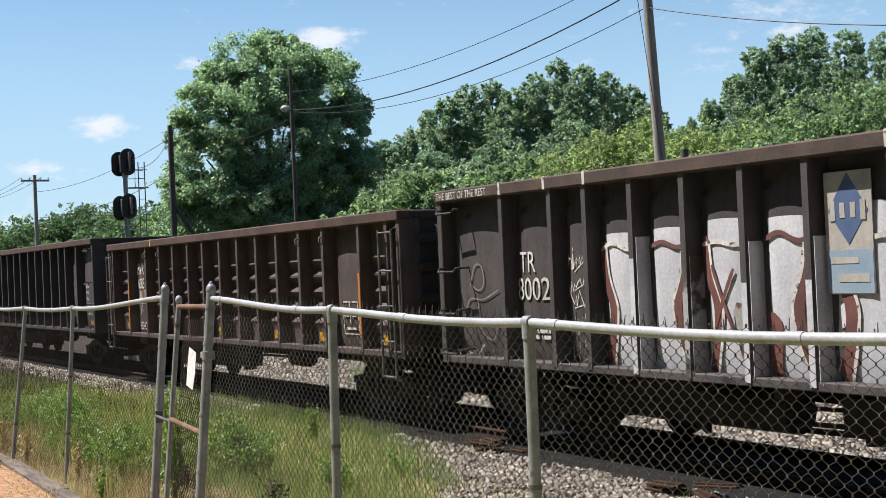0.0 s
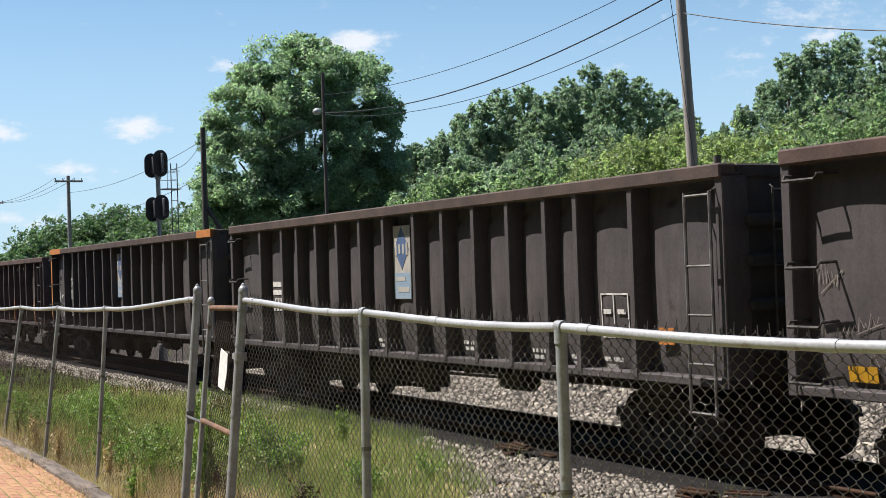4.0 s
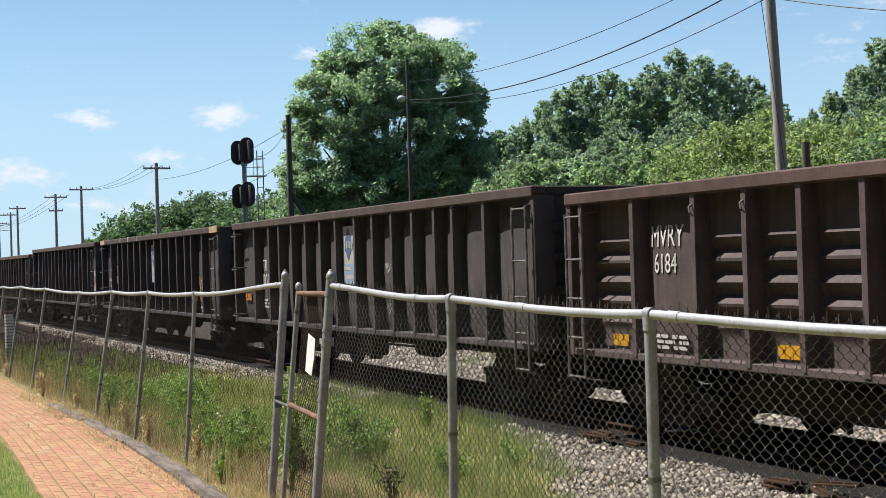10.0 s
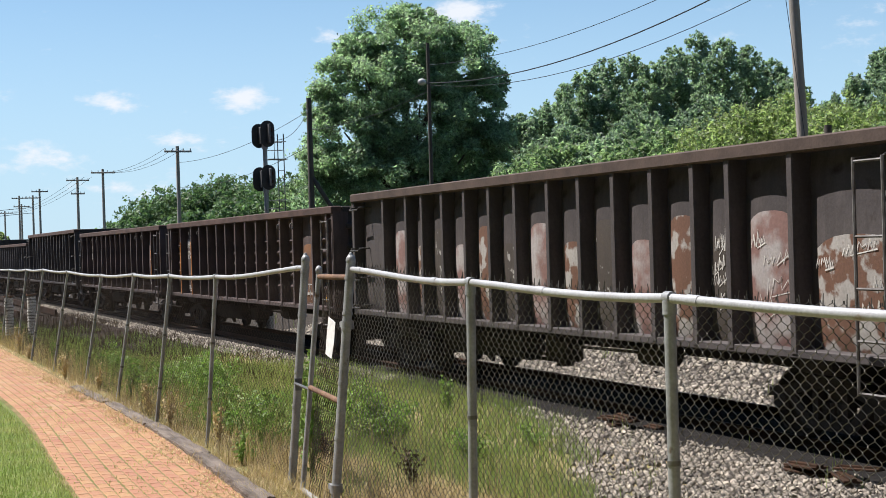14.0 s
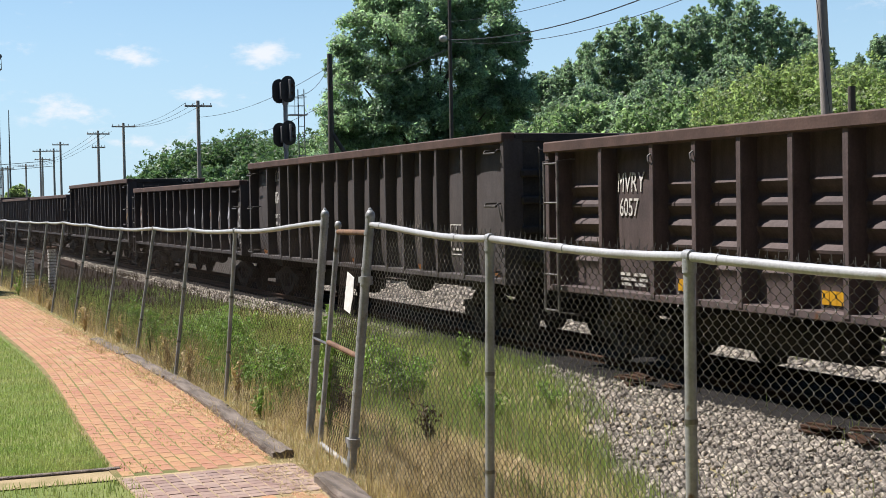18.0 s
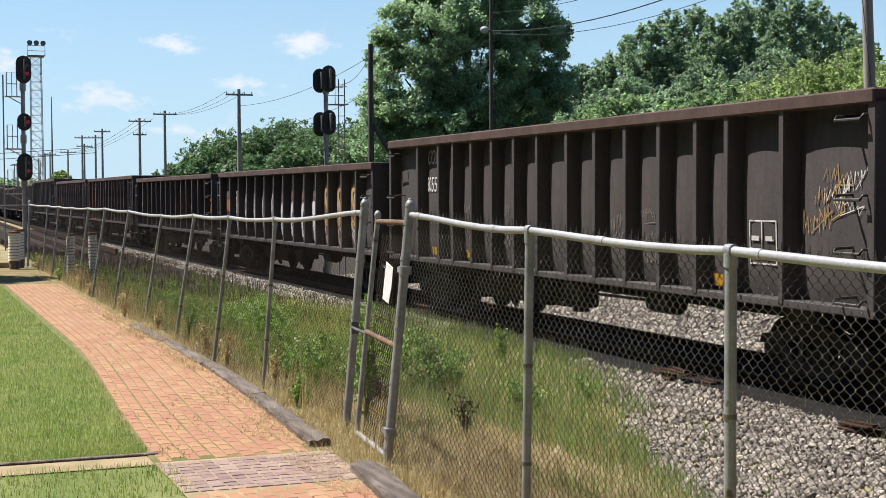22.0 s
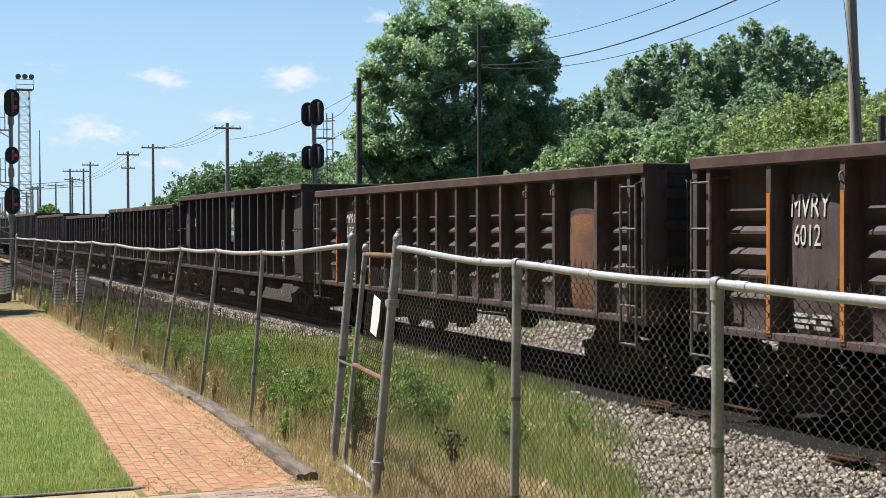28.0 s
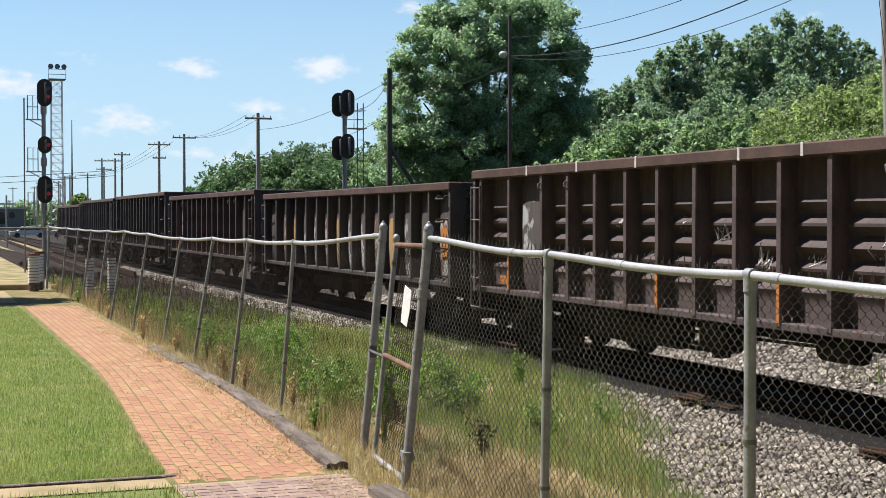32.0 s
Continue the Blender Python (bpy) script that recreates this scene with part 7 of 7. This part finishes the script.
# 13, 15, 16, 21: the lower wagons
e_ = edges("l")
for b in range(0, 14):
    y = (e_[b] + e_[b + 1]) / 2
    patch(W[13], "l", b, 0.06, 0.96, 1.2, 2.3 - 0.06 * (b % 3), (P_mixed, M_rustpatch, P_gold, M_tr, M_rustpatch, P_mixed)[b % 6] if b < 6 else (P_grey, P_white2, P_grey)[b % 3], arch=0.9)
    if b < 3:
        for q in range(4):
            yy_ = y + 0.34 - 0.2 * q
            stroke(W[13], [(yy_, 1.35), (yy_ - 0.03, 1.65), (yy_ - 0.08, 1.82), (yy_ - 0.13, 1.6), (yy_ - 0.12, 1.3)], 0.035, (M_white, P_gold, P_gold)[b], 0.005, "sprayed_line")
        if b:
            scrawl(W[13], "l", b, 1.85, 2.15, 110 + b, P_gold, 0.016, 1)
    elif b < 6:
        stroke(W[13], [(y + 0.36, 1.2), (y + 0.4, 1.9), (y + 0.2, 2.35), (y - 0.1, 2.2), (y - 0.2, 1.8), (y + 0.1, 1.55), (y + 0.38, 1.5)], 0.035, M_white, 0.005, "letter_outline")
        stroke(W[13], [(y - 0.3, 1.1), (y - 0.28, 1.9), (y - 0.4, 2.4)], 0.035, M_white, 0.006, "letter_outline")
        scrawl(W[13], "l", b, 1.35, 1.75, 110 + b, P_gold, 0.016, 1)
    else:
        r_, a = random.Random(210 + b), 1 if b % 2 else -1
        stroke(W[13], [(y + a * 0.34, r_.uniform(1.2, 1.5)), (y + a * 0.3, 1.8), (y + a * r_.uniform(0.0, 0.2), r_.uniform(2.1, 2.35)), (y - a * 0.28, r_.uniform(1.9, 2.3))], r_.uniform(0.12, 0.26), (P_pale, P_white2, P_mixed, P_white2)[b % 4], 0.005, "balloon_letter")
        stroke(W[13], [(y - a * 0.1, 1.1), (y - a * 0.3, r_.uniform(1.3, 1.5)), (y - a * 0.05, r_.uniform(1.6, 1.8)), (y + a * 0.15, 1.5)], r_.uniform(0.12, 0.24), (P_mixed, P_grey, P_white2)[b % 3], 0.006, "balloon_letter")
        stroke(W[13], [(y + a * r_.uniform(0.0, 0.2), 1.2), (y + a * 0.12, r_.uniform(1.7, 2.0)), (y - a * r_.uniform(0.0, 0.3), 2.2)], 0.04, (P_maroon, M_white, P_pink)[b % 3], 0.008, "letter_outline")
reflectors(W[13], "l", (1, 4, 8, 12))
for b in range(1, 6):
    patch(W[15], "l", b, 0.06, 0.96, 1.0, 2.35, (P_mixed, M_rustpatch, P_grey)[b % 3], arch=0.8)
    y, r_ = edges("l")[b] - 0.16, random.Random(130 + b)
    for q in range(4):
        yy_ = y - 0.2 * q
        stroke(W[15], [(yy_, 1.0 + r_.uniform(0, 0.3)), (yy_ - r_.uniform(-0.1, 0.12), 1.5), (yy_ - r_.uniform(-0.12, 0.1), 1.9), (yy_ + r_.uniform(-0.05, 0.05), r_.uniform(2.1, 2.35))], r_.uniform(0.04, 0.10), (P_pale, M_white, P_white2)[q % 3], 0.004 + 0.001 * q)
for b in (6, 7, 8):
    y = (edges("l")[b] + edges("l")[b + 1]) / 2 - 0.02
    patch(W[15], "l", b, 0.1, 0.95, 0.95, 2.42, P_maroon, "sprayed_ground", arch=1.6)
    stroke(W[15], [(y + 0.25, 1.15), (y + 0.26, 1.5), (y + 0.2, 1.85), (y + 0.06, 2.02), (y - 0.1, 1.98), (y - 0.22, 1.7), (y - 0.25, 1.2)], 0.24, P_pale, 0.006, "balloon_letter")
    stroke(W[15], [(y + 0.22, 1.1), (y + 0.05, 1.0), (y - 0.2, 1.08)], 0.22, P_pale, 0.007, "balloon_letter")
    stroke(W[15], [(y + 0.40, 1.2), (y + 0.40, 1.7), (y + 0.26, 2.1), (y + 0.04, 2.19), (y - 0.2, 2.1), (y - 0.38, 1.7)], 0.035, M_cable, 0.008, "letter_outline")
y = edges("l")[9]
stroke(W[15], [(y - 0.12, 1.1), (y - 0.12, 2.1)], 0.2, P_pale, 0.005, "balloon_letter")
stroke(W[15], [(y - 0.5, 1.0), (y - 0.45, 1.5), (y - 0.42, 2.12)], 0.34, P_pale, 0.006, "balloon_letter")
stroke(W[15], [(y - 0.62, 2.2), (y - 0.62, 2.52), (y - 0.82, 2.3), (y - 0.98, 2.54)], 0.17, P_gold, 0.007, "gold_letter")
patch(W[15], "l", 9, 0.62, 0.97, 1.15, 1.9, P_maroon, "graffiti_block", arch=0.2, lift=0.010)
for b in (10, 11, 12):
    y = (edges("l")[b] + edges("l")[b + 1]) / 2
    patch(W[15], "l", b, 0.08, 0.95, 1.0, 2.5, P_mixed, "sprayed_ground", arch=1.2)
    stroke(W[15], [(y - 0.2, 2.38), (y + 0.02, 2.5), (y + 0.2, 2.36), (y + 0.14, 2.14), (y - 0.1, 2.0), (y - 0.22, 1.8), (y - 0.1, 1.6), (y + 0.12, 1.56), (y + 0.2, 1.7)], 0.18, P_gold, 0.007, "gold_letter")
patch(W[15], "l", 0, 0.1, 0.95, 1.0, 2.45, M_mv, "brown_panel_paint", arch=0.3)
part("orange_tag", Shape().box(SHEET - 0.116, SHEET - 0.104, 7.28, 7.6, 1.75, 2.15), M_orange, W[15])
reflectors(W[15], "l", (0,), z=1.42, h=0.2)
y = edges("l")[1] - 0.2
stroke(W[15], [(y - 0.24, 2.4), (y - 0.05, 2.42), (y, 2.2), (y - 0.2, 2.16)], 0.05, M_white, 0.012, "sprayed_line")
stroke(W[15], [(y - 0.56, 2.42), (y - 0.38, 2.36), (y - 0.52, 2.24), (y - 0.40, 2.12)], 0.05, M_white, 0.012, "sprayed_line")
stroke(W[15], [(y, 1.75), (y - 0.22, 1.75), (y - 0.1, 1.35)], 0.05, M_white, 0.012, "sprayed_line")
reflectors(W[15], "l", (2, 3, 6, 9))


for b in (1, 2, 8, 9, 10):
    y = (edges("l")[b] + edges("l")[b + 1]) / 2
    patch(W[16], "l", b, 0.08, 0.95, 1.25, 2.3, P_mixed if b % 2 else M_rustpatch, "sprayed_ground", arch=1.0)
    stroke(W[16], [(y - 0.26, 2.1), (y + 0.02, 2.28), (y + 0.24, 2.0), (y + 0.24, 1.7), (y + 0.02, 1.52), (y - 0.28, 1.66)], 0.22, P_amber, 0.005, "amber_letter")
    stroke(W[16], [(y + 0.1, 1.95), (y - 0.02, 1.8)], 0.14, P_amber, 0.006, "amber_letter")
y = edges("l")[13] - 0.42
stroke(W[16], [(y + 0.12, 2.1), (y - 0.06, 2.16), (y - 0.12, 1.98), (y + 0.1, 1.72), (y - 0.14, 1.7)], 0.09, M_orange, 0.006, "orange_figure")
capacity_box(W[16], "l", 12, 1.5)
reflectors(W[16], "l", (3, 6, 9, 12, 13))
for b in (0, 3, 5, 8):
    patch(W[16], "l", b, 0.1, 0.95, 1.0, 2.2, P_tag, arch=0.8)
for b in range(1, 14):
    patch(W[21], "l", b, 0.12, 0.9, 1.0, 2.3, (P_white2, P_mixed, P_gold, P_white2)[b % 4], arch=0.8)
part("orange_tag", Shape().box(SHEET - 0.116, SHEET - 0.104, -7.7, -7.3, 1.5, 2.1), M_orange, W[21])
# 14
marks(W[14], "c", "COER", "80552", 1, lines=False)
for b in (3, 5, 9, 10):
    scrawl(W[14], "c", b, 1.2, 2.1, 150 + b, M_faint, 0.009, 3)
capacity_box(W[14], "c", 13, 1.68)
scrawl(W[14], "c", 14, 1.9, 2.6, 158, P_gold, 0.026, 4)
scrawl(W[14], "c", 14, 2.0, 2.6, 159, M_white, 0.026, 3)
reflectors(W[14], "c", (1, 3, 12), M_yellow)
# 17, 18, 20, 22, 25
marks(W[17], "m", "MVRY", "6012", 2, 0.34)
orange_dashes(W[17], "m", (1, 2), 1.0, 2.7)
for b in (4, 7, 9, 12):
    patch(W[17], "m", b, 0.2, 0.8, 1.1, 1.7, P_tag, arch=0.6, lift=-0.03)
marks(W[18], "m", "MVRY", "6137", 2, 0.32)
patch(W[18], "m", 13, 0.05, 0.95, 0.95, 2.5, M_rustpatch, "rust_patch")
orange_dashes(W[18], "m", (1, 3), 1.0, 2.1)
for i in (20, 22, 25):
    e = edges("m")
    patch(W[i], "m", 2, 0.1, 0.9, 1.6, 2.6, P_white2, "number_panel", arch=0.3)
    orange_dashes(W[i], "m", (1, 6, 9, 12), 1.0, 1.6)
    reflectors(W[i], "m", (1, 14), M_orange)
for y in (5.6, 3.6, 1.6, -1.2, -2.6):
    chord_patch(W[20], "m", y, y - 0.06, M_white, "chord_mark")
for b in range(4, 13):
    scrawl(W[20], "m", b, 1.5, 2.6, 170 + b, r=0.012, n=1)
# 19, 23
marks(W[19], "c", "COER", "80546", 1, lines=False)
emblem_board(W[19], "c", 7, "green")
reflectors(W[19], "c", (3, 6, 9, 12), M_orange, 1.05)
capacity_box(W[19], "c", 13, 1.68)
scrawl(W[19], "c", 3, 1.4, 2.2, 190, n=1)
marks(W[23], "c", "COER", "80538", 1, lines=False)
marks(W[24], "t", "TR", "80031", 1)
for i, k in enumerate(K):
    if k == "c":
        word = lettering("COER", 0.19, M_white, W[i], 0.0, 0.0, 0.0, "end_stencil")
        word.data.transform(Matrix(((0, -1, 0, 0.62), (1, 0, 0, -HALF - 0.004), (0, 0, 1, TOP["c"] - 0.15), (0, 0, 0, 1))))

# ---------------------------------------------------------------- what moves
SLACK = {2: 0.28, 7: -0.26, 12: 0.28, 14: 0.08}


def train_at(t):
    """Where the far end of the first wagon is, along the track."""
    return 18.0476 - 10.5612 * t ** 1 - 0.00114996 * t ** 2 - 0.000446563 * t ** 3 + 8.0907e-06 * t ** 4


def motions():
    times = [0.5 * k for k in range(65)]
    for i, car in enumerate(wagons):
        rows = []
        for t in times:
            x, y, h = track_at(train_at(t) + LENGTH * i - HALF + SLACK.get(i, 0.0))
            rows.append((t, pose(x, y, BODY_Z, 0, 0, math.degrees(h))))
        walk(car, rows)
    for i, car in enumerate(wagons[:23]):
        for truck in [o for o in car.children if o.name.startswith("truck")]:
            for axle in [o for o in truck.children if o.name.startswith("wheelset")]:
                roll(i, truck.location.y, axle)


def roll(i, along, axle):
    """Turn one wheelset while it passes the camera, and leave it still before and after."""
    place = axle.location.copy()
    near = [k for k in range(0, 961) if 2.0 < train_at(k / 30) + LENGTH * i - HALF + along < 42.0]
    if len(near) < 2:
        return
    s0 = train_at(near[0] / 30)
    rows = [(k / 30, pose(*place, math.degrees((s0 - train_at(k / 30)) / 0.42))) for k in near]
    if near[0] > 0:
        rows.insert(0, (0.0, rows[0][1]))
    if near[-1] < 960:
        rows.append((32.0, rows[-1][1]))
    walk(axle, rows)


motions()
